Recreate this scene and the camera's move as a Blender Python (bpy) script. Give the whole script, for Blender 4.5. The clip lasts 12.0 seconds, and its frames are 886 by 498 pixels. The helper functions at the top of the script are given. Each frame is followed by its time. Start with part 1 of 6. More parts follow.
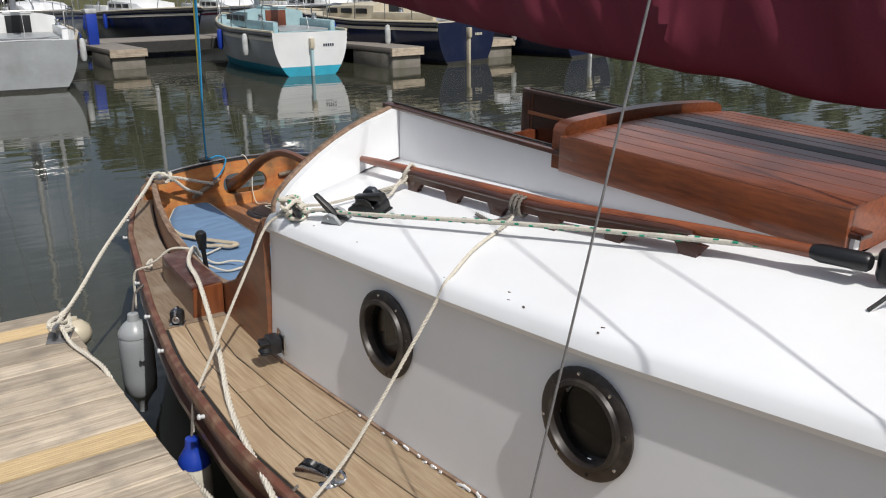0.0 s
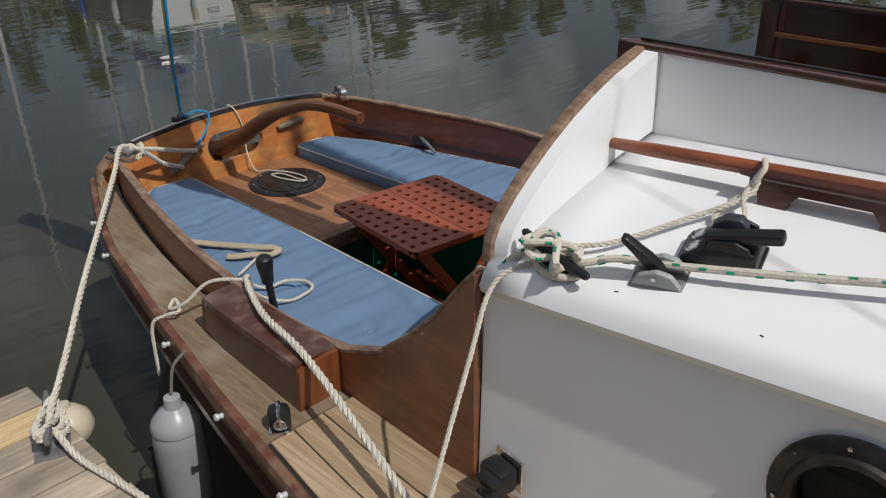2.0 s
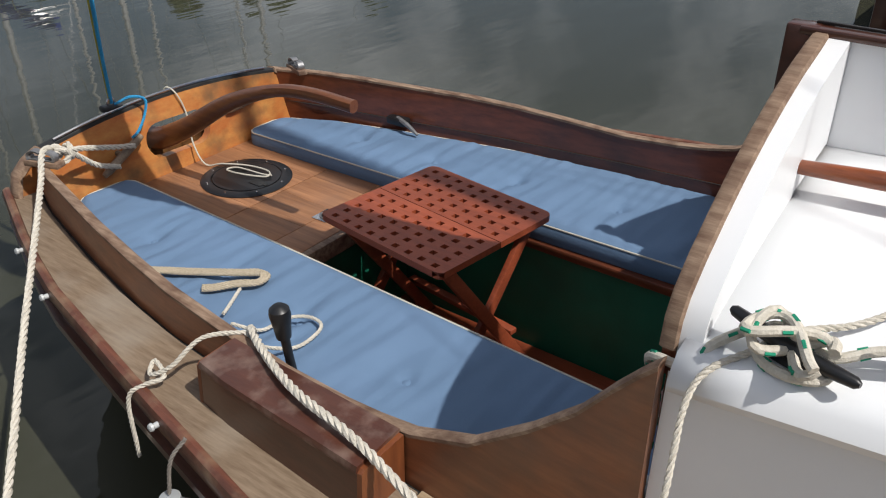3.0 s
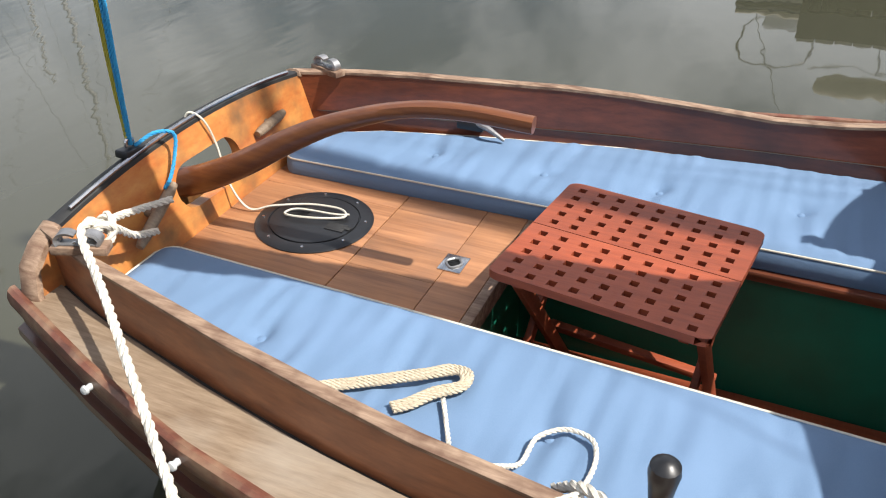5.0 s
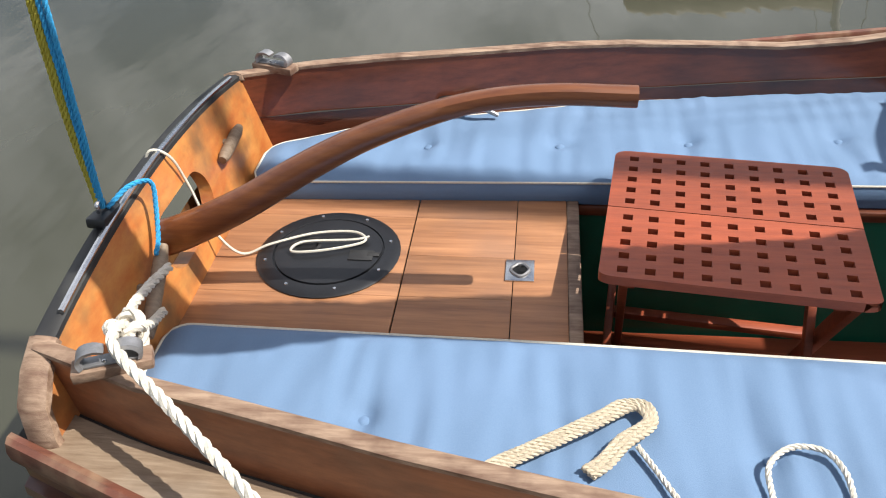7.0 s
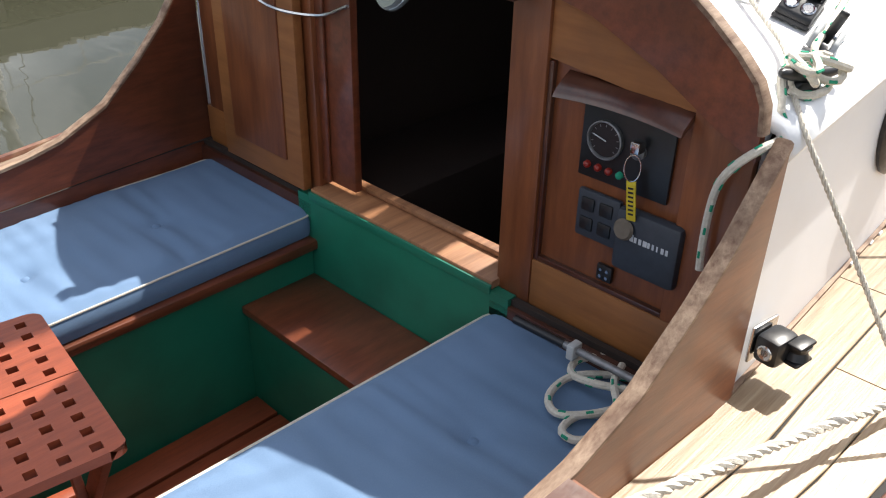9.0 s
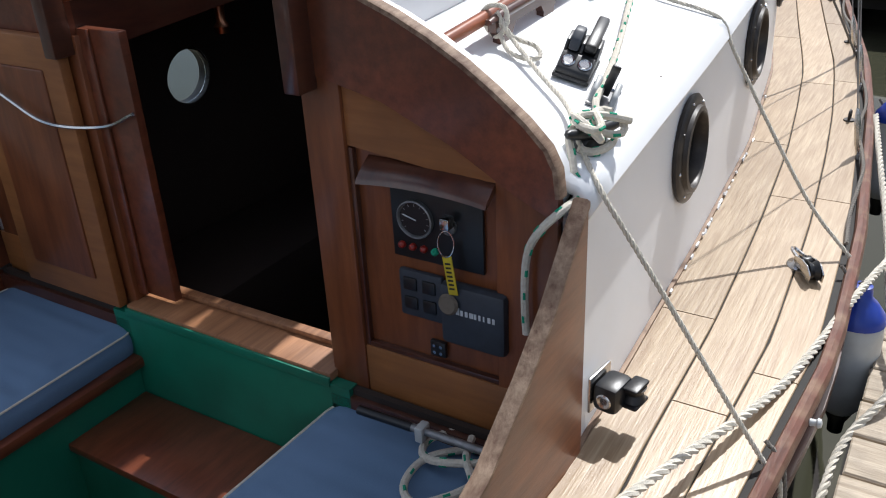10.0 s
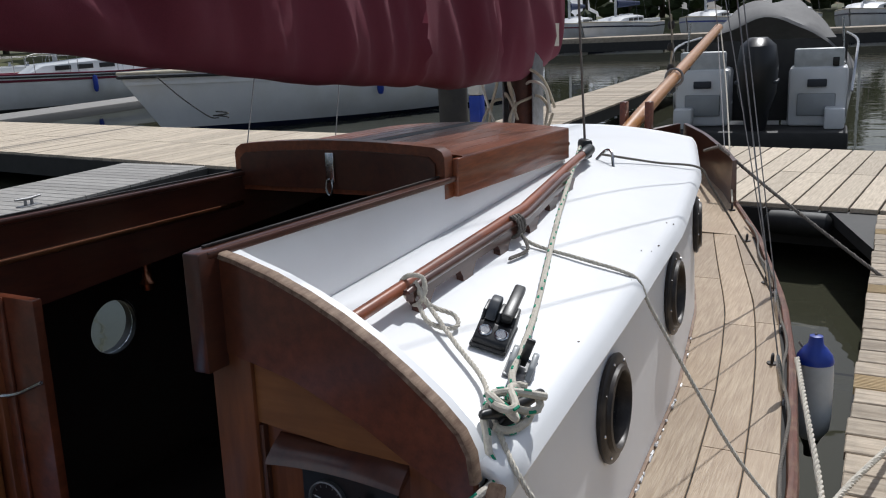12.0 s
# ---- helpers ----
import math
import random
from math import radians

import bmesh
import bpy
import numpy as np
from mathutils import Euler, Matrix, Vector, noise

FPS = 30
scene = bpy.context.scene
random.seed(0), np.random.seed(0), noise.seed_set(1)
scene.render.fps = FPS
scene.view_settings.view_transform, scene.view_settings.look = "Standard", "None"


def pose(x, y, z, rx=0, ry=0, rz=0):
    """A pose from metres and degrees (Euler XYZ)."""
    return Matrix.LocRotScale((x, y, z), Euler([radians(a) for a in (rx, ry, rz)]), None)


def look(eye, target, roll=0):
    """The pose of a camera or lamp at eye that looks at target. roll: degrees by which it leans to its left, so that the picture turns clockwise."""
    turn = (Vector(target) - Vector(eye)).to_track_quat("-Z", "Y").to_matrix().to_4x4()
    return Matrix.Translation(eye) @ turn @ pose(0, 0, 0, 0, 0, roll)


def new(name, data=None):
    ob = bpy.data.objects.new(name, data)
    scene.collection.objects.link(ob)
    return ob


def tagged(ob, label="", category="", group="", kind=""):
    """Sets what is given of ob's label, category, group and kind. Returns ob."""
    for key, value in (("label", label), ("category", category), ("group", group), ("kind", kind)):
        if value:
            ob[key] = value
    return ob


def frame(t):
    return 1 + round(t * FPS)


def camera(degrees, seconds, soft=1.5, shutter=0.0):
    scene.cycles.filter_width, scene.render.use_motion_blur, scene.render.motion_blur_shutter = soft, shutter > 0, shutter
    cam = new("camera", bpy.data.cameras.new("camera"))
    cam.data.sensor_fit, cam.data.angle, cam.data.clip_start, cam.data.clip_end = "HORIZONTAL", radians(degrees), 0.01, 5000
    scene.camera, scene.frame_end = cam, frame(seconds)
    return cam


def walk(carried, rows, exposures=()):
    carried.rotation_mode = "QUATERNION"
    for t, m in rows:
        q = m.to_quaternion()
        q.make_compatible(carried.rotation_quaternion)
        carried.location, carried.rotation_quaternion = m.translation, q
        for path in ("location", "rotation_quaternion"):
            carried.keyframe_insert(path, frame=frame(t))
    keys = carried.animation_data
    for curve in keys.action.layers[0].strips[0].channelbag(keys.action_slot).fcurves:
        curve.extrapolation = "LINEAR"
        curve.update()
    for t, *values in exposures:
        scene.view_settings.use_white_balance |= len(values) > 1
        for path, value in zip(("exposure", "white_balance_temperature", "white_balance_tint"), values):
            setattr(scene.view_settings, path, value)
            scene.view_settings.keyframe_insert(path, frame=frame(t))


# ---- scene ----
cam = camera(54.7, 12.0, soft=1.1)

PATH = [
    (0, (2.154, 2.847, 1.55), (1.048, 1.319, 0.886), 0.8),
    (0.5, (2.134, 2.396, 1.53), (1.01, 0.906, 0.811), -0.5),
    (1, (2.089, 1.945, 1.475), (0.942, 0.503, 0.698), 0.6),
    (1.5, (2.095, 1.5, 1.446), (0.902, 0.123, 0.623), 0.1),
    (2, (2.079, 1.084, 1.422), (0.808, -0.179, 0.534), -0.8),
    (2.5, (1.997, 0.72, 1.397), (0.682, -0.45, 0.447), -0.6),
    (2.7, (1.967, 0.581, 1.388), (0.628, -0.544, 0.417), -0.4),
    (4.3, (1.833, -0.355, 1.327), (0.273, -1.024, 0.268), 1.1),
    (4.5, (1.836, -0.479, 1.278), (0.269, -1.152, 0.233), 0.3),
    (5, (1.82, -0.834, 1.25), (0.271, -1.497, 0.171), 0.1),
    (5.5, (1.711, -1.07, 1.202), (0.169, -1.701, 0.095), 0.0),
    (6, (1.635, -1.277, 1.179), (0.05, -1.786, 0.07), -1.0),
    (6.5, (1.618, -1.517, 1.192), (0.036, -1.932, 0.041), -3.1),
    (6.7, (1.62, -1.554, 1.171), (0.029, -1.911, 0.012), -3.2),
    (8.3, (1.506, -1.425, 1.166), (0.02, -0.656, 0.071), 2.3),
    (8.5, (1.512, -1.407, 1.163), (0.083, -0.48, 0.114), 2.8),
    (9, (1.443, -1.319, 1.163), (0.25, -0.067, 0.157), 1.3),
    (9.5, (1.432, -1.256, 1.19), (0.416, 0.144, 0.186), -1.4),
    (10, (1.449, -1.222, 1.212), (0.492, 0.282, 0.306), -2.9),
    (10.5, (1.455, -1.196, 1.251), (0.502, 0.376, 0.464), -4.0),
    (11, (1.466, -1.183, 1.3), (0.455, 0.417, 0.654), -5.0),
    (11.5, (1.472, -1.162, 1.319), (0.454, 0.486, 0.82), -3.5),
    (12, (1.477, -1.138, 1.309), (0.557, 0.582, 0.867), -2.0),
]
# the boat floats two and a half degrees down by the head; the path is given in the boat's own axes
TRIM = Matrix.Translation((0, 0, -0.62)) @ Matrix.Rotation(radians(-2.5), 4, "X") @ Matrix.Translation((0, 0, 0.62))
walk(cam, [(t, TRIM @ look(e, a, r)) for t, e, a, r in PATH],
     exposures=[(0.0, -0.41, 6500, 10), (1.0, -0.57, 6530, 10), (1.5, -0.62, 6550, 10), (2.5, -0.86, 6550, 10), (2.7, -0.7, 6550, 10), (4.3, 0.52, 6700, 10), (5.0, 0.58, 6700, 10), (6.5, 0.53, 6650, 10), (8.5, 0.7, 6850, 10), (9.0, 0.85, 6750, 10), (9.5, 0.45, 6400, 10), (10.0, 0.18, 6200, 10), (10.5, -0.1, 6100, 10), (11.2, -0.4, 6100, 10), (12.0, -0.54, 6150, 10)])

# ---- world and sun ----
SUN = Vector((0.052, 0.757, 0.97)).normalized()
world = bpy.data.worlds.new("sky")
scene.world = world
world.use_nodes = True
wn = world.node_tree
sky = wn.nodes.new("ShaderNodeTexSky")
sky.sky_type = "NISHITA"
sky.sun_disc = False
sky.sun_elevation = math.asin(SUN.z)
sky.sun_rotation = math.atan2(SUN.x, SUN.y)
sky.air_density, sky.dust_density, sky.ozone_density = 1.0, 3.2, 1.2
# broken fair-weather cloud over the sky
dirn = wn.nodes.new("ShaderNodeTexCoord")
puff = wn.nodes.new("ShaderNodeTexNoise")
puff.inputs["Scale"].default_value, puff.inputs["Detail"].default_value, puff.inputs["Roughness"].default_value = 2.6, 6, 0.55
wn.links.new(dirn.outputs["Generated"], puff.inputs["Vector"])
cover = wn.nodes.new("ShaderNodeValToRGB")
cover.color_ramp.elements[0].position, cover.color_ramp.elements[1].position = 0.455, 0.60
cover.color_ramp.elements[1].color = (0.85, 0.85, 0.85, 1)
wn.links.new(puff.outputs["Fac"], cover.inputs["Fac"])
cloud = wn.nodes.new("ShaderNodeMixRGB")
cloud.inputs["Color2"].default_value = (10.6, 11.2, 12.2, 1)
wn.links.new(cover.outputs["Color"], cloud.inputs["Fac"])
wn.links.new(sky.outputs[0], cloud.inputs["Color1"])
wn.links.new(cloud.outputs[0], wn.nodes["Background"].inputs["Color"])
wn.nodes["Background"].inputs["Strength"].default_value = 0.092
sun = new("sun", bpy.data.lights.new("sun", "SUN"))
sun.data.energy, sun.data.angle, sun.data.color = 5.0, radians(0.55), (1.0, 0.975, 0.935)
sun.matrix_world = look(SUN * 40, (0, 0, 0))


# ---- materials ----
def mat(name, col, rough=0.6, metal=0.0, col2=None, scale=8.0, stretch=(1, 1, 1), bump=0.0, bscale=None,
        stain=None, stain_scale=2.0, stain_amt=0.5, vary=0.0, coat=0.0, detail=6.0, ior=1.5):
    """Principled surface with grain at one scale, stains at a larger one, and fine relief."""
    m = bpy.data.materials.new(name)
    m.use_nodes = True
    nt = m.node_tree
    N, L = nt.nodes, nt.links
    b = N["Principled BSDF"]
    b.inputs["Roughness"].default_value = rough
    b.inputs["Metallic"].default_value = metal
    b.inputs["IOR"].default_value = ior
    b.inputs["Coat Weight"].default_value = coat
    b.inputs["Coat Roughness"].default_value = 0.12
    tc = N.new("ShaderNodeTexCoord")
    mp = N.new("ShaderNodeMapping")
    mp.inputs["Scale"].default_value = stretch
    L.new(tc.outputs["Object"], mp.inputs["Vector"])
    info = N.new("ShaderNodeObjectInfo")
    off = N.new("ShaderNodeVectorMath")
    off.operation = "MULTIPLY_ADD"
    comb = N.new("ShaderNodeCombineXYZ")
    for i in range(3):
        L.new(info.outputs["Random"], comb.inputs[i])
    off.inputs[1].default_value = (13.7, 7.1, 5.3)
    L.new(comb.outputs[0], off.inputs[0])
    L.new(mp.outputs[0], off.inputs[2])
    n1 = N.new("ShaderNodeTexNoise")
    n1.inputs["Scale"].default_value = scale
    n1.inputs["Detail"].default_value = detail
    n1.inputs["Roughness"].default_value = 0.65
    L.new(off.outputs[0], n1.inputs["Vector"])
    ramp = N.new("ShaderNodeValToRGB")
    ramp.color_ramp.elements[0].position, ramp.color_ramp.elements[1].position = 0.3, 0.7
    c2 = col2 or tuple(c * 0.75 for c in col)
    ramp.color_ramp.elements[0].color = (*c2, 1)
    ramp.color_ramp.elements[1].color = (*col, 1)
    L.new(n1.outputs["Fac"], ramp.inputs["Fac"])
    out = ramp.outputs["Color"]
    if stain:
        n2 = N.new("ShaderNodeTexNoise")
        n2.inputs["Scale"].default_value = stain_scale
        n2.inputs["Detail"].default_value = 5
        L.new(tc.outputs["Object"], n2.inputs["Vector"])
        r2 = N.new("ShaderNodeValToRGB")
        r2.color_ramp.elements[0].position, r2.color_ramp.elements[1].position = 0.48, 0.72
        r2.color_ramp.elements[0].color = (0, 0, 0, 1)
        r2.color_ramp.elements[1].color = (stain_amt,) * 3 + (1,)
        L.new(n2.outputs["Fac"], r2.inputs["Fac"])
        mx = N.new("ShaderNodeMixRGB")
        L.new(r2.outputs["Color"], mx.inputs["Fac"])
        L.new(out, mx.inputs["Color1"])
        mx.inputs["Color2"].default_value = (*stain, 1)
        out = mx.outputs["Color"]
    if vary:
        hs = N.new("ShaderNodeHueSaturation")
        mr = N.new("ShaderNodeMapRange")
        mr.inputs["To Min"].default_value, mr.inputs["To Max"].default_value = 1 - vary, 1 + vary
        L.new(info.outputs["Random"], mr.inputs["Value"])
        L.new(mr.outputs[0], hs.inputs["Value"])
        L.new(out, hs.inputs["Color"])
        out = hs.outputs["Color"]
    L.new(out, b.inputs["Base Color"])
    if bump:
        nb = n1
        if bscale:
            nb = N.new("ShaderNodeTexNoise")
            nb.inputs["Scale"].default_value = bscale
            nb.inputs["Detail"].default_value = 4
            L.new(off.outputs[0], nb.inputs["Vector"])
        bp = N.new("ShaderNodeBump")
        bp.inputs["Strength"].default_value = bump
        bp.inputs["Distance"].default_value = 0.01
        L.new(nb.outputs["Fac"], bp.inputs["Height"])
        L.new(bp.outputs[0], b.inputs["Normal"])
    return m


WHITE = mat("white_paint", (0.81, 0.82, 0.83), 0.36, col2=(0.77, 0.785, 0.80), scale=3, bump=0.05, bscale=9, stain=(0.66, 0.63, 0.58), stain_scale=2.2, stain_amt=0.18)
WHITE_HULL = mat("white_gelcoat", (0.74, 0.75, 0.75), 0.3, col2=(0.66, 0.67, 0.68), scale=1.5, stain=(0.4, 0.38, 0.3), stain_scale=1.1, stain_amt=0.3)
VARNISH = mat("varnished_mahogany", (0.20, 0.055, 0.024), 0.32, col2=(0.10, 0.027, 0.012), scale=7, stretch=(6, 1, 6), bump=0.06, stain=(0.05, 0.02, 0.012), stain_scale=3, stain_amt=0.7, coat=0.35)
BULK = mat("bulkhead_ply", (0.24, 0.076, 0.026), 0.38, col2=(0.125, 0.036, 0.013), scale=5, stretch=(7, 7, 0.9), bump=0.05, stain=(0.09, 0.03, 0.014), stain_scale=3.5, stain_amt=0.6, coat=0.15)
BULK_LIGHT = mat("honey_wood", (0.33, 0.13, 0.04), 0.45, col2=(0.23, 0.085, 0.025), scale=6, stretch=(0.8, 7, 7), bump=0.05, stain=(0.12, 0.05, 0.02), stain_scale=4, stain_amt=0.5)
CAPDARK = mat("dark_varnish", (0.085, 0.026, 0.014), 0.3, col2=(0.045, 0.014, 0.009), scale=8, stretch=(5, 1, 5), bump=0.05, coat=0.4, stain=(0.14, 0.08, 0.05), stain_scale=5, stain_amt=0.25)
HATCHWOOD = mat("hatch_mahogany", (0.30, 0.085, 0.03), 0.34, col2=(0.13, 0.035, 0.014), scale=9, stretch=(8, 0.8, 8), bump=0.08, coat=0.3, vary=0.2, stain=(0.07, 0.03, 0.02), stain_scale=4, stain_amt=0.6)
ORANGE = mat("worn_orange_varnish", (0.54, 0.25, 0.07), 0.42, col2=(0.38, 0.095, 0.022), scale=7, stretch=(1.2, 2.5, 2.5), bump=0.08, stain=(0.15, 0.085, 0.04), stain_scale=8, stain_amt=1.0, coat=0.15, detail=10.0)
TEAK = mat("bleached_teak", (0.46, 0.355, 0.235), 0.36, col2=(0.25, 0.165, 0.095), scale=7, stretch=(16, 0.30, 16), bump=0.16, vary=0.16, stain=(0.31, 0.215, 0.13), stain_scale=5, stain_amt=0.7, detail=8.0)
TEAK_GREY = mat("grey_teak", (0.25, 0.185, 0.125), 0.6, col2=(0.13, 0.085, 0.052), scale=10, stretch=(9, 0.9, 9), bump=0.15, vary=0.1, stain=(0.29, 0.25, 0.20), stain_scale=4, stain_amt=0.6)
WORN = mat("worn_rail", (0.36, 0.255, 0.175), 0.7, col2=(0.12, 0.062, 0.038), scale=9, stretch=(7, 0.8, 7), bump=0.25, stain=(0.09, 0.042, 0.024), stain_scale=15, stain_amt=0.85, detail=9.0)
SOLE = mat("platform_teak", (0.40, 0.19, 0.088), 0.5, col2=(0.20, 0.085, 0.038), scale=6, stretch=(8, 0.45, 8), bump=0.12, vary=0.12, stain=(0.20, 0.11, 0.07), stain_scale=5, stain_amt=0.5)
REDWOOD = mat("oiled_red_hardwood", (0.33, 0.072, 0.028), 0.5, col2=(0.21, 0.044, 0.018), scale=9, stretch=(8, 0.9, 8), bump=0.08, vary=0.08, stain=(0.20, 0.05, 0.025), stain_scale=5, stain_amt=0.5)
CAULK = mat("black_caulk", (0.02, 0.018, 0.016), 0.8, scale=20)
GREEN = mat("green_paint", (0.012, 0.19, 0.115), 0.42, col2=(0.010, 0.15, 0.09), scale=4, bump=0.05, stain=(0.01, 0.045, 0.03), stain_scale=4, stain_amt=0.4)
CLOTH = mat("blue_canvas", (0.13, 0.212, 0.335), 0.85, col2=(0.11, 0.188, 0.305), scale=400, bump=0.25, bscale=700, stain=(0.15, 0.24, 0.385), stain_scale=3, stain_amt=0.5)
NAVYCLOTH = mat("navy_canvas", (0.028, 0.045, 0.11), 0.85, scale=300, bump=0.2, bscale=600)
PIPING = mat("cream_piping", (0.62, 0.585, 0.49), 0.8, scale=200)
MAROON = mat("maroon_canvas", (0.15, 0.013, 0.034), 0.8, col2=(0.115, 0.010, 0.027), scale=250, bump=0.15, bscale=500)
BLACK = mat("black_plastic", (0.012, 0.013, 0.015), 0.38, col2=(0.009, 0.009, 0.01), scale=60, bump=0.04)
RUBBER = mat("black_rubber", (0.018, 0.018, 0.018), 0.6, scale=40, stain=(0.06, 0.06, 0.055), stain_scale=9, stain_amt=0.5)
BRONZE = mat("dark_bronze", (0.035, 0.028, 0.024), 0.42, metal=0.15, col2=(0.018, 0.014, 0.013), scale=25, bump=0.1, stain=(0.09, 0.075, 0.06), stain_scale=20, stain_amt=0.6)
STEEL = mat("stainless_steel", (0.62, 0.62, 0.62), 0.24, metal=1.0, scale=60)
GALV = mat("galvanised_metal", (0.33, 0.33, 0.34), 0.5, metal=0.7, col2=(0.20, 0.2, 0.2), scale=35, bump=0.15)
COPPER = mat("copper_strip", (0.55, 0.24, 0.13), 0.3, metal=1.0, scale=30)
ROPE_W = mat("white_rope", (0.66, 0.62, 0.54), 0.9, col2=(0.5, 0.46, 0.38), scale=120, bump=0.3, bscale=300)
ROPE_G = mat("grey_rope", (0.22, 0.20, 0.175), 0.9, col2=(0.13, 0.115, 0.10), scale=120, bump=0.3, bscale=300)
ROPE_T = mat("tan_rope", (0.52, 0.45, 0.34), 0.9, col2=(0.38, 0.32, 0.23), scale=90, bump=0.3, bscale=250)
FLECK = mat("green_fleck", (0.01, 0.30, 0.17), 0.85, scale=100)
ROPE_B = mat("blue_rope", (0.02, 0.30, 0.55), 0.8, col2=(0.02, 0.22, 0.45), scale=100, bump=0.3, bscale=300)
ROPE_Y = mat("yellow_rope", (0.40, 0.35, 0.04), 0.8, col2=(0.35, 0.3, 0.03), scale=100, bump=0.3, bscale=300)
PLANK = mat("weathered_pontoon_plank", (0.56, 0.475, 0.37), 0.85, col2=(0.27, 0.215, 0.155), scale=6, stretch=(0.5, 8, 8), bump=0.6, vary=0.25, stain=(0.22, 0.19, 0.155), stain_scale=7, stain_amt=0.7, detail=9.0)
PLANK_FAR = mat("dark_weathered_plank", (0.25, 0.225, 0.195), 0.85, col2=(0.13, 0.115, 0.10), scale=6, stretch=(0.8, 7, 7), bump=0.3)
PLANK_GREY = mat("grey_pontoon_plank", (0.38, 0.365, 0.34), 0.85, col2=(0.22, 0.21, 0.195), scale=8, stretch=(0.8, 9, 9), bump=0.3, vary=0.14)
PLANK_Y = mat("pontoon_board_long", (0.62, 0.535, 0.42), 0.85, col2=(0.38, 0.315, 0.235), scale=8, stretch=(9, 0.8, 9), bump=0.3, vary=0.16)
FRAME_D = mat("dark_pontoon_frame", (0.035, 0.034, 0.032), 0.7, col2=(0.02, 0.02, 0.02), scale=6, bump=0.1)
CONCRETE = mat("pontoon_float", (0.24, 0.22, 0.19), 0.9, scale=6, bump=0.2, stain=(0.12, 0.11, 0.07), stain_scale=2, stain_amt=0.7)
SPRUCE = mat("varnished_spar", (0.50, 0.24, 0.085), 0.35, col2=(0.38, 0.165, 0.055), scale=7, stretch=(8, 0.8, 8), coat=0.3)
# near-black colour stands in for the shade inside the cabin
DARKIN = mat("cabin_shade", (0.032, 0.021, 0.016), 0.7, scale=5)
ALLOY = mat("mast_alloy", (0.62, 0.63, 0.64), 0.4, metal=0.4, col2=(0.5, 0.5, 0.5), scale=4)
NAVY = mat("navy_gelcoat", (0.012, 0.018, 0.05), 0.22, scale=2, stain=(0.05, 0.055, 0.08), stain_scale=1.5, stain_amt=0.3)
GREYHULL = mat("grey_gelcoat", (0.36, 0.38, 0.39), 0.35, scale=2, stain=(0.2, 0.2, 0.19), stain_scale=1.5, stain_amt=0.4)
CREAM = mat("cream_gelcoat", (0.60, 0.53, 0.40), 0.4, scale=2)
TURQ = mat("turquoise_antifoul", (0.03, 0.36, 0.50), 0.6, scale=3)
PALEBLUE = mat("pale_blue_paint", (0.36, 0.52, 0.55), 0.5, scale=3)
GREYCOVER = mat("grey_boat_cover", (0.20, 0.195, 0.19), 0.85, scale=3, bump=0.3, stain=(0.17, 0.165, 0.16), stain_scale=2, stain_amt=0.5)
FENDERB = mat("blue_vinyl", (0.012, 0.045, 0.34), 0.35, scale=10)
FENDERW = mat("fender_vinyl", (0.58, 0.60, 0.60), 0.4, scale=6, stain=(0.32, 0.33, 0.32), stain_scale=5, stain_amt=0.6)
CREAMSKIN = mat("cream_vinyl", (0.72, 0.68, 0.56), 0.4, scale=6, stain=(0.45, 0.42, 0.34), stain_scale=6, stain_amt=0.5)
YELLOW = mat("yellow_tag", (0.62, 0.47, 0.02), 0.5, scale=30)
BROWNFELT = mat("grey_cork", (0.16, 0.13, 0.10), 0.9, scale=60, bump=0.2)
REDLENS = mat("red_lens", (0.30, 0.02, 0.012), 0.3, scale=30)
GREYPLASTIC = mat("charcoal_plastic", (0.035, 0.042, 0.055), 0.5, scale=50, bump=0.05)
LETTER = mat("pale_lettering", (0.6, 0.62, 0.64), 0.5, scale=30)
DIALMARK = mat("dial_marking", (0.22, 0.22, 0.22), 0.5, scale=30)
STRAKE = mat("worn_red_strake", (0.17, 0.058, 0.034), 0.5, col2=(0.07, 0.026, 0.016), scale=8, stretch=(6, 0.7, 6), bump=0.2, stain=(0.26, 0.17, 0.105), stain_scale=14, stain_amt=0.7)
HULLWOOD = mat("golden_brown_topsides", (0.20, 0.095, 0.032), 0.4, col2=(0.075, 0.03, 0.014), scale=6, stretch=(5, 0.6, 5), bump=0.12, stain=(0.045, 0.02, 0.012), stain_scale=4, stain_amt=0.8, coat=0.2)
BLOOM = mat("sun_bloomed_varnish", (0.10, 0.033, 0.018), 0.4, col2=(0.055, 0.018, 0.011), scale=7, stretch=(5, 0.9, 5), bump=0.1, stain=(0.27, 0.19, 0.15), stain_scale=16, stain_amt=0.6, coat=0.15)
FOLIAGE = mat("far_foliage", (0.055, 0.075, 0.022), 0.9, col2=(0.022, 0.034, 0.012), scale=0.6, bump=0.3)
BARK = mat("tree_bark", (0.09, 0.07, 0.05), 0.9, scale=3)


def glass_mat():
    m = bpy.data.materials.new("dark_glass")
    m.use_nodes = True
    b = m.node_tree.nodes["Principled BSDF"]
    b.inputs["Base Color"].default_value = (0.75, 0.8, 0.8, 1)
    b.inputs["Transmission Weight"].default_value = 1.0
    b.inputs["Roughness"].default_value = 0.03
    b.inputs["IOR"].default_value = 1.2
    return m


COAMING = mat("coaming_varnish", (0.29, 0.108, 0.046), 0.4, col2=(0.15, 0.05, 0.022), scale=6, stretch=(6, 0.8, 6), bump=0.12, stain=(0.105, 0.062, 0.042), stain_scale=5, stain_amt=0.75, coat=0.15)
GLASS = glass_mat()


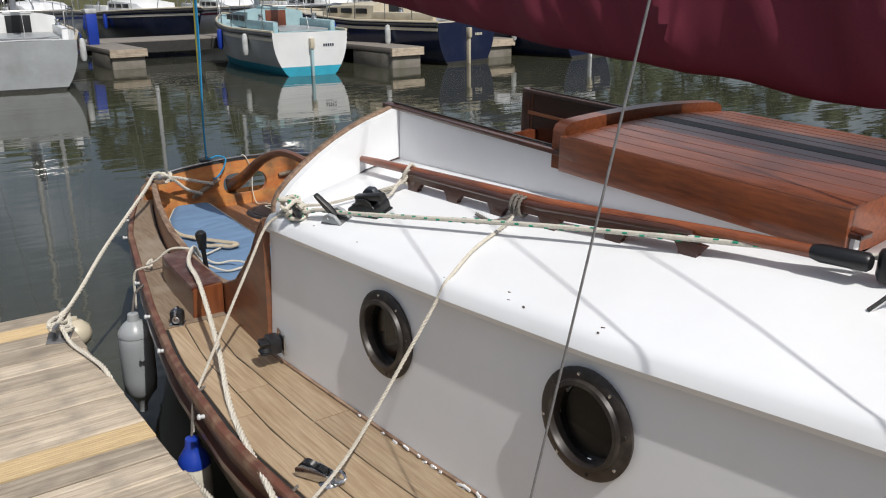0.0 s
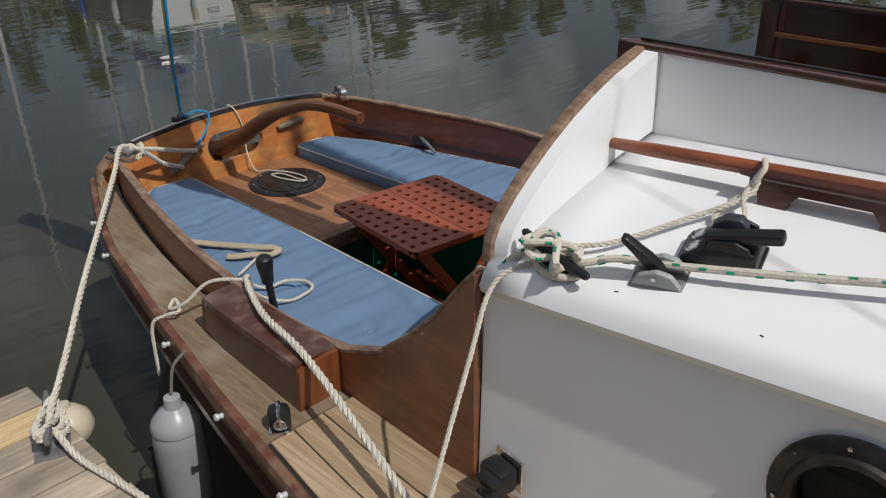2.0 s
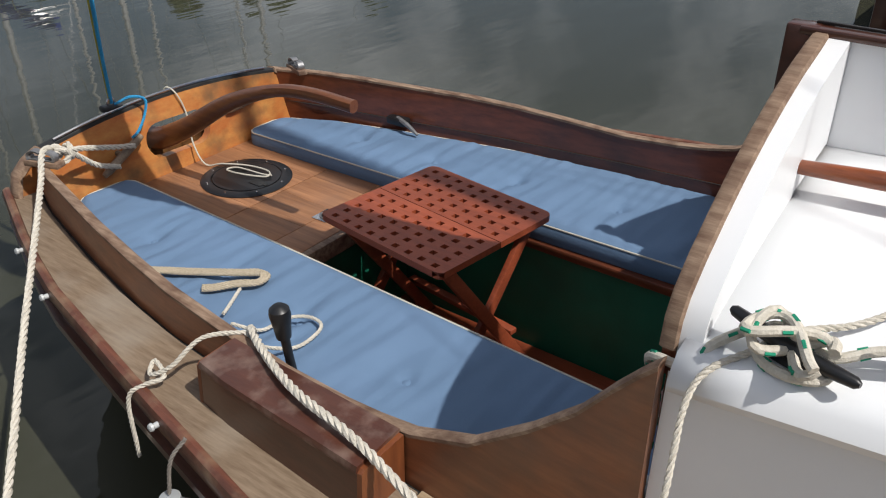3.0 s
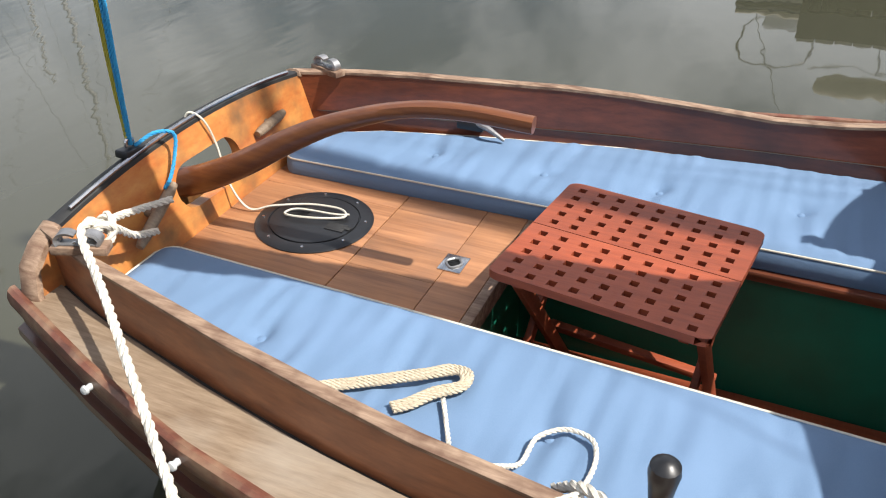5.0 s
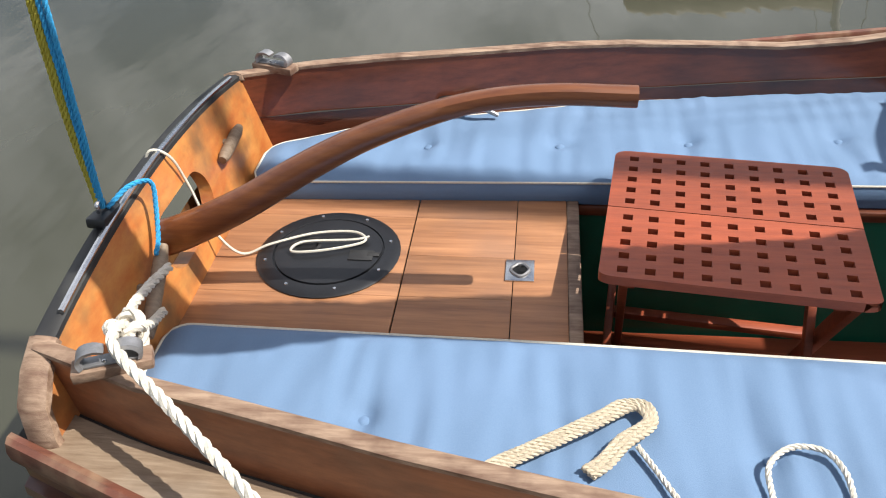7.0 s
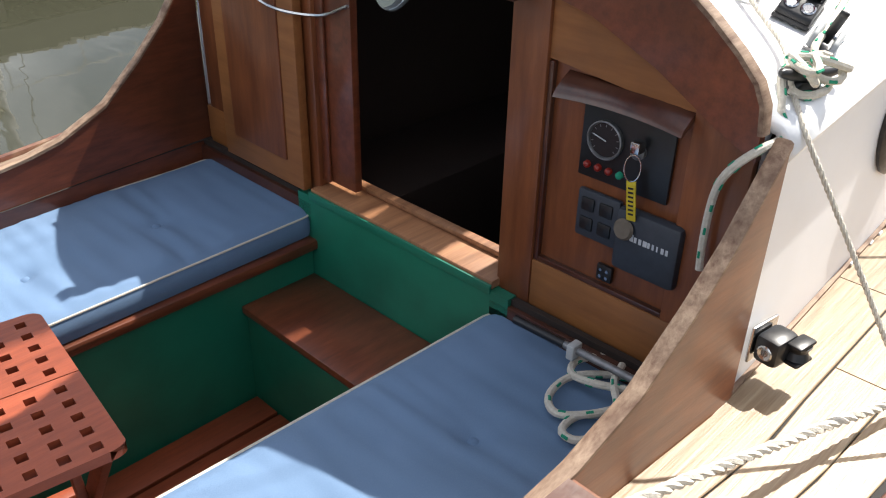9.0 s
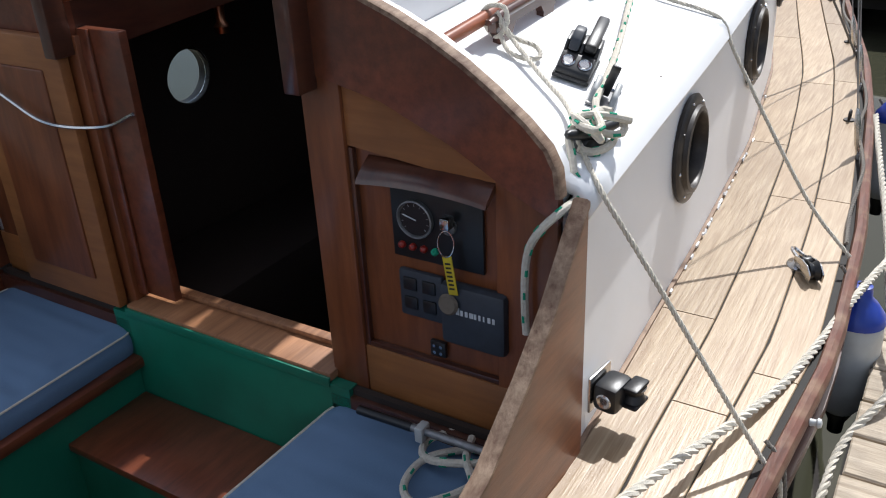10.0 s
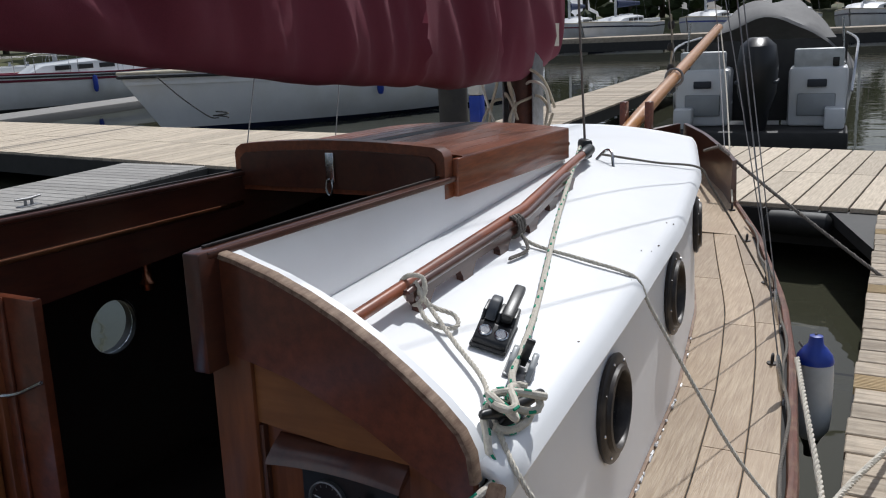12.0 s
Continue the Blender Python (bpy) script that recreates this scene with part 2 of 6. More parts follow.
def water_mat():
    m = bpy.data.materials.new("harbour_water")
    m.use_nodes = True
    nt = m.node_tree
    N, L = nt.nodes, nt.links
    b = N["Principled BSDF"]
    b.inputs["Roughness"].default_value = 0.03
    b.inputs["IOR"].default_value = 1.333
    b.inputs["Specular IOR Level"].default_value = 0.5
    tc = N.new("ShaderNodeTexCoord")
    big = N.new("ShaderNodeTexNoise")
    big.inputs["Scale"].default_value = 0.25
    big.inputs["Detail"].default_value = 4
    L.new(tc.outputs["Object"], big.inputs["Vector"])
    ramp = N.new("ShaderNodeValToRGB")
    ramp.color_ramp.elements[0].color = (0.036, 0.037, 0.025, 1)
    ramp.color_ramp.elements[1].color = (0.052, 0.052, 0.034, 1)
    L.new(big.outputs["Fac"], ramp.inputs["Fac"])
    L.new(ramp.outputs["Color"], b.inputs["Base Color"])
    w1 = N.new("ShaderNodeTexNoise")
    mp = N.new("ShaderNodeMapping")
    mp.inputs["Scale"].default_value = (0.7, 2.0, 1)
    mp.inputs["Rotation"].default_value = (0, 0, radians(28))
    L.new(tc.outputs["Object"], mp.inputs["Vector"])
    L.new(mp.outputs[0], w1.inputs["Vector"])
    w1.inputs["Scale"].default_value = 1.3
    w1.inputs["Detail"].default_value = 3
    w1.inputs["Roughness"].default_value = 0.5
    amp = N.new("ShaderNodeTexNoise")
    amp.inputs["Scale"].default_value = 0.22
    L.new(tc.outputs["Object"], amp.inputs["Vector"])
    mul = N.new("ShaderNodeMath")
    mul.operation = "MULTIPLY"
    L.new(w1.outputs["Fac"], mul.inputs[0])
    L.new(amp.outputs["Fac"], mul.inputs[1])
    bp = N.new("ShaderNodeBump")
    bp.inputs["Strength"].default_value = 0.5
    bp.inputs["Distance"].default_value = 0.022
    L.new(mul.outputs[0], bp.inputs["Height"])
    L.new(bp.outputs[0], b.inputs["Normal"])
    return m


WATER = water_mat()


# ---- building helpers ----
def mesh_of(bm, name, material, smooth=True, angle=40):
    me = bpy.data.meshes.new(name)
    bmesh.ops.recalc_face_normals(bm, faces=bm.faces)
    for e in bm.edges:
        if len(e.link_faces) == 2 and e.calc_face_angle(0) > radians(angle):
            e.smooth = False
    for f in bm.faces:
        f.smooth = smooth
    bm.to_mesh(me)
    bm.free()
    me.materials.append(material)
    return me


def place_of(ob):
    """An object's own place in the world, through its parents."""
    here = ob.matrix_parent_inverse @ ob.matrix_basis
    return place_of(ob.parent) @ here if ob.parent is not None else ob.matrix_basis.copy()


def part(name, bm, material, parent=None, label=""):
    ob = new(name, mesh_of(bm, name, material))
    if parent is not None:
        ob.parent = parent
        ob.matrix_parent_inverse = place_of(parent).inverted()
    if label:
        tagged(ob, label)
    return ob


def thing(name, label, category, at=(0, 0, 0), group="", kind=""):
    ob = new(name)
    ob.location = at
    ob.empty_display_size = 0.1
    return tagged(ob, label, category, group, kind)


def solo(name, bm, material, label, category, group="", kind=""):
    return tagged(part(name, bm, material), label, category, group, kind)


def box(bm, x0, x1, y0, y1, z0, z1, bev=0.0, m=None):
    r = bmesh.ops.create_cube(bm, size=1)
    vs = r["verts"]
    for v in vs:
        v.co = Vector((x0 + (v.co.x + 0.5) * (x1 - x0), y0 + (v.co.y + 0.5) * (y1 - y0), z0 + (v.co.z + 0.5) * (z1 - z0)))
    if bev:
        es = list({e for v in vs for e in v.link_edges})
        r = bmesh.ops.bevel(bm, geom=es, offset=bev, segments=2, affect="EDGES", profile=0.5)
        vs = list({v for f in r["faces"] for v in f.verts} | {v for v in vs if v.is_valid})
    if m is not None:
        bmesh.ops.transform(bm, matrix=m, verts=[v for v in vs if v.is_valid])
    return bm


def B():
    return bmesh.new()


def loft(bm, rows, closed=False, caps=False):
    vr = [[bm.verts.new(p) for p in r] for r in rows]
    for a, b in zip(vr, vr[1:]):
        n = len(a)
        for i in range(n if closed else n - 1):
            j = (i + 1) % n
            try:
                bm.faces.new((a[i], a[j], b[j], b[i]))
            except ValueError:
                pass
    if caps:
        bm.faces.new(vr[0])
        bm.faces.new(vr[-1])
    return bm


def prism(bm, pts, axis, a, b):
    """A polygon of 2D points pushed along an axis from a to b."""
    def put(p, d):
        return {"x": (d, p[0], p[1]), "y": (p[0], d, p[1]), "z": (p[0], p[1], d)}[axis]
    lo = [bm.verts.new(put(p, a)) for p in pts]
    hi = [bm.verts.new(put(p, b)) for p in pts]
    bm.faces.new(lo)
    bm.faces.new(hi)
    n = len(pts)
    for i in range(n):
        bm.faces.new((lo[i], lo[(i + 1) % n], hi[(i + 1) % n], hi[i]))
    return bm


def lathe(bm, prof, segs=24, m=None):
    """A profile of (radius, height) turned round z."""
    rows = [[Vector((r * math.cos(2 * math.pi * i / segs), r * math.sin(2 * math.pi * i / segs), h)) for i in range(segs)] for r, h in prof]
    if m is not None:
        rows = [[m @ p for p in r] for r in rows]
    return loft(bm, rows, closed=True, caps=True)


def curve_pts(pts, n=12):
    """A smooth line through the points."""
    P = [Vector(p) for p in pts]
    if len(P) == 2:
        return [P[0].lerp(P[1], i / n) for i in range(n + 1)]
    P = [P[0] * 2 - P[1]] + P + [P[-1] * 2 - P[-2]]
    out = []
    for i in range(1, len(P) - 2):
        p0, p1, p2, p3 = P[i - 1:i + 3]
        for k in range(n):
            t = k / n
            out.append(0.5 * ((2 * p1) + (p2 - p0) * t + (2 * p0 - 5 * p1 + 4 * p2 - p3) * t * t + (3 * p1 - p0 - 3 * p2 + p3) * t ** 3))
    out.append(P[-2])
    return out


def resample(pts, step):
    out, acc = [pts[0]], 0.0
    last = pts[0]
    for p in pts[1:]:
        d = (p - last).length
        while d > 0 and acc + d >= step:
            f = (step - acc) / d
            last = last.lerp(p, f)
            out.append(last)
            d = (p - last).length
            acc = 0.0
        acc += d
        last = p
    out.append(pts[-1])
    return out


def frames_along(pts):
    up = Vector((0.13, 0.21, 0.97))
    res = []
    t0 = (pts[1] - pts[0]).normalized()
    n = (up - t0 * up.dot(t0)).normalized()
    for i, p in enumerate(pts):
        t = (pts[min(i + 1, len(pts) - 1)] - pts[max(i - 1, 0)])
        t = t.normalized() if t.length > 1e-9 else t0
        n = n - t * n.dot(t)
        n = n.normalized() if n.length > 1e-6 else t.orthogonal().normalized()
        res.append((p, t, n, t.cross(n)))
    return res


def tube(bm, pts, r, segs=8, caps=True):
    pts = [Vector(p) for p in pts]
    rad = r if isinstance(r, (list, tuple)) else [r] * len(pts)
    rows = [[p + (n * math.cos(2 * math.pi * k / segs) + b * math.sin(2 * math.pi * k / segs)) * rad[i] for k in range(segs)]
            for i, (p, t, n, b) in enumerate(frames_along(pts))]
    return loft(bm, rows, closed=True, caps=caps)


def laid(bm, pts, r, pitch=None, strands=3, n=10):
    """A laid rope: strands that wind round one another along a smooth line."""
    pitch = pitch or r * 7
    line = resample(curve_pts(pts, n), pitch / 8)
    fr = frames_along(line)
    for s in range(strands):
        path, d = [], 0.0
        for i, (p, t, nn, b) in enumerate(fr):
            if i:
                d += (p - fr[i - 1][0]).length
            a = 2 * math.pi * (d / pitch + s / strands)
            path.append(p + (nn * math.cos(a) + b * math.sin(a)) * r * 0.5)
        tube(bm, path, r * 0.56, 5)
    return bm


def braid(name, pts, r, parent=None, n=10, fleck=True, label=""):
    """A smooth braided rope with coloured flecks as short raised dashes."""
    line = resample(curve_pts(pts, n), r * 1.6)
    ob = part(name, tube(B(), line, r, 8), ROPE_W, parent, label)
    if fleck:
        bm = B()
        fr = frames_along(line)
        for i in range(3, len(fr) - 3, 4):
            p, t, nn, b = fr[i]
            for k in range(2):
                a = i * 0.9 + k * 3.1
                d = nn * math.cos(a) + b * math.sin(a)
                tube(bm, [p + d * r * 0.78 - t * r * 0.9, p + d * r * 0.82 + t * r * 0.9], r * 0.42, 5)
        tagged(part("fleck", bm, FLECK, ob, "green flecks in the braid"), kind="stuff")
    return ob


def lin(table, v):
    """Straight-line reading of a small table of (place, value)."""
    if v <= table[0][0]:
        return table[0][1]
    for (a, p), (b, q) in zip(table, table[1:]):
        if v <= b:
            f = (v - a) / (b - a)
            return p + (q - p) * f
    return table[-1][1]


def steps(a, b, n):
    return [a + (b - a) * i / n for i in range(n + 1)]


# ---- lines of the boat: x to starboard, y to the bow, z up from the cushions' top ----
WL = -0.62
BEAM = [(-2.45, .68), (-2.1, .82), (-1.8, .925), (-1.2, 1.055), (-.7, 1.16), (-.1, 1.265), (.6, 1.32), (1.2, 1.29), (2.1, 1.19), (2.7, 1.09), (3.7, .84), (4.6, .53), (5.2, .27), (5.6, .04)]
SHEER = [(-2.45, .045), (-1.2, .035), (0, .055), (1, .095), (2.3, .17), (3.7, .28), (5.6, .46)]
CABIN = [(-.2, .945), (0, .935), (.9, .90), (1.7, .86), (2.5, .755), (3.2, .59), (3.75, .47)]
EDGE = [(0, .625), (1.1, .70), (2.1, .785), (3.2, .87), (3.75, .90)]
COAM = [(-2.42, .56), (-2.2, .63), (-1.83, .705), (-1.54, .77), (-1.28, .825), (-.9, .868), (-.4, .905), (0, .93)]
COAMZ = [(-2.42, .175), (-2.0, .185), (-1.5, .180), (-1.1, .158), (-.85, .142), (-.6, .155), (-.45, .185), (-.3, .25), (-.17, .36), (-.08, .45), (-.02, .53), (.025, .585), (.05, .61)]


def beam(y):
    return lin(BEAM, y)


def sheer(y):
    return lin(SHEER, y)


COAM_S = [(-2.42, .565), (-2.2, .65), (-1.83, .748), (-1.54, .812), (-1.28, .852), (-.9, .880), (-.4, .905), (0, .93)]


def coam(y, s=1):
    return lin(COAM_S if s > 0 else COAM, y)


def inner(y, s=1):
    """Inner edge of the side deck: the coaming aft, the cabin side further on, the stem forward."""
    if y < 0:
        return coam(y, s) + 0.012
    if y < 3.75:
        return lin(CABIN, y)
    return 0.0


# ---- water ----
bm = B()
loft(bm, [[(x, y, WL) for x in (-900, -60, -20, 0, 20, 60, 900)] for y in (-900, -60, -20, 0, 20, 60, 900)])
tagged(part("water", bm, WATER), "dark green-brown harbour water with small ripples", "water", kind="structure")

# ---- the sailing boat ----
boat = thing("sailing_boat", "small varnished wooden sailing boat with a white cabin, moored afloat", "sailing boat", (0, 0, WL))
YS = steps(-2.45, 5.6, 46)


def hull_row(y, s):
    b, z = beam(y), sheer(y)
    deep = lin([(-2.45, .35), (-1, .75), (1.5, .85), (4, .5), (5.6, .05)], y)
    out = []
    for k in range(8):
        f = k / 7
        zz = z - 0.03 - f * (z + 0.75)
        out.append((s * (b * (1 - f ** 2.2) + deep * b * 0.75 * f ** 2.2), y + (0.0 if y < 5 else -0.5 * f * (y - 5)), zz))
    return out


for s in (1, -1):
    part("hull_side", loft(B(), [hull_row(y, s) for y in YS]), HULLWOOD, boat, "golden-brown varnished topsides, weathered")
    # rubbing strake: rounded bar along the deck edge
    bm = B()
    rows = []
    for y in YS:
        b, z = beam(y), sheer(y)
        prof = [(-.014, .006), (-.009, .017), (.004, .020), (.015, .014), (.021, -.004), (.018, -.026), (.008, -.036), (-.014, -.036)]
        rows.append([(s * (b + px), y, z + pz) for px, pz in prof])
    loft(bm, rows, closed=True, caps=True)
    part("rubbing_strake", bm, STRAKE, boat, "worn rubbing strake along the deck edge")
    bm = B()
    rows = [[(s * (beam(y) + px), y, sheer(y) + pz) for px, pz in ((-.02, -.09), (.018, -.095), (.02, -.115), (-.02, -.125))] for y in YS]
    loft(bm, rows, closed=True, caps=True)
    part("lower_strake", bm, CAPDARK, boat)
    # caulked bed under the deck planks
    bm = B()
    loft(bm, [[(s * (inner(y, s) - .03), y, sheer(y) - .004), (s * (beam(y) - .005), y, sheer(y) - .004)] for y in YS if y < 5.5])
    part("deck_bed", bm, CAULK, boat)

# side coamings of the cockpit
CY = [-2.42, -2.2, -2.0, -1.75, -1.5, -1.3, -1.1, -.95, -.85, -.75, -.65, -.55, -.45, -.38, -.3, -.24, -.17, -.12, -.08, -.05, -.02, .02, .045]
for s in (1, -1):
    bm = B()
    rows = []
    for y in CY:
        x, z = coam(y, s), lin(COAMZ, y)
        lo = -.10
        rows.append([(s * (x - .012), y, lo), (s * (x - .012), y, z - .004), (s * (x - .006), y, z), (s * (x + .008), y, z), (s * (x + .014), y, z - .005), (s * (x + .014), y, sheer(y) - .01), (s * (x + .010), y, lo)])
    loft(bm, rows, closed=True, caps=True)
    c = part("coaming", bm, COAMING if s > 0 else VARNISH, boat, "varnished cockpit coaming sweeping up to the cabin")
    bm = B()
    rows = [[(s * (coam(y, s) + px), y, lin(COAMZ, y) + pz) for px, pz in ((-.015, -.006), (-.015, .003), (-.009, .007), (.011, .007), (.017, .003), (.017, -.006))] for y in CY]
    loft(bm, rows, closed=True, caps=True)
    part("coaming_cap", bm, WORN, c, "worn pale capping")


# transom with the slot for the tiller
def ray_poly(c, ang, poly):
    dx, dy = math.cos(ang), math.sin(ang)
    best = None
    for (x0, y0), (x1, y1) in zip(poly, poly[1:] + poly[:1]):
        ex, ey = x1 - x0, y1 - y0
        den = dx * ey - dy * ex
        if abs(den) < 1e-9:
            continue
        t = ((x0 - c[0]) * ey - (y0 - c[1]) * ex) / den
        u = ((x0 - c[0]) * dy - (y0 - c[1]) * dx) / den
        if t > 1e-6 and -1e-6 <= u <= 1 + 1e-6 and (best is None or t < best):
            best = t
    return (c[0] + dx * best, c[1] + dy * best)


def holed(poly, hole, c, place, thick, n=40):
    """A plate with one hole through it: poly and hole are 2D outlines, place(u, v, d) sets a point in the world."""
    angs = sorted([2 * math.pi * i / n for i in range(n)] + [math.atan2(p[1] - c[1], p[0] - c[0]) % (2 * math.pi) for p in poly])
    angs = [a for i, a in enumerate(angs) if i == 0 or a - angs[i - 1] > 1e-4]
    rows = []
    for a in angs:
        o, h = ray_poly(c, a, poly), ray_poly(c, a, hole)
        rows.append([place(*o, 0), place(*h, 0), place(*h, thick), place(*o, thick)])
    rows.append(rows[0])
    bm = B()
    loft(bm, [r + [r[0]] for r in rows])
    bmesh.ops.remove_doubles(bm, verts=bm.verts, dist=1e-5)
    return bm


crest = [(x, .168 + .048 * (1 - (x / .56) ** 2)) for x in steps(.56, -.56, 14)]
tr_poly = [(-.65, -.25), (.65, -.25), (.675, .0), (.675, .055), (.655, .11), (.61, .150)] + crest + [(-.61, .150), (-.655, .11), (-.675, .055), (-.675, .0)]
slot = []
for i in range(24):
    a = 2 * math.pi * i / 24
    slot.append((.085 * (1 if math.cos(a) > 0 else -1) + .068 * math.cos(a), .065 + .068 * math.sin(a)))
transom = part("transom", holed(tr_poly, slot, (0, .065), lambda u, v, d: (u, -2.335 - .24 * (v + .07) - d, v), .035), ORANGE, boat, "worn orange-varnished transom with an oval slot")
bm = B()
rows = []
for x, z in [(x, .168 + .048 * (1 - (x / .56) ** 2)) for x in steps(-.57, .57, 20)]:
    y = -2.335 - .24 * (z + .07) - .02
    rows.append([(x, y + py, z + pz) for py, pz in ((-.022, -.004), (-.021, .008), (-.010, .012), (.010, .012), (.020, .007), (.021, -.004))])
loft(bm, rows, closed=True, caps=True)
part("transom_cap", bm, RUBBER, transom, "black rubber strip along the crest")
bm = B()
line = [Vector((x, -2.335 - .24 * (.07 + z) - .005, z + .018)) for x, z in [(x, .168 + .048 * (1 - (x / .56) ** 2)) for x in steps(-.5, .5, 18)]]
tube(bm, line, .006, 6)
part("traveller_bar", bm, STEEL, transom, "thin steel sheet horse")
bm = B()
loft(bm, [[(k * (a - .012), -2.435 + .10 * max(0, -.05 - c), c) for k in steps(-1, 1, 6)] for a, b, c in hull_row(-2.45, 1)])
part("stern_planking", bm, HULLWOOD, boat)
# worn edging at both outer ends of the transom
for s in (1, -1):
    bm = B()
    ln = [Vector((s * x, -2.335 - .24 * (z + .07) - .018, z)) for x, z in ((.55, .172), (.61, .148), (.657, .113), (.678, .06), (.68, .0), (.655, -.18))]
    rows = []
    for k, p in enumerate(ln):
        t = (ln[min(k + 1, len(ln) - 1)] - ln[max(k - 1, 0)]).normalized()
        o = Vector((s * abs(t.z), 0, abs(t.x)))
        rows.append([p + o * a + Vector((0, b, 0)) for a, b in ((-.006, -.028), (.010, -.026), (.016, -.010), (.016, .012), (.010, .026), (-.006, .028))])
    loft(bm, rows, closed=True, caps=True)
    part("transom_edge", bm, WORN, transom, "worn grey edging of the transom")


# cabin side with round openings
def side_pt(s, y, f, d=0.0):
    z0, z1 = sheer(y) - .01, lin(EDGE, y) - .045
    return (s * (lin(CABIN, y) - .018 * f - d), y, z0 + (z1 - z0) * f)


PORTS = [(.818, .434, .098), (1.632, .511, .098), (2.51, .57, .085)]


def side_sheet(s, d0, thick):
    """The cabin side as a thin shell with its round openings, set in by d0."""
    bm = B()
    cuts = [0.05]
    for yc, zc, r in PORTS:
        cuts += [yc - .2, yc + .2]
    cuts.append(3.22)
    for i in range(0, len(cuts) - 1):
        y0, y1 = cuts[i], cuts[i + 1]
        if i % 2 == 0:
            for d in (d0, d0 + thick):
                loft(bm, [[side_pt(s, y, f, d) for f in (0, .33, .66, 1)] for y in steps(y0, y1, 6)])
        else:
            yc, zc, r = PORTS[(i - 1) // 2]
            z0, z1 = sheer(yc) - .01, lin(EDGE, yc) - .045
            fc, h = (zc - z0) / (z1 - z0), z1 - z0
            poly = [(y0, 0), (y1, 0), (y1, 1), (y0, 1)]
            hole = [(yc + r * math.cos(2 * math.pi * k / 40), fc + r / h * math.sin(2 * math.pi * k / 40)) for k in range(40)]
            pb = holed(poly, hole, (yc, fc), lambda u, v, d: side_pt(s, u, v, d + d0), thick)
            tmp = bpy.data.meshes.new("tmp")
            pb.to_mesh(tmp)
            pb.free()
            bm.from_mesh(tmp)
            bpy.data.meshes.remove(tmp)
    bmesh.ops.remove_doubles(bm, verts=bm.verts, dist=1e-4)
    return bm


for s in (1, -1):
    cs = part("cabin_side", side_sheet(s, 0, .022), WHITE, boat, "white painted cabin side with round portholes")
    # inner sheet in near-black, so the cabin looks unlit through its openings
    part("side_lining", side_sheet(s, .025, .006), DARKIN, cs, "wooden lining, coloured near-black for the cabin's shade")
    bm = B()
    rows = [[(s * (lin(CABIN, y) + px), y, sheer(y) + pz) for px, pz in ((.0, .0), (.010, .0), (.010, .012), (.0, .014))] for y in steps(.02, 3.22, 30)]
    loft(bm, rows, closed=True, caps=True)
    part("quadrant_trim", bm, WORN, cs)
    for yc, zc, r in PORTS:
        nx = -(lin(CABIN, yc + .1) - lin(CABIN, yc - .1)) / .2
        m = Matrix.Translation((s * (lin(CABIN, yc) - .009), yc, zc)) @ Vector((s, nx, .03)).to_track_quat("Z", "Y").to_matrix().to_4x4()
        k = r / .098
        bm = B()
        prof = [(.094, -.03), (.137, .0), (.139, .008), (.132, .014), (.112, .016), (.108, .026), (.098, .028), (.094, .022), (.094, -.03)]
        rows = [[m @ Vector((q * k * math.cos(a), q * k * math.sin(a), h)) for q, h in prof] for a in steps(0, 2 * math.pi, 40)]
        loft(bm, rows)
        bmesh.ops.remove_doubles(bm, verts=bm.verts, dist=1e-5)
        ph = part("porthole", bm, BRONZE, boat, "dark bronze porthole ring with a glass pane")
        part("glass_pane", lathe(B(), [(.001, -.012), (.094 * k, -.012), (.094 * k, -.008), (.001, -.008)], 32, m), GLASS, ph)
        for i in range(8):
            a = 2 * math.pi * i / 8 + .2
            part("screw", lathe(B(), [(.001, .014), (.005, .014), (.004, .0175), (.001, .018)], 8, m @ Matrix.Translation((.124 * k * math.cos(a), .124 * k * math.sin(a), 0))), STEEL if i % 3 else BRONZE, ph)


# cabin roof, cambered, with rounded edges; a slot for the sliding hatch
def roof_z(x, y):
    e, c = lin(EDGE, y), lin(CABIN, y)
    q = min(1.0, abs(x) / max(.2, c - .03))
    return e + lin([(0, .165), (1.95, .165), (3.2, .06), (3.75, .04)], y) * (1 - q ** 2)


def roof_row(s, y):
    c, e = lin(CABIN, y), lin(EDGE, y)
    row = [(s * (c - .025), y, e - .064), (s * (c + .006), y, e - .064), (s * (c + .013), y, e - .048), (s * (c + .002), y, e - .022), (s * (c - .014), y, e - .004), (s * (c - .035), y, roof_z(c - .035, y))]
    return row + [(s * x, y, roof_z(x, y)) for x in steps(c - .055, min(.36, c * .62), 8)]


for s in (1, -1):
    bm = B()
    loft(bm, [roof_row(s, y) for y in steps(.06, 1.92, 14) + steps(1.92, 3.22, 12)[1:]])
    inn_ = [(roof_row(s, y)[-1][0], y) for y in steps(1.92, 3.22, 12)]
    loft(bm, [[(x * k, y, roof_z(x * k, y)) for k in (1, .75, .5, .25, 0)] for x, y in inn_])
    bmesh.ops.remove_doubles(bm, verts=bm.verts, dist=1e-4)
    rf = part("cabin_roof", bm, WHITE, boat, "white painted cambered cabin roof")
    so = rf.modifiers.new("thickness", "SOLIDIFY")
    so.thickness, so.offset = .022, -1
bm = B()
row0 = [(x, 3.20, lin(SHEER, 3.2) - .02) for x in steps(-.575, .575, 10)]
row1 = [(x, 3.20, roof_z(x, 3.2) - .012) for x in steps(-.555, .555, 10)]
loft(bm, [row0, row1])
part("cabin_front", bm, WHITE, boat)

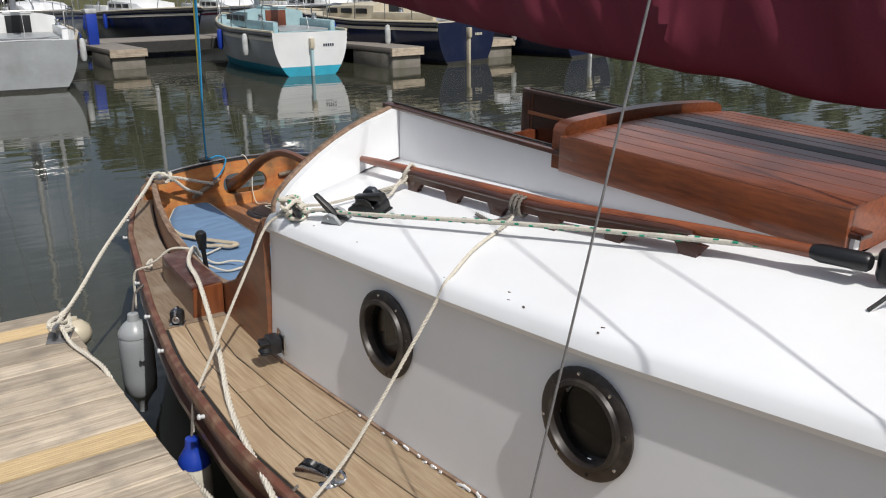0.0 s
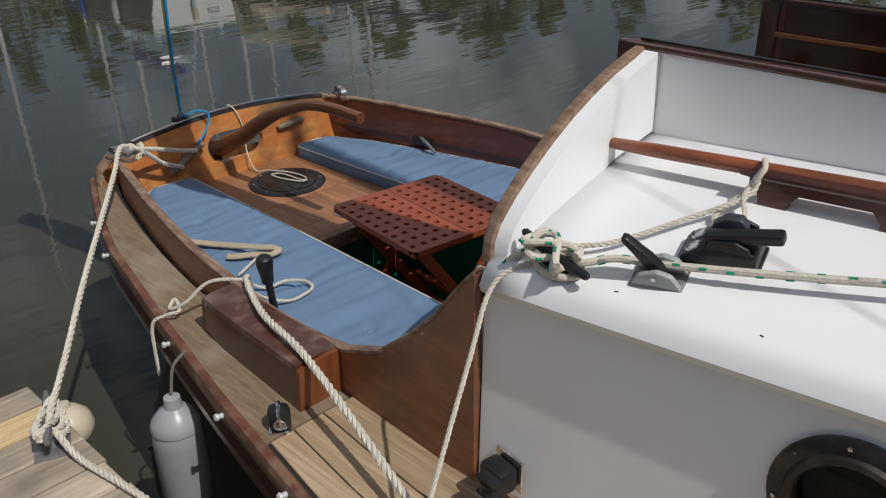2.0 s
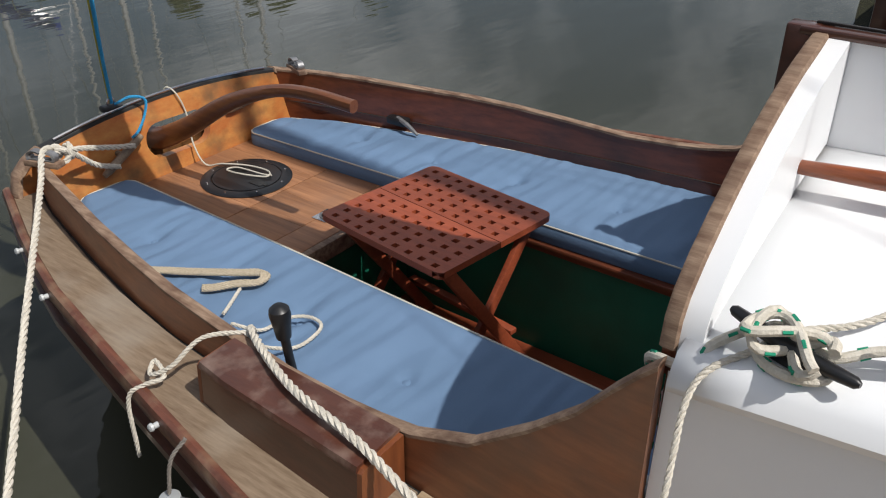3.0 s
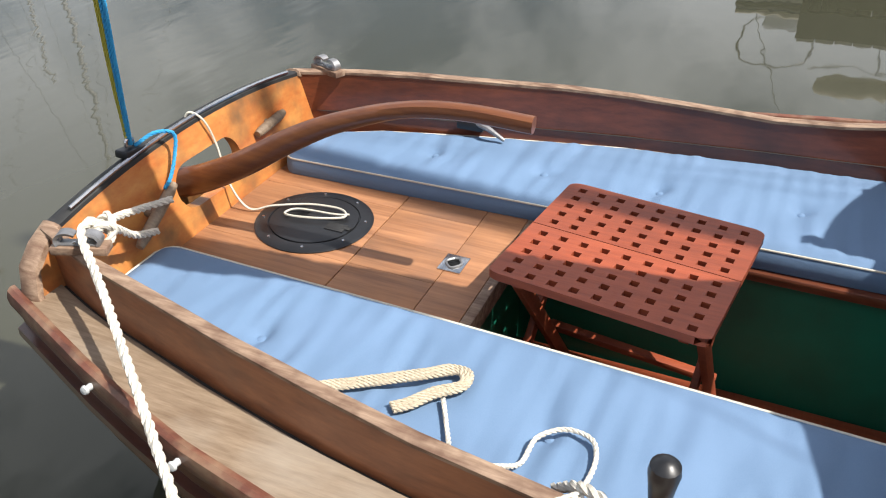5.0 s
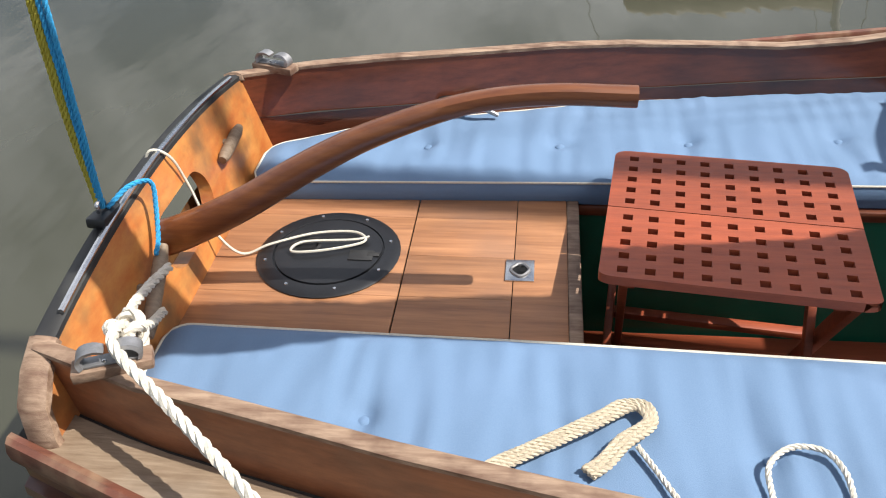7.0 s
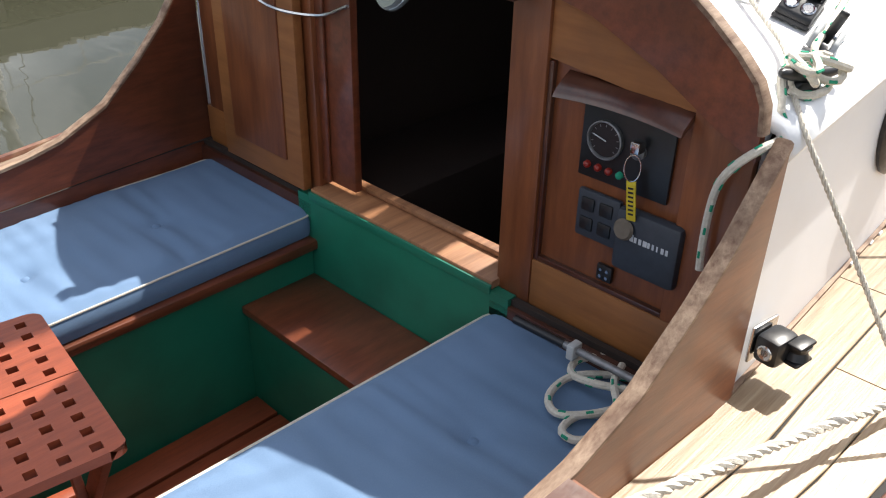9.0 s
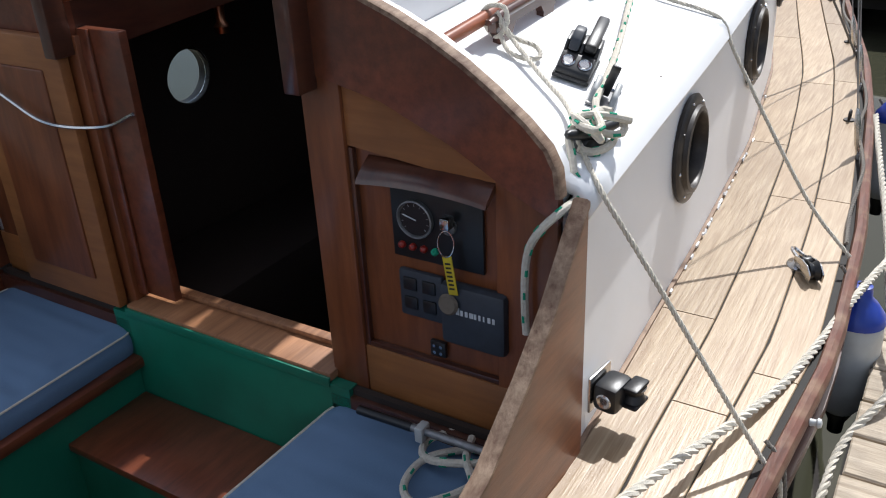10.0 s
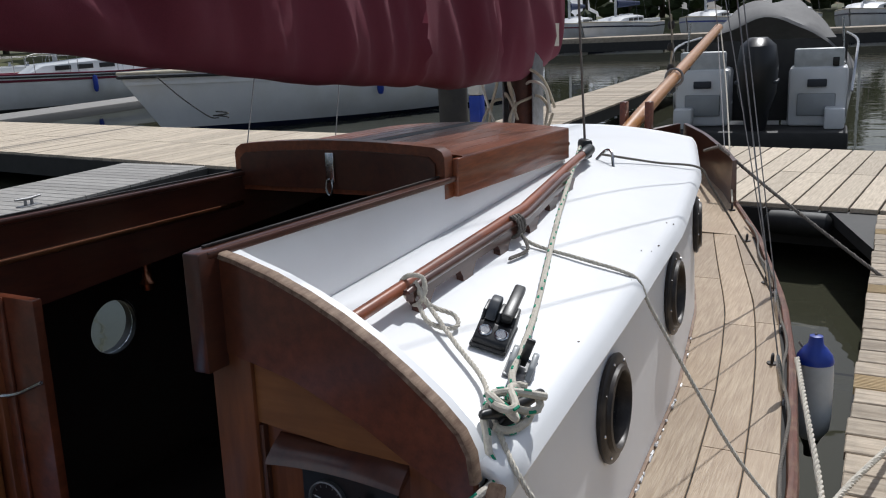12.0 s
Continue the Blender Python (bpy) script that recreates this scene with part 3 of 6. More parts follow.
# foredeck
bm = B()
loft(bm, [[(x * beam(y), y, sheer(y) + .02 * (1 - x * x)) for x in steps(-1, 1, 8)] for y in steps(3.7, 5.55, 12)])
loft(bm, [[(x * (lin(CABIN, y) + .01), y, sheer(y) + .012 * (1 - x * x)) for x in steps(-1, 1, 8)] for y in steps(3.19, 3.7, 5)])
part("foredeck", bm, TEAK, boat, "bleached teak foredeck")
for s in (1, -1):
    bm = B()
    rows = [[(s * (beam(y) + px), y, sheer(y) + pz) for px, pz in ((-.035, 0), (-.028, .27), (-.004, .275), (.004, 0))] for y in steps(4.35, 5.6, 10)]
    loft(bm, rows, closed=True, caps=True)
    part("bulwark", bm, CAPDARK, boat, "dark varnished bulwark board at the bow")

# companionway coaming rails and caps
for s in (1, -1):
    bm = B()
    rows = [[(s * .372, y, roof_z(.37, y) - .018), (s * .372, y, .958), (s * .350, y, .958), (s * .350, y, roof_z(.37, y) - .018)] for y in steps(.037, 1.93, 10)]
    loft(bm, rows, closed=True, caps=True)
    rail = part("hatch_rail", bm, WHITE, boat, "white board at the side of the companionway slot")
    bm = B()
    rows = [[(s * .346, y, roof_z(.37, y) - .03), (s * .346, y, .957), (s * .349, y, .957), (s * .349, y, roof_z(.37, y) - .03)] for y in steps(.037, 1.93, 10)]
    loft(bm, rows, closed=True, caps=True)
    part("rail_lining", bm, CAPDARK, rail, "dark varnished inner lining")
    part("rail_cap", box(B(), *sorted((s * .335, s * .385)), .0, 1.95, .959, .974, .004), CAPDARK, rail, "dark wooden capping")
    part("rail_strip", box(B(), *sorted((s * .349, s * .357)), .02, 1.9, .975, .980, .001), BRONZE, rail, "thin brass slide strip")
    part("rail_post", box(B(), *sorted((s * .342, s * .382)), -.024, .034, .745, .975, .005), CAPDARK, rail, "dark post at the end of the rail")
part("copper_strip", box(B(), -.345, -.333, .03, .93, .868, .882, .002), COPPER, boat, "bright copper strip inside the companionway")

# sliding hatch, slid forward
bm = B()
HW = .392


def hat_z(x):
    return 1.028 + .02 * (1 - (x / HW) ** 2)


hb = B()
prof = [(x, hat_z(x) - .006) for x in steps(-HW + .004, HW - .004, 12)]
loft(hb, [[(x, y, z) for x, z in prof] for y in (1.03, 1.9)])
for s in (1, -1):
    box(hb, *sorted((s * (HW - .022), s * HW)), 1.0, 1.92, .915, 1.024, .004)
hatch = part("sliding_hatch", hb, HATCHWOOD, boat, "varnished planked sliding hatch, slid forward")
nb = 13
for i in range(nb):
    x0, x1 = -HW + 2 * HW * i / nb + .0012, -HW + 2 * HW * (i + 1) / nb - .0012
    bm = B()
    prism(bm, [(x0, hat_z(x0) - .004), (x0 + .002, hat_z(x0)), (x1 - .002, hat_z(x1)), (x1, hat_z(x1) - .004)], "y", 1.03, 1.92)
    part("plank", bm, RUBBER if i == 6 else HATCHWOOD, hatch, "black non-slip strip" if i == 6 else "")
bm = B()
HB = HW - .018
pts = [(-HB, .915), (HB, .915), (HB, 1.03), (HB - .008, 1.047)] + [(x, hat_z(x) + .026) for x in steps(HB - .03, -HB + .03, 10)] + [(-HB + .008, 1.047), (-HB, 1.03)]
prism(bm, pts, "y", .950, .999)
part("hatch_aft_board", bm, HATCHWOOD, hatch, "raised board at the hatch's after end")
bm = B()
pts = [(-HW + .045, .93), (HW - .045, .93), (HW - .045, 1.015)] + [(x, hat_z(x) - .002) for x in steps(HW - .065, -HW + .065, 8)] + [(-HW + .045, 1.015)]
prism(bm, pts, "y", .942, .949)
part("hatch_panel", bm, CAPDARK, hatch)
bm = B()
prism(bm, [(-HW + .004, .915), (HW - .004, .915), (HW - .004, 1.02)] + [(x, hat_z(x) - .005) for x in steps(HW - .03, -HW + .03, 10)] + [(-HW + .004, 1.02)], "y", 1.90, 1.918)
part("hatch_fore_board", bm, HATCHWOOD, hatch)
bm = B()
box(bm, -.015, .015, .930, .941, .95, 1.04, .003)
tube(bm, curve_pts([(-.008, .926, .96), (-.010, .924, .93), (0, .924, .915), (.010, .924, .93), (.008, .926, .96)]), .004, 6)
part("hasp", bm, STEEL, hatch, "steel hasp on the hatch")

# aft bulkhead: curved upper board, stiles, recessed panels, lower rail
BC = [(.345, .968), (.42, .952), (.50, .928), (.57, .900), (.64, .866), (.71, .825), (.77, .783), (.83, .735), (.87, .695), (.888, .66), (.894, .61)]
bulk = {}
for s in (1, -1):
    low = [(.895, .56), (.81, .60), (.68, .675), (.53, .74), (.345, .78)]
    bm = B()
    prism(bm, [(s * x, z) for x, z in BC + low], "y", -.022, .0)
    bk = part("bulkhead_board", bm, VARNISH, boat, "curved mahogany board over the companionway bulkhead")
    bulk[s] = bk
    bm = B()
    rows = []
    for i, (x, z) in enumerate(BC):
        a = Vector(BC[max(0, i - 1)]) - Vector(BC[min(len(BC) - 1, i + 1)])
        nrm = Vector((-a.y, a.x)).normalized()
        if nrm.y < 0 and nrm.x < 0:
            nrm = -nrm
        o = Vector((x, z))
        rows.append([(s * (o + nrm * d).x, yy, (o + nrm * d).y) for d, yy in ((-.004, -.026), (.005, -.026), (.008, -.021), (.008, -.002), (.004, .001), (-.004, .001))])
    loft(bm, rows, closed=True, caps=True)
    part("curved_cap", bm, WORN, bk, "worn pale capping on the curved edge")
    bm = B()
    prism(bm, [(s * max(x, .374), z - .004) for x, z in BC] + [(s * .885, .575), (s * .80, .61), (s * .68, .68), (s * .53, .745), (s * .374, .775)], "y", .0006, .036)
    part("white_upstand", bm, WHITE, bk, "white painted forward face")
    part("jamb", box(B(), *sorted((s * .335, s * .432)), -.018, .03, -.02, .79, .004), BULK, bk)
    part("stile", box(B(), *sorted((s * .765, s * .89)), -.012, .012, .05, .62, .003), BULK, bk)
    part("panel", box(B(), *sorted((s * .425, s * .78)), .004, .012, .10, .77, .0), BULK, bk)
    part("panel_bead", box(B(), *sorted((s * .432, s * .444)), -.010, .004, .165, .63, .002), CAPDARK, bk)
    part("panel_bead", box(B(), *sorted((s * .444, s * .765)), -.010, .004, .165, .178, .002), CAPDARK, bk)
    part("lower_rail", box(B(), *sorted((s * .432, s * .91)), -.014, .012, .035, .166, .003), BULK_LIGHT, bk, "honey-coloured lower rail")
    bm = B()
    prism(bm, [(s * .43, .635), (s * .77, .60), (s * .77, .63), (s * .66, .69), (s * .43, .765)], "y", -.008, .003)
    part("upper_rail", bm, BULK_LIGHT if s > 0 else BULK, bk)
    part("bulkhead_foot", box(B(), *sorted((s * .34, s * .92)), -.05, .01, -.10, .034, .004), CAPDARK, bk)
# open door leaf folded back on the port side, with its stay rod
door = part("cabin_door", box(B(), -.75, -.362, -.005, .025, .065, .79, .005), BULK_LIGHT, boat, "honey-coloured cabin door folded back, open")
part("door_panel", box(B(), -.69, -.43, -.011, -.001, .14, .71, .006), BULK, door)
part("door_leaf", box(B(), -.345, -.205, .055, .08, .095, .805, .004), VARNISH, boat, "dark red-brown inner door leaf")
part("leaf_stile", box(B(), -.345, -.305, .046, .0545, .095, .805, .003), VARNISH, boat)
bm = B()
tube(bm, curve_pts([(-.20, .045, .615), (-.30, .03, .575), (-.42, -.03, .585), (-.55, -.035, .63), (-.72, -.035, .71)]), .005, 6)
part("door_stay", bm, STEEL, door, "bent steel stay rod")

# companionway sill, green bridge face, step, cockpit well
part("sill", box(B(), -.345, .345, .004, .13, .055, .078, .004), SOLE, boat, "worn wooden companionway sill")
part("sill_step", box(B(), -.335, .335, .10, .13, .0785, .094, .004), SOLE, boat)
part("bridge_face", box(B(), -.40, .40, .0, .03, -.56, .054), GREEN, boat, "green painted face below the sill")
part("bridge_lip", box(B(), -.345, .345, -.004, .0035, .045, .070, .001), GREEN, boat)
part("well_step", box(B(), -.345, .345, -.262, -.001, -.225, -.20, .005), VARNISH, boat, "dark wooden step in the cockpit well")
part("step_riser", box(B(), -.345, .345, -.245, -.22, -.56, -.226), GREEN, boat)
for s in (1, -1):
    part("seat_front", box(B(), *sorted((s * .345, s * .375)), -1.50, -.001, -.56, -.115), GREEN, boat, "green painted seat front")
    part("seat_nosing", box(B(), *sorted((s * .322, s * .39)), -1.50, .03, -.114, -.080, .01), VARNISH, boat)
    bm = B()
    loft(bm, [[(s * .36, y, -.08), (s * (coam(y, s) - .012), y, -.08)] for y in steps(-2.38, -.02, 14)])
    part("seat_top", bm, VARNISH, boat)
nsl = 6
sole = part("cockpit_sole", box(B(), -.345, .345, -1.5, -.24, -.58, -.545), FRAME_D, boat)
for i in range(nsl):
    x0 = -.34 + .68 * i / nsl + .006
    part("sole_board", box(B(), x0, x0 + .68 / nsl - .012, -1.49, -.25, -.544, -.525, .003), REDWOOD, sole)
# after platform
part("platform_front", box(B(), -.345, .345, -1.515, -1.49, -.56, -.105), GREEN, boat)
plat = part("after_platform", box(B(), -.36, .36, -2.37, -1.475, -.105, -.075), CAULK, boat, "teak platform at the after end of the cockpit")
cols = [-.36, -.225, -.06, .10, .23, .36]
for y0, y1 in ((-2.365, -1.862), (-1.858, -1.60)):
    for x0, x1 in zip(cols, cols[1:]):
        part("board", box(B(), x0 + .0004, x1 - .0004, y0, y1, -.0745, -.066, .0006), SOLE, plat)
part("board", box(B(), -.36, .36, -1.598, -1.472, -.0745, -.066, .0015), SOLE, plat)
part("platform_nosing", box(B(), -.36, .36, -1.4715, -1.44, -.13, -.066, .004), WORN, plat)

# bulkhead stands a little forward of the cushions' ends
for k in bulk.values():
    k.location.y += .05

# ---- things in the cockpit ----


def cushion(s, label):
    """A long flat boat cushion with piping and sunk buttons, shaped to the coaming."""
    ys = steps(-2.32, 0.03, 190)

    def turn(y):
        """How far the corners at both ends are rounded off."""
        e = min(y + 2.32, .03 - y)
        return .05 - math.sqrt(max(0, .05 ** 2 - (.05 - e) ** 2)) if e < .05 else 0.0
    x_in = lambda y: turn(y) + lin([(-2.32, .285), (-1.5, .298), (0, .342)] if s > 0 else [(-2.32, .30), (-1.5, .325), (0, .355)], y)
    x_out = lambda y: -turn(y) + lin([(-2.32, .50), (-2.1, .60), (-1.83, .66), (-1.54, .725), (-1.28, .785), (-.9, .835), (-.4, .875), (0, .90)], y) + (.03 * math.exp(-((y + 1.65) / .4) ** 2) if s > 0 else .028 * min(1, max(0, (y + 2.2) / .4)) * min(1, max(0, (-.1 - y) / .4)))
    btn = [(-1.86, .52), (-1.49, .53), (-1.13, .57), (-.72, .60), (-.345, .61)]
    c = thing("cushion", label, "cushion", (s * .6, -1.1, -.078), "cockpit cushions")

    def top(x, y):
        z = 0.002
        a, b = x_in(y), x_out(y)
        e = min(x - a, b - x, y + 2.32, 0.03 - y)
        z -= .016 * max(0, 1 - max(e, 0) / .045) ** 2
        for by, bx in btn:
            d = math.hypot(x - bx, (y - by))
            z -= .016 * math.exp(-(d / .028) ** 2) + .010 * math.exp(-(d / .10) ** 2)
        near = max(math.exp(-((y - by) / .14) ** 2) for by, bx in btn)
        w = noise.noise(Vector((x * 3.5 * s + y * 2, y * 24, 3.1 + s))) * (.0045 + .0075 * near) + noise.noise(Vector((x * 6, y * 9, 9 + s))) * .0045
        return z + w * min(1, max(e, 0) / .03)
    bm = B()
    nx = 30
    loft(bm, [[(s * (x_in(y) + (x_out(y) - x_in(y)) * k / nx), y, top(x_in(y) + (x_out(y) - x_in(y)) * k / nx, y)) for k in range(nx + 1)] for y in ys])
    part("cover", bm, CLOTH, c, "blue canvas top panel with soft wrinkles")
    out = [(x_in(y), y) for y in ys] + [(x_out(y), y) for y in reversed(ys)]
    bm = B()
    rows = []
    for x, y in out + out[:1]:
        cx = (x_in(y) + x_out(y)) / 2
        sg = 1 if x > cx else -1
        rows.append([(s * x, y, -.014), (s * (x + sg * .006), y, -.03), (s * (x + sg * .007), y, -.055), (s * x, y, -.078)])
    loft(bm, rows)
    part("side_band", bm, CLOTH, c, "blue canvas boxed side")
    pip = [Vector((s * x, y, -.013)) for x, y in out + out[:1]]
    part("piping", tube(B(), pip, .0033, 6, caps=False), PIPING, c, "cream piping round the edge")
    for by, bx in btn:
        m = Matrix.Translation((s * bx, by, top(bx, by) + .001))
        part("button", lathe(B(), [(.001, -.002), (.012, -.001), (.013, .002), (.009, .005), (.001, .006)], 14, m), CLOTH, c)
    return c


cushion(1, "blue canvas seat cushion with cream piping beside the pontoon")
cushion(-1, "wrinkled blue canvas seat cushion with cream piping, partly shaded")

# folding slatted table
TM = Matrix.Translation((-.045, -1.113, .079)) @ Matrix.Rotation(radians(-7.2), 4, "Z")
table = thing("folding_table", "red hardwood folding table with a lattice top of square holes", "table", (-.045, -1.113, -.525))


def tpart(name, bm, material=None, label=""):
    bmesh.ops.transform(bm, matrix=TM, verts=bm.verts)
    return part(name, bm, material or REDWOOD, table, label)


def grid_leaf(x0, x1, y0, y1, nx, ny):
    """A board pierced by square holes, with its outer corners rounded."""
    hs = .0108
    xs = [x0] + [v for i in range(nx) for v in ((lambda c: (c - hs, c + hs))(x0 + .038 + (x1 - x0 - .066) * i / (nx - 1)))] + [x1]
    ys = [y0] + [v for i in range(ny) for v in ((lambda c: (c - hs, c + hs))(y0 + .048 + (y1 - y0 - .096) * i / (ny - 1)))] + [y1]
    bm = B()
    for zt in (0.0, -.022):
        vs = [[bm.verts.new((x, y, zt)) for y in ys] for x in xs]
        for i in range(len(xs) - 1):
            for j in range(len(ys) - 1):
                if not (i % 2 == 1 and j % 2 == 1):
                    bm.faces.new((vs[i][j], vs[i + 1][j], vs[i + 1][j + 1], vs[i][j + 1]))
        if zt == 0.0:
            up = vs
        else:
            lo = vs
    for a in range(len(xs)):
        for b in range(len(ys)):
            for da, db in ((1, 0), (0, 1)):
                if a + da >= len(xs) or b + db >= len(ys):
                    continue
                hole = any(0 <= i < len(xs) - 1 and 0 <= j < len(ys) - 1 and i % 2 == 1 and j % 2 == 1 for i, j in ([(a, b), (a, b - 1)] if da else [(a, b), (a - 1, b)]))
                rim = (da and b in (0, len(ys) - 1)) or (db and a in (0, len(xs) - 1))
                if hole or rim:
                    bm.faces.new((up[a][b], up[a + da][b + db], lo[a + da][b + db], lo[a][b]))
    return bm


for x0, x1, fl in ((-.265, -.0015, -1), (.0015, .265, 1)):
    bm = grid_leaf(x0, x1, -.275, .275, 5, 9)
    ce = [e for e in bm.edges if abs(e.verts[0].co.z - e.verts[1].co.z) > .01 and abs(abs(e.verts[0].co.x) - .265) < 1e-4 and abs(abs(e.verts[0].co.y) - .275) < 1e-4]
    bmesh.ops.bevel(bm, geom=ce, offset=.034, segments=5, affect="EDGES", profile=.5)
    tpart("table_leaf", bm, REDWOOD, "lattice table leaf")
for yy in (-.21, .21):
    tpart("apron", box(B(), -.22, .22, yy - .012, yy + .012, -.062, -.023, .002))
for yy in (-.235, .235):
    for sg in (1, -1):
        bm = B()
        a, b = Vector((sg * .21, yy + sg * .013, -.03)), Vector((-sg * .21, yy + sg * .013, -.60))
        d = (b - a).normalized()
        m = Matrix.Translation((a + b) / 2) @ d.to_track_quat("Z", "Y").to_matrix().to_4x4()
        ln = (b - a).length / 2
        box(bm, -.010, .010, -.021, .021, -ln, ln, .003, m)
        tpart("leg", bm)
for sg in (1, -1):
    tpart("stretcher", box(B(), sg * .20 - .018, sg * .20 + .018, -.25, .25, -.595, -.57, .003))
    tpart("stretcher", box(B(), sg * .12 - .016, sg * .12 + .016, -.25, .25, -.42, -.40, .003))

# tiller
bm = B()
tp = [(.075, -2.46, .045), (.074, -2.36, .075), (.071, -2.2, .155), (.068, -2.02, .266), (.066, -1.88, .338), (.063, -1.70, .402), (.060, -1.54, .424), (.056, -1.36, .420)]
pts = curve_pts(tp, 6)
rows = []
for i, (p, t, n, b) in enumerate(frames_along(pts)):
    f = i / (len(pts) - 1)
    up = Vector((0, 0, 1)) - t * t.z
    up.normalize()
    sd = t.cross(up)
    hh, ww = .056 - .032 * min(1, 1.4 * f), .026 - .006 * f
    rows.append([p + up * hh * math.sin(a) * (abs(math.sin(a)) ** -.35 if abs(math.sin(a)) > .05 else 1) * .9 + sd * ww * math.cos(a) for a in [2 * math.pi * k / 12 for k in range(12)]])
loft(bm, rows, closed=True, caps=True)
solo("tiller", bm, mat("tiller_wood", (0.20, 0.07, 0.024), 0.35, col2=(0.11, 0.034, 0.014), scale=8, stretch=(8, .9, 8), bump=.06, coat=.3), "long curved brown wooden tiller through the transom slot", "tiller")

# round inspection plate
pm = Matrix.Translation((-.055, -2.055, -.066))
plate = thing("inspection_plate", "round black plastic inspection plate set in the platform", "hatch cover", (-.055, -2.055, -.066))
part("plate_rim", lathe(B(), [(.001, 0), (.175, 0), (.178, .004), (.168, .009), (.138, .010), (.136, .006), (.001, .006)], 40, pm), BLACK, plate)
part("plate_lid", lathe(B(), [(.001, .006), (.133, .006), (.132, .011), (.12, .012), (.001, .012)], 40, pm), BLACK, plate)
for dx, dy in ((-.02, -.06),):
    part("finger_grip", lathe(B(), [(.030, .0121), (.034, .0135), (.038, .0121)], 18, pm @ Matrix.Translation((dx, dy, 0))), RUBBER, plate)
part("t_handle", box(B(), -.035, .005, -2.0, -1.94, -.0541, -.0512, .001, Matrix.Translation((-.02, 0, 0))), RUBBER, plate)
part("t_handle", box(B(), -.018, -.002, -1.955, -1.925, -.0541, -.0508, .001, Matrix.Translation((-.03, 0, 0))), RUBBER, plate)
for i in range(8):
    a = 2 * math.pi * i / 8 + .3
    part("screw", lathe(B(), [(.001, .009), (.005, .009), (.004, .012), (.001, .012)], 8, pm @ Matrix.Translation((.155 * math.cos(a), .155 * math.sin(a), 0))), STEEL, plate)
latch = thing("flush_latch", "small steel flush lift ring in the platform", "latch", (-.02, -1.56, -.066))
part("latch_plate", box(B(), -.050, .032, -1.618, -1.550, -.0655, -.062, .001), STEEL, latch)
part("lift_ring", tube(B(), curve_pts([(-.030, -1.59, -.060), (-.008, -1.606, -.060), (.014, -1.59, -.060), (.014, -1.575, -.060), (-.008, -1.562, -.060), (-.030, -1.575, -.060), (-.030, -1.59, -.060)], 6), .004, 6), GALV, latch)
part("recess", lathe(B(), [(.001, -.0618), (.018, -.0618), (.019, -.0612), (.021, -.0618)], 20, Matrix.Translation((-.008, -1.584, 0))), RUBBER, latch)

# winch-handle box on the side deck
bm = B()
rows = []
for y in steps(-1.01, -.475, 10):
    x0, x1, z = coam(y) + .02, coam(y) + lin([(-1.01, .125), (-.9, .135), (-.475, .148)], y), lin([(-1.01, .158), (-.475, .182)], y)
    rows.append([(x0, y, sheer(y) - .005), (x0, y, z), (x1 - .008, y, z - .004), (x1, y, z - .012), (x1 + .008, y, sheer(y) - .005)])
loft(bm, rows, closed=True)
db = thing("deck_box", "worn dark mahogany box along the outside of the coaming", "box", (1.02, -.8, .05))
part("body", bm, CAPDARK, db)
bm = B()
loft(bm, [[(r[1][0] - .004, r[1][1], r[1][2] + .001), (r[1][0] - .002, r[1][1], r[1][2] + .009), (r[2][0] + .008, r[2][1], r[2][2] + .008), (r[3][0] + .004, r[3][1], r[3][2] + .006), (r[3][0] + .004, r[3][1], r[3][2] - .001)] for r in rows], closed=True, caps=True)
part("lid_board", bm, BLOOM, db, "sun-bleached dark top board")
for r, d, lab in ((rows[-1], .012, "red-brown end board"), (rows[0], -.012, "")):
    bm = B()
    loft(bm, [[(p[0], p[1] + e, p[2]) for p in r] for e in (-.001, d)], closed=True, caps=True)
    part("end_board", bm, BULK, db, lab)


def deck_block(x, y, rz, s=1.0):
    """A small black fairlead block: base, body and sheave hole."""
    z = sheer(y)
    t = thing("fairlead_block", "small black plastic fairlead block on the side deck", "fairlead", (x, y, z), "deck fairleads")
    m = Matrix.Translation((x, y, z)) @ Matrix.Rotation(radians(rz), 4, "Z") @ Matrix.Scale(s, 4)
    part("base", box(B(), -.034, .034, -.034, .034, 0, .010, .004, m), STEEL, t)
    part("body", box(B(), -.034, .034, -.030, .030, .008, .082, .020, m), BLACK, t)
    strap = [m @ Vector((0, .036 * math.cos(a), .048 + .040 * math.sin(a))) for a in steps(-.2, math.pi + .2, 12)]
    part("strap", tube(B(), strap, .006, 6), STEEL, t, "steel strap over the top")
    for q, rz_ in ((.031, 0), (-.031, 180)):
        mm = m @ Matrix.Rotation(radians(rz_), 4, "Z") @ Matrix.Translation((0, -.031, .034)) @ Matrix.Rotation(radians(90), 4, "X")
        part("sheave", lathe(B(), [(.004, -.006), (.006, -.004), (.011, .001), (.016, .003), (.019, .0)], 18, mm), GALV, t)
    return t


deck_block(1.13, -.452, -35, .85)
# turning block bolted to the cabin side
tb = thing("turning_block", "black swivel turning block bolted to the white cabin side", "block", (.95, .155, .15))
M = Matrix.Translation((.938, .155, .15)) @ Matrix.Rotation(radians(-8), 4, "Z")
part("plate", box(B(), -.002, .006, -.05, .035, -.04, .045, .004, M), STEEL, tb, "steel mounting plate")
part("body", box(B(), .006, .062, -.046, .030, -.030, .034, .014, M), BLACK, tb)
part("wheel", lathe(B(), [(.001, -.015), (.026, -.015), (.019, 0), (.026, .015), (.001, .015)], 18, M @ Matrix.Translation((.070, .012, .006))), BLACK, tb)
part("cheek", box(B(), .058, .092, -.018, .040, .020, .030, .006, M), BLACK, tb)
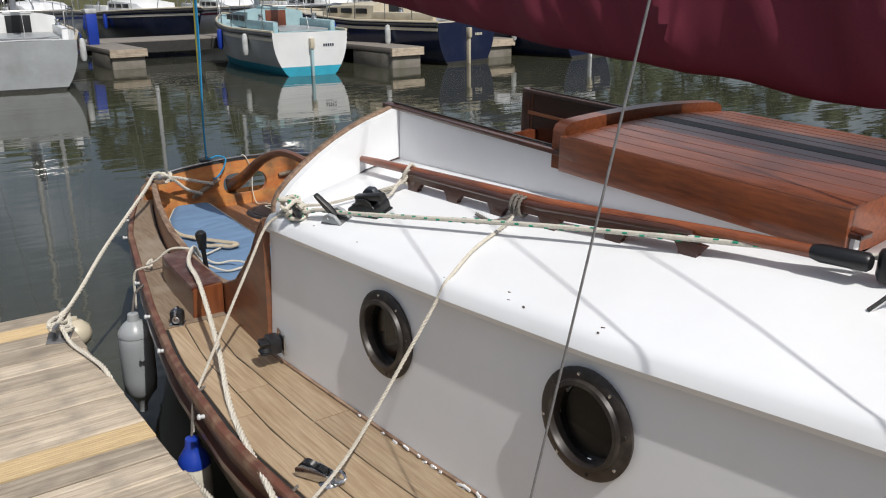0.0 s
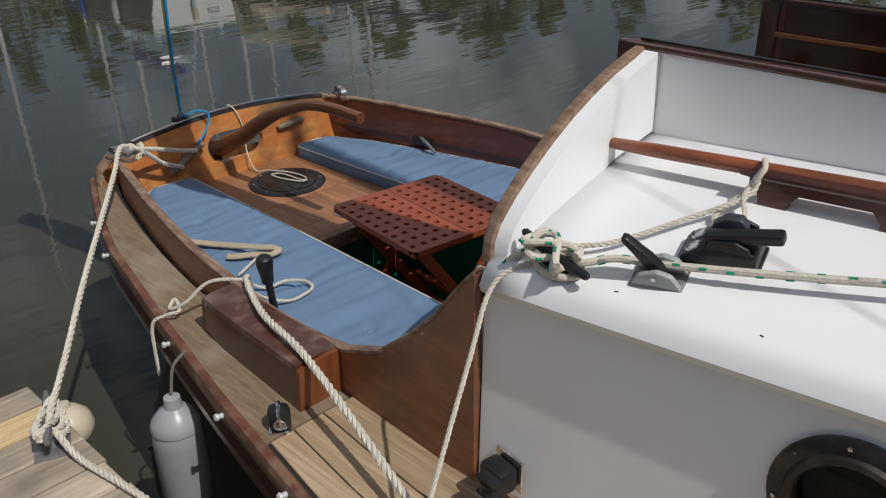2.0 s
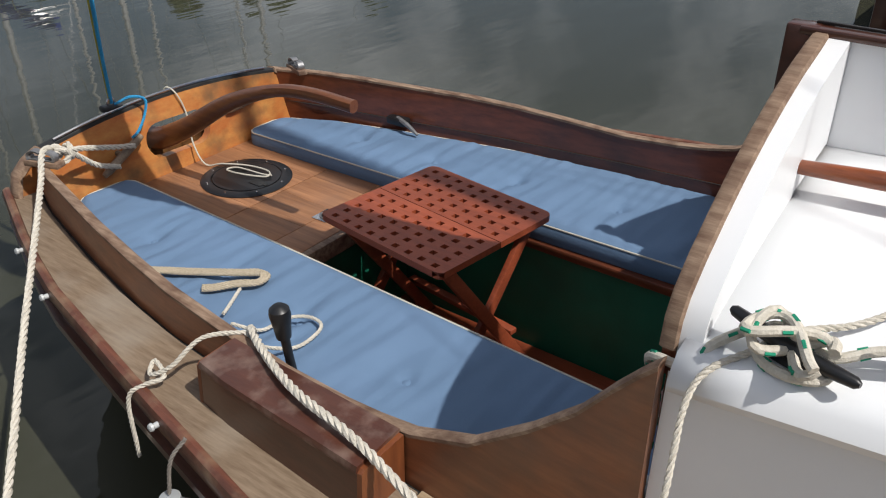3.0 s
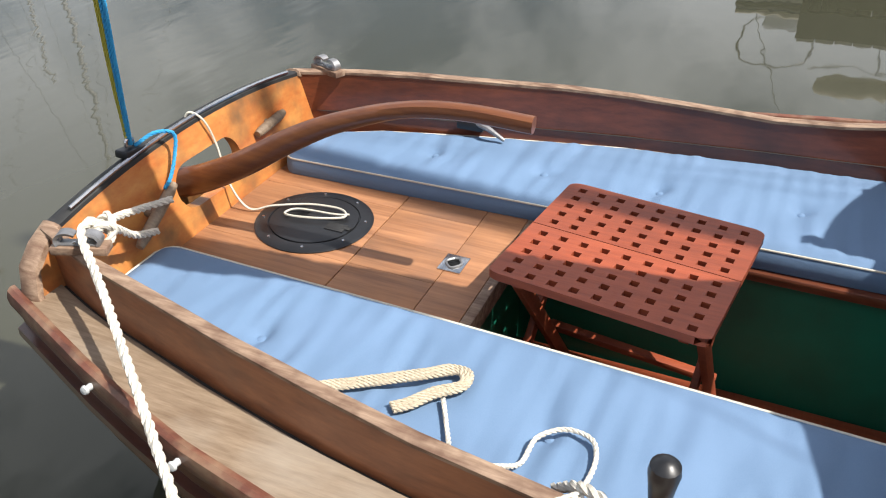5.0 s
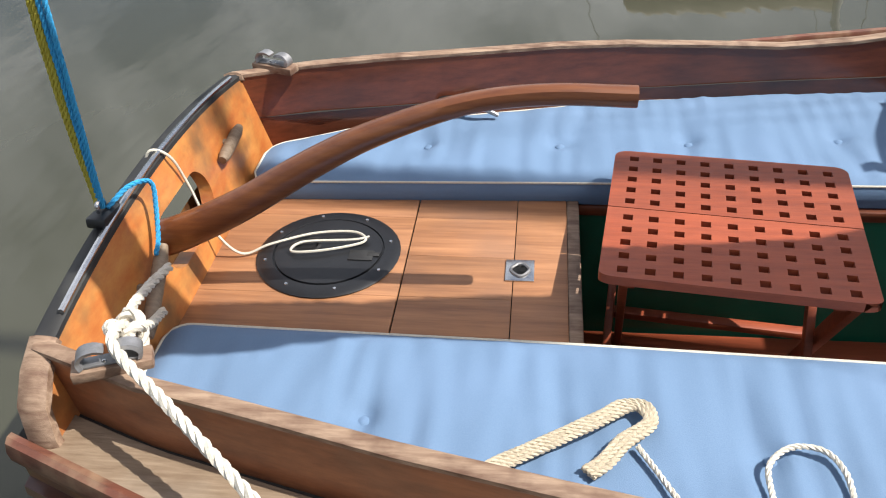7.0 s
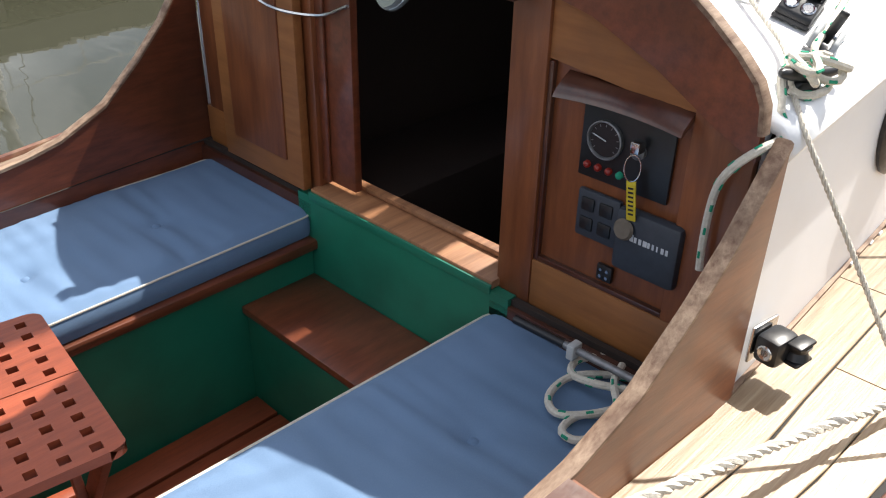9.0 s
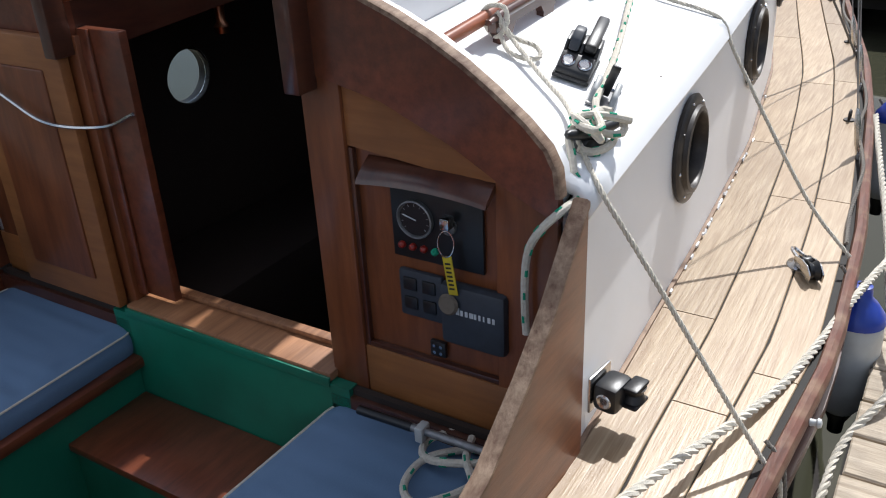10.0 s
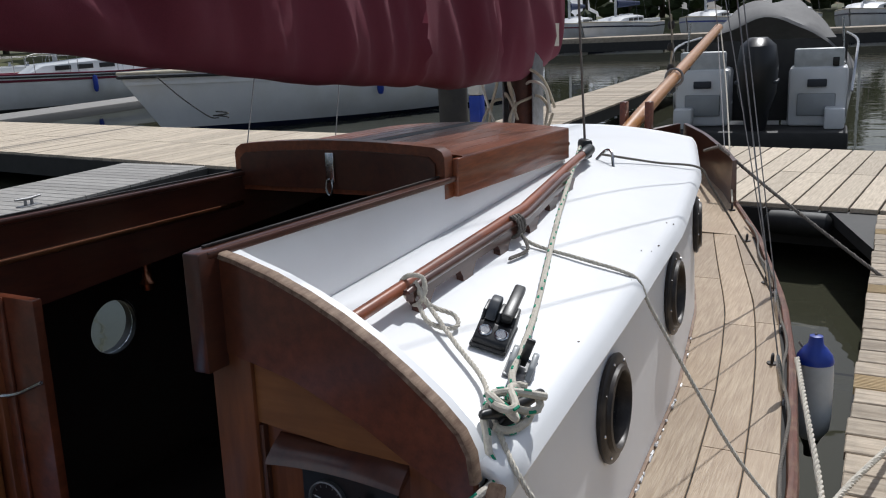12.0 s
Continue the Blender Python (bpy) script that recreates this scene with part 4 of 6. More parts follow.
part("cheek", box(B(), .058, .092, -.018, .040, -.020, -.010, .006, M), BLACK, tb)
part("socket", lathe(B(), [(.006, -.004), (.008, .0), (.014, .002), (.017, .0)], 18, M @ Matrix.Translation((.034, -.046, .0)) @ Matrix.Rotation(radians(90), 4, "X")), STEEL, tb, "steel-rimmed hole")


# ---- deck gear ----
def on_roof(x, y, up=0.0):
    return Vector((x, y, roof_z(x, y) + up))


# handrail with scalloped feet
for s in (1, -1):
    hr = thing("handrail", "dark wooden handrail on scalloped feet along the cabin roof", "handrail", on_roof(s * .55, .9), "roof handrails")
    hx = lambda y: lin([(.06, .560), (1.1, .553), (1.9, .47)], y)
    bm = B()
    rows = []
    for y in steps(.40, 1.60, 20):
        c = on_roof(hx(y), y, .056)
        w, h = .012, .013 if .42 < y < 1.58 else .006
        rows.append([(s * (c.x + w * math.cos(a)), y, c.z + h * math.sin(a)) for a in [2 * math.pi * k / 10 for k in range(10)]])
    loft(bm, rows, closed=True, caps=True)
    part("rail", bm, CAPDARK, hr, "dark brown rounded bar")
    bm = B()
    rows = [[(s * (hx(y) + dx), y, on_roof(hx(y), y).z + dz) for dx, dz in ((-.010, .058), (-.010, .030), (.010, .030), (.010, .058))] for y in steps(.42, 1.58, 16)]
    loft(bm, rows, closed=True, caps=True)
    part("under_rail", bm, CAPDARK, hr)
    for i in range(6):
        y = .47 + .225 * i
        z0, z1 = on_roof(hx(y), y).z - .003, on_roof(hx(y), y).z + .034
        bm = B()
        prism(bm, [(y - .028, z0), (y + .028, z0), (y + .028, z0 + .012), (y + .05, z1), (y - .05, z1), (y - .028, z0 + .012)], "x", *sorted((s * (hx(y) - .0095), s * (hx(y) + .0095))))
        part("foot", bm, CAPDARK, hr, "dark scalloped foot")

# boat hook lashed along the handrail
bh = thing("boat_hook", "orange-brown wooden boat hook lashed along the handrail", "boat hook", on_roof(.54, 1.0))
sh = [on_roof(hx(y) - .020, y, .048 + .014 * (1 - min(1, abs(y - 1.0) / 1.2))) for y in steps(.07, 1.93, 14)]
part("shaft", tube(B(), sh, [.012] + [.0155] * 13 + [.015], 12), HATCHWOOD, bh, "varnished round shaft")
part("ferrule", tube(B(), [sh[-1] + (sh[-1] - sh[-2]) * k for k in (-.35, -.2, .55, .6)], [.0165, .021, .021, .016], 14), BLACK, bh, "black plastic socket")

# rope clutch
p = on_roof(.735, .47)
M = Matrix.Translation(p) @ Matrix.Rotation(radians(17), 4, "Y") @ Matrix.Rotation(radians(13), 4, "Z")
cl = thing("rope_clutch", "black twin rope clutch bolted to the white cabin roof", "rope clutch", p)


def block_of(prof, x0, x1, bev, m):
    """A side outline of (y, z) pushed from x0 to x1, its edges rounded."""
    q = B()
    prism(q, prof, "x", x0, x1)
    bmesh.ops.bevel(q, geom=list(q.edges), offset=bev, segments=2, affect="EDGES", profile=.5)
    bmesh.ops.transform(q, matrix=m, verts=q.verts)
    return q


part("base", box(B(), -.040, .040, -.078, .070, 0, .010, .003, M), BLACK, cl)
part("body", block_of([(-.074, .008), (-.070, .022), (-.030, .044), (.0, .048), (.058, .048), (.066, .036), (.066, .008)], -.037, .037, .004, M), BLACK, cl)
part("side_cheek", block_of([(-.025, .040), (-.015, .064), (.030, .070), (.052, .058), (.056, .040)], -.037, -.030, .002, M), BLACK, cl)
part("side_cheek", block_of([(-.025, .040), (-.015, .064), (.030, .070), (.052, .058), (.056, .040)], -.004, .004, .002, M), BLACK, cl)
part("side_cheek", block_of([(-.025, .040), (-.015, .064), (.030, .070), (.052, .058), (.056, .040)], .030, .037, .002, M), BLACK, cl)
part("cam", block_of([(-.030, .046), (-.022, .070), (.0, .086), (.030, .086), (.040, .070), (.040, .046)], -.029, -.005, .006, M), GREYPLASTIC, cl, "scuffed closed cam")
lv = M @ Matrix.Translation((.017, .012, .066)) @ Matrix.Rotation(radians(10), 4, "X")
lever = part("lever", box(B(), -.013, .013, -.040, .098, -.011, .012, .006, lv), BLACK, cl, "long lever lying forward")
part("slot", box(B(), -.006, .006, .02, .05, .0095, .0115, .001, lv), STEEL, lever)
for x in (-.018, .018):
    rm = M @ Matrix.Translation((x, -.050, .0338)) @ Matrix.Rotation(radians(29), 4, "X")
    part("eyelet", lathe(B(), [(.008, -.010), (.009, .0), (.0125, .0025), (.0155, .0005)], 18, rm), STEEL, cl, "steel-rimmed rope hole")

# cam jammer and horn cleat
p = on_roof(.825, .395, -.002)
M = Matrix.Translation(p) @ Matrix.Rotation(radians(22), 4, "Y") @ Matrix.Rotation(radians(14), 4, "Z")
cj = thing("cam_jammer", "small grey jammer with a black lever on the roof edge", "jammer", p)
part("base", box(B(), -.030, .030, -.05, .05, 0, .007, .003, M), GALV, cj)
for x0, x1 in ((-.028, -.015), (.015, .028)):
    part("cheek", block_of([(-.048, .004), (-.030, .030), (.005, .044), (.032, .036), (.048, .004)], x0, x1, .004, M), GREYHULL, cj)
part("pin", tube(B(), [M @ Vector((-.03, .0, .028)), M @ Vector((.03, .0, .028))], .005, 8), STEEL, cj)
lv = M @ Matrix.Translation((0, .0, .028)) @ Matrix.Rotation(radians(128), 4, "X")
part("lever", block_of([(-.014, -.012), (-.014, .012), (.03, .010), (.085, .007), (.093, .0), (.085, -.007), (.03, -.012)], -.009, .009, .003, lv), BLACK, cj, "black plastic lever")
p = on_roof(.872, .205, -.004)
M = Matrix.Translation(p) @ Matrix.Rotation(radians(26), 4, "Y") @ Matrix.Rotation(radians(-14), 4, "Z")
hc = thing("horn_cleat", "black horn cleat under turns of green-flecked rope", "cleat", p)
bm = B()
tube(bm, [M @ Vector(v) for v in ((0, -.098, .047), (0, -.092, .046), (0, -.05, .038), (0, 0, .034), (0, .05, .038), (0, .092, .046), (0, .098, .047))], [.004, .0085, .0115, .013, .0115, .0085, .004], 10)
part("crossbar", bm, BLACK, hc)
part("foot", block_of([(-.045, 0), (-.030, .030), (.030, .030), (.045, 0)], -.014, .014, .004, M), BLACK, hc)

# green-flecked line: from the roof block, through the jammer, round the cleat, tail over the edge
gl = thing("flecked_line", "white braided line with green flecks, made fast on the cleat", "rope", on_roof(.86, .15))
HM = M
c0 = M @ Vector((0, 0, .036))
braid("standing_part", [on_roof(.40, 2.02, .05), on_roof(.60, 1.25, .045), on_roof(.775, .62, .036), on_roof(.825, .395, .028), on_roof(.845, .31, .030), M @ Vector((-.022, .045, .030)), M @ Vector((-.024, -.01, .026))], .0075, gl)
# two figure-of-eight turns over the horns, and a round turn under them
braid("turn", [M @ Vector((.034 * math.sin(2 * a), .052 * math.cos(a), .049 + .012 * math.cos(2 * a))) for a in steps(.3, 2 * math.pi - .2, 16)], .0078, gl, 5)
braid("turn", [M @ Vector((.030 * math.sin(2 * a + .5), .060 * math.cos(a), .062 + .010 * math.sin(2 * a))) for a in steps(.6, 2 * math.pi - .5, 16)], .0078, gl, 5)
braid("turn", [M @ Vector((.034 * math.cos(a), .056 * math.sin(a), .020 + .006 * math.sin(2 * a))) for a in steps(-1.2, 4.4, 12)], .0078, gl, 5)
braid("tail", [M @ Vector((-.012, -.06, .022)), M @ Vector((.025, -.085, .012)), M @ Vector((.05, -.10, .0)), Vector((.918, .085, .605)), Vector((.902, .022, .590)), Vector((.872, .002, .555)), Vector((.848, .006, .51)), Vector((.838, .012, .45)), Vector((.838, .012, .38)), Vector((.842, .010, .33))], .0078, gl)

# block and ring on the roof by the hatch
bk2 = thing("deck_block", "black pulley block on a steel eye beside the hatch", "block", on_roof(.42, 2.05))
M = Matrix.Translation(on_roof(.41, 2.05, .045)) @ Matrix.Rotation(radians(35), 4, "Z")
part("cheeks", box(B(), -.022, .022, -.04, .04, -.04, .035, .015, M), BLACK, bk2)
part("eye", tube(B(), curve_pts([on_roof(.44, 2.1, 0), on_roof(.47, 2.12, .04), on_roof(.50, 2.1, .045), on_roof(.52, 2.06, .0)], 6), .006, 6), STEEL, bk2)
part("halyard", tube(B(), [on_roof(.41, 2.05, .05), Vector((.36, 2.12, 1.5)), Vector((.1, 2.36, 5.0))], .0048, 6), ROPE_G, bk2)

# lashings of white cord
l1 = thing("tie_cord", "white laid cord knotted to the handrail and led aft", "rope", on_roof(.56, .44))
part("cord", laid(B(), [on_roof(.56, .44, .055), on_roof(.60, .43, .030), on_roof(.70, .35, .020), on_roof(.80, .27, .020), HM @ Vector((-.03, -.02, .022)), HM @ Vector((.02, -.045, .012)), Vector((.948, .10, .60)), Vector((1.04, .115, .455)), Vector((1.267, .165, .080)), Vector((1.300, .185, .03)), Vector((1.312, .192, -.08))], .0055), ROPE_W, l1)
part("loop", laid(B(), [on_roof(.56, .44, .07), on_roof(.60, .43, .035), on_roof(.645, .455, .02), on_roof(.668, .43, .014), on_roof(.655, .40, .012), on_roof(.61, .40, .012), on_roof(.575, .425, .03)], .0055), ROPE_W, l1)
part("knot", laid(B(), [on_roof(.555, .44, .02) + Vector((.030 * math.cos(a), .010 * math.sin(a * 2), .034 * math.sin(a) + .030)) for a in steps(0, 4 * math.pi, 14)], .0055), ROPE_W, l1)
l2 = thing("lashing", "grey laid cord from the handrail over the cabin edge", "rope", on_roof(.55, 1.03))
part("cord", laid(B(), [on_roof(.555, 1.02, .05), on_roof(.60, 1.02, .012), on_roof(.74, 1.05, .010), on_roof(.84, 1.09, .008), Vector((.885, 1.10, .685)), Vector((.93, 1.09, .60)), Vector((1.15, 1.06, .26)), Vector((1.30, 1.04, .10))], .0055), ROPE_W, l2)
for i in range(3):
    part("turn", laid(B(), [Vector((hx(1.0) + .022 * math.cos(a), 1.0 + .018 * i, on_roof(hx(1.0), 1.0).z + .047 + .028 * math.sin(a))) for a in steps(0, 2 * math.pi, 10)], .0055), ROPE_G, l2)
part("end", laid(B(), [on_roof(.565, 1.03, .03), on_roof(.61, .97, .012), on_roof(.60, .87, .010)], .0055), ROPE_G, l2)
l3 = thing("lashing", "grey cord from the block over the cabin edge forward", "rope", on_roof(.5, 2.1))
part("cord", laid(B(), [on_roof(.47, 2.08, .03), on_roof(.62, 2.32, .010), on_roof(.755, 2.48, .004), Vector((.80, 2.52, .74)), Vector((.93, 2.62, .48)), Vector((1.04, 2.76, .22))], .005), ROPE_G, l3)

# mooring rope over the side deck
mr = thing("mooring_rope", "thick frayed off-white mooring rope across the side deck", "rope", (1.0, -.5, .1))
part("rope", laid(B(), [(.80, -1.06, .10), (.845, -1.0, .172), (.90, -.90, .188), (.97, -.72, .20), (1.02, -.46, .20), (1.13, .0, .13), (1.25, .42, .085), (1.335, .9, .09), (1.42, 1.4, .04), (1.60, 2.2, -.07)], .0105, n=12), ROPE_W, mr)
part("hitch", laid(B(), [(.845, -1.0, .165), (.93, -1.08, .16), (1.0, -1.12, .10), (1.03, -1.17, .07), (1.0, -1.19, .085), (1.02, -1.13, .075), (1.06, -1.16, .06), (1.09, -1.19, .02), (1.10, -1.18, -.15)], .006), ROPE_W, mr)

# stern line
sl = thing("stern_line", "white laid rope from the stern cleat to the pontoon cleat", "rope", (.7, -2.1, .25))
part("rope", laid(B(), [(.32, -2.31, .05), (.42, -2.29, .10), (.52, -2.265, .19), (.60, -2.245, .238), (.645, -2.215, .232), (.75, -2.07, .185), (1.113, -1.605, .045), (1.30, -1.375, -.06), (1.40, -1.25, -.105), (1.45, -1.18, -.11)], .0105), ROPE_W, sl)
part("rope_end", laid(B(), [(.60, -2.22, .225), (.48, -2.28, .185), (.34, -2.31, .135), (.24, -2.315, .105)], .0105), ROPE_W, sl)
part("knot", laid(B(), [Vector((.56, -2.245, .205)) + Vector((.03 * math.cos(a), .025 * math.sin(a), .025 * math.sin(1.5 * a))) for a in steps(0, 4 * math.pi, 16)], .0105), ROPE_W, sl)


def bow_chock(x, y, z, rz, label):
    """A galvanised fairlead with two curled horns on a wooden pad."""
    t = thing("stern_fairlead", label, "fairlead", (x, y, z), "stern fairleads")
    m = Matrix.Translation((x, y, z)) @ Matrix.Rotation(radians(rz), 4, "Z")
    m = m @ Matrix.Scale(.60, 4)
    part("pad", box(B(), -.035, .035, -.11, .11, -.035, 0.0, .006, m), WORN, t)
    part("base", box(B(), -.022, .022, -.075, .075, .0, .010, .004, m), GALV, t)
    for sg in (1, -1):
        line = curve_pts([(0, sg * .078, .004), (0, sg * .084, .026), (0, sg * .066, .046), (0, sg * .036, .050), (0, sg * .012, .040)], 4)
        rows_ = []
        for i, (q, t_, n_, b_) in enumerate(frames_along(line)):
            nn = t_.cross(Vector((1, 0, 0))).normalized()
            wd = .030 - .010 * i / (len(line) - 1)
            rows_.append([m @ (q + Vector((sx * wd, 0, 0)) + nn * st * .006) for sx, st in ((-1, -1), (-.8, 1), (.8, 1), (1, -1))])
        part("horn", loft(B(), rows_, closed=True, caps=True), GALV, t, "curled grey metal horn")
    for d in (-.04, .04):
        part("bolt", lathe(B(), [(.001, .009), (.007, .009), (.006, .013), (.001, .014)], 10, m @ Matrix.Translation((.012, d * .4, .001))), STEEL, t)
    return t


bow_chock(.627, -2.245, .205, 22, "grey galvanised fairlead on the near stern quarter")
bow_chock(-.60, -2.30, .195, -20, "grey galvanised fairlead on the far stern quarter")

# wooden cleats on the transom
for x0, z0, x1, z1, lab in ((.185, .12, .38, .03, "weathered wooden belaying bar on the transom, rope made fast"), (-.235, .088, -.395, .100, "short weathered wooden bar on the transom")):
    t = thing("belaying_bar", lab, "cleat", (x0, -2.36, z0), "transom bars")
    ty = lambda z: -2.335 - .24 * (z + .07)
    a, b = Vector((x0, ty(z0) + (.035 if x0 > 0 else .017), z0)), Vector((x1, ty(z1) + (.035 if x0 > 0 else .017), z1))
    part("bar", tube(B(), [a, a.lerp(b, .15), a.lerp(b, .5), a.lerp(b, .85), b], [.011, .016, .0165, .016, .011], 10), TEAK_GREY, t)
    c = a.lerp(b, .5)
    part("stem", tube(B(), [c - Vector((0, .04, 0)), c], .012, 8), TEAK_GREY, t)

# mainsheet
ms = thing("mainsheet", "blue and yellow twisted mainsheet falls rising from the traveller", "rope", (.29, -2.41, .27))
for k, (mt, dy) in enumerate(((ROPE_Y, -.013), (ROPE_Y, -.005), (ROPE_B, .004), (ROPE_B, .013))):
    part("fall", laid(B(), [(.232, -2.43 + dy * .4, .245), (.230 + .003 * k, -2.428 + dy * 1.3, .50), (.236 - .003 * k, -2.42 + dy * (.6 + .5 * (k % 2)), .95), (.238, -2.39 + dy, 1.60)], .0055, n=6), mt, ms)
part("tail", laid(B(), [(.225, -2.42, .240), (.175, -2.39, .262), (.13, -2.365, .245), (.145, -2.36, .19), (.19, -2.35, .14), (.225, -2.345, .125)], .0055), ROPE_B, ms)
M = Matrix.Translation((.235, -2.425, .226)) @ Matrix.Rotation(radians(-8), 4, "Y")
part("slider", box(B(), -.042, .042, -.022, .022, -.010, .014, .007, M), BLACK, ms)
part("shackle", tube(B(), curve_pts([(.222, -2.428, .235), (.222, -2.428, .26), (.246, -2.428, .26), (.246, -2.428, .235)], 5), .005, 6), STEEL, ms)

# thin cord over the transom to the plate
tc_ = thing("cord_loop", "thin cream cord looped over the transom and plate", "rope", (-.05, -2.2, -.04))
part("cord", tube(B(), curve_pts([(.0, -2.45, .18), (-.01, -2.425, .24), (-.03, -2.39, .215), (-.05, -2.372, .13), (-.03, -2.33, .02), (-.03, -2.27, -.055), (-.06, -2.2, -.045), (-.11, -2.10, -.044), (-.12, -2.0, -.044), (-.08, -1.97, -.044), (-.04, -2.06, -.044), (-.03, -2.14, -.044), (-.07, -2.12, -.043), (-.085, -2.0, -.043), (-.10, -1.96, -.043)], 8), .0034, 6), PIPING, tc_)

# rope bundle and thin loop on the near cushion
rb = thing("rope_bundle", "doubled hank of tan braided rope lying on the cushion", "rope", (.58, -1.45, .01))
for k in range(3):
    o = .007 * (k - 1)
    part("strand", laid(B(), [(.735 + o * .3, -1.72, .07), (.70 + o, -1.67, .03), (.641 + o, -1.599 + o, .017), (.592 + o, -1.523 + o, .017), (.524 + o, -1.42 + o, .019), (.494 + o, -1.378 + o, .020), (.497 + o, -1.345 - o, .021), (.535 - o * .5, -1.338 - o, .021), (.577 - o, -1.384 - o, .020), (.625 - o, -1.42 - o, .018), (.650 - o, -1.450 - o, .016)], .0068, pitch=.034), ROPE_T, rb)
tl = thing("thin_rope", "thin white rope in an open loop on the cushion", "rope", (.62, -1.1, .01))
part("rope", laid(B(), [(.70, -1.30, .014), (.673, -1.314, .012), (.583, -1.362, .014)], .0055), ROPE_W, tl)
part("rope", laid(B(), [(.76, -1.19, .06), (.69, -1.156, .013), (.61, -1.148, .011), (.565, -1.103, .011), (.568, -1.049, .011), (.615, -1.025, .011), (.693, -1.027, .013), (.79, -1.04, .07), (.86, -1.0, .165)], .0055), ROPE_W, tl)

# coil of flecked rope on the cushion by the bulkhead
cr = thing("rope_coil", "tangled coil of white rope with flecks on the dark cushion", "rope", (.75, -.1, .01))
for path in ([(.86, .02, .05), (.80, .035, .02), (.705, -.02, .018), (.650, -.085, .018), (.655, -.165, .018), (.70, -.20, .019), (.755, -.16, .026), (.80, -.08, .030)],
             [(.85, .04, .05), (.76, .055, .030), (.675, .022, .028), (.628, -.028, .020), (.644, -.075, .020), (.70, -.085, .032), (.78, -.05, .036), (.83, -.02, .040)],
             [(.83, -.10, .03), (.775, -.13, .018), (.735, -.175, .018), (.738, -.232, .018), (.775, -.235, .018), (.80, -.19, .022), (.79, -.12, .032), (.74, -.06, .040), (.72, .0, .042)]):
    braid("loop", path, .0085, cr, 7)

# throttle lever
th = thing("throttle_lever", "short black engine lever with a rounded knob by the coaming", "lever", (.80, -.86, .0))
part("shaft", tube(B(), [(.835, -.87, .05), (.842, -.878, .15), (.847, -.883, .225)], [.012, .011, .012], 10), BLACK, th)
part("knob", lathe(B(), [(.002, -.02), (.018, -.015), (.022, .02), (.026, .05), (.024, .066), (.013, .076), (.002, .078)], 16, Matrix.Translation((.847, -.883, .215)) @ Matrix.Rotation(radians(4), 4, "Y")), BLACK, th)

# instrument panel on the bulkhead
ip = thing("instrument_panel", "black engine panel with dial, key and warning lamps on the bulkhead", "instrument panel", (.62, -.01, .5))
part("panel", box(B(), .525, .735, -.006, .003, .415, .585, .003), BLACK, ip)
dm = Matrix.Translation((.585, -.006, .508)) @ Matrix.Rotation(radians(90), 4, "X")
part("dial", lathe(B(), [(.001, 0), (.040, 0), (.041, .010), (.0385, .012), (.037, .010), (.036, .004), (.001, .004)], 28, dm), GALV, ip)
part("dial_face", lathe(B(), [(.001, .0045), (.035, .0045), (.035, .006), (.001, .006)], 24, dm), BLACK, ip)
for k in range(11):
    a = radians(-130 + 26 * k)
    part("dial_mark", box(B(), -.0007, .0007, .028, .033, .0062, .0072, 0, dm @ Matrix.Rotation(a, 4, "Z")), DIALMARK, ip)
part("needle", box(B(), -.0012, .0012, -.004, .028, .0075, .0085, 0, dm @ Matrix.Rotation(radians(75), 4, "Z")), LETTER, ip)
for k in range(4):
    part("warning_lamp", lathe(B(), [(.001, 0), (.008, 0), (.008, .006), (.005, .010), (.001, .011)], 12, Matrix.Translation((.548 + .026 * k, -.006, .444)) @ Matrix.Rotation(radians(90), 4, "X")), REDLENS if k < 3 else FLECK, ip)
part("key_switch", lathe(B(), [(.001, 0), (.016, 0), (.016, .010), (.010, .014), (.001, .014)], 16, Matrix.Translation((.662, -.006, .507)) @ Matrix.Rotation(radians(90), 4, "X")), GALV, ip)
# rain lip
bm = B()
rows = []
for x in steps(.475, .765, 8):
    e = .01 * ((x - .62) / .145) ** 2
    rows.append([(x, .003, .622), (x, -.022, .617 - e), (x, -.045, .598 - e), (x, -.050, .588 - e), (x, -.042, .588 - e), (x, .003, .605)])
loft(bm, rows, closed=True, caps=True)
part("rain_lip", bm, CAPDARK, ip, "dark wooden rain lip over the panel")
ik = thing("key_tag", "key ring with a yellow lettered tag and a cork float, hanging", "key", (.672, -.03, .5))
part("ring", tube(B(), [Vector((.668 + .018 * math.cos(a), -.034 + .004 * math.sin(a), .478 + .026 * math.sin(a))) for a in steps(0, 2 * math.pi, 20)], .0015, 5), STEEL, ik)
part("key", box(B(), .662, .682, -.045, -.020, .512, .535, .002), STEEL, ik)
TG = Matrix.Translation((.676, -.036, .412)) @ Matrix.Rotation(radians(-8), 4, "Y")
tag = part("tag", box(B(), -.0105, .0105, -.0015, .0015, -.042, .042, .001, TG), YELLOW, ik, "yellow plastic tag")
for k in range(7):
    part("bar", box(B(), -.006, .006, -.0022, -.0016, -.030 + k * .009, -.030 + k * .009 + .004, 0, TG), BLACK, tag)
part("float", lathe(B(), [(.001, -.006), (.018, -.006), (.023, 0), (.018, .006), (.001, .006)], 20, Matrix.Translation((.668, -.036, .345)) @ Matrix.Rotation(radians(82), 4, "X")), BROWNFELT, ik, "round cork float")
ap = thing("autopilot_display", "charcoal plastic display cover with pale lettering on the bulkhead", "instrument", (.68, -.01, .33))
part("cover", box(B(), .642, .79, -.030, .003, .245, .385, .012), GREYPLASTIC, ap)
part("keypad", box(B(), .535, .64, -.012, .003, .275, .385, .006), GREYPLASTIC, ap)
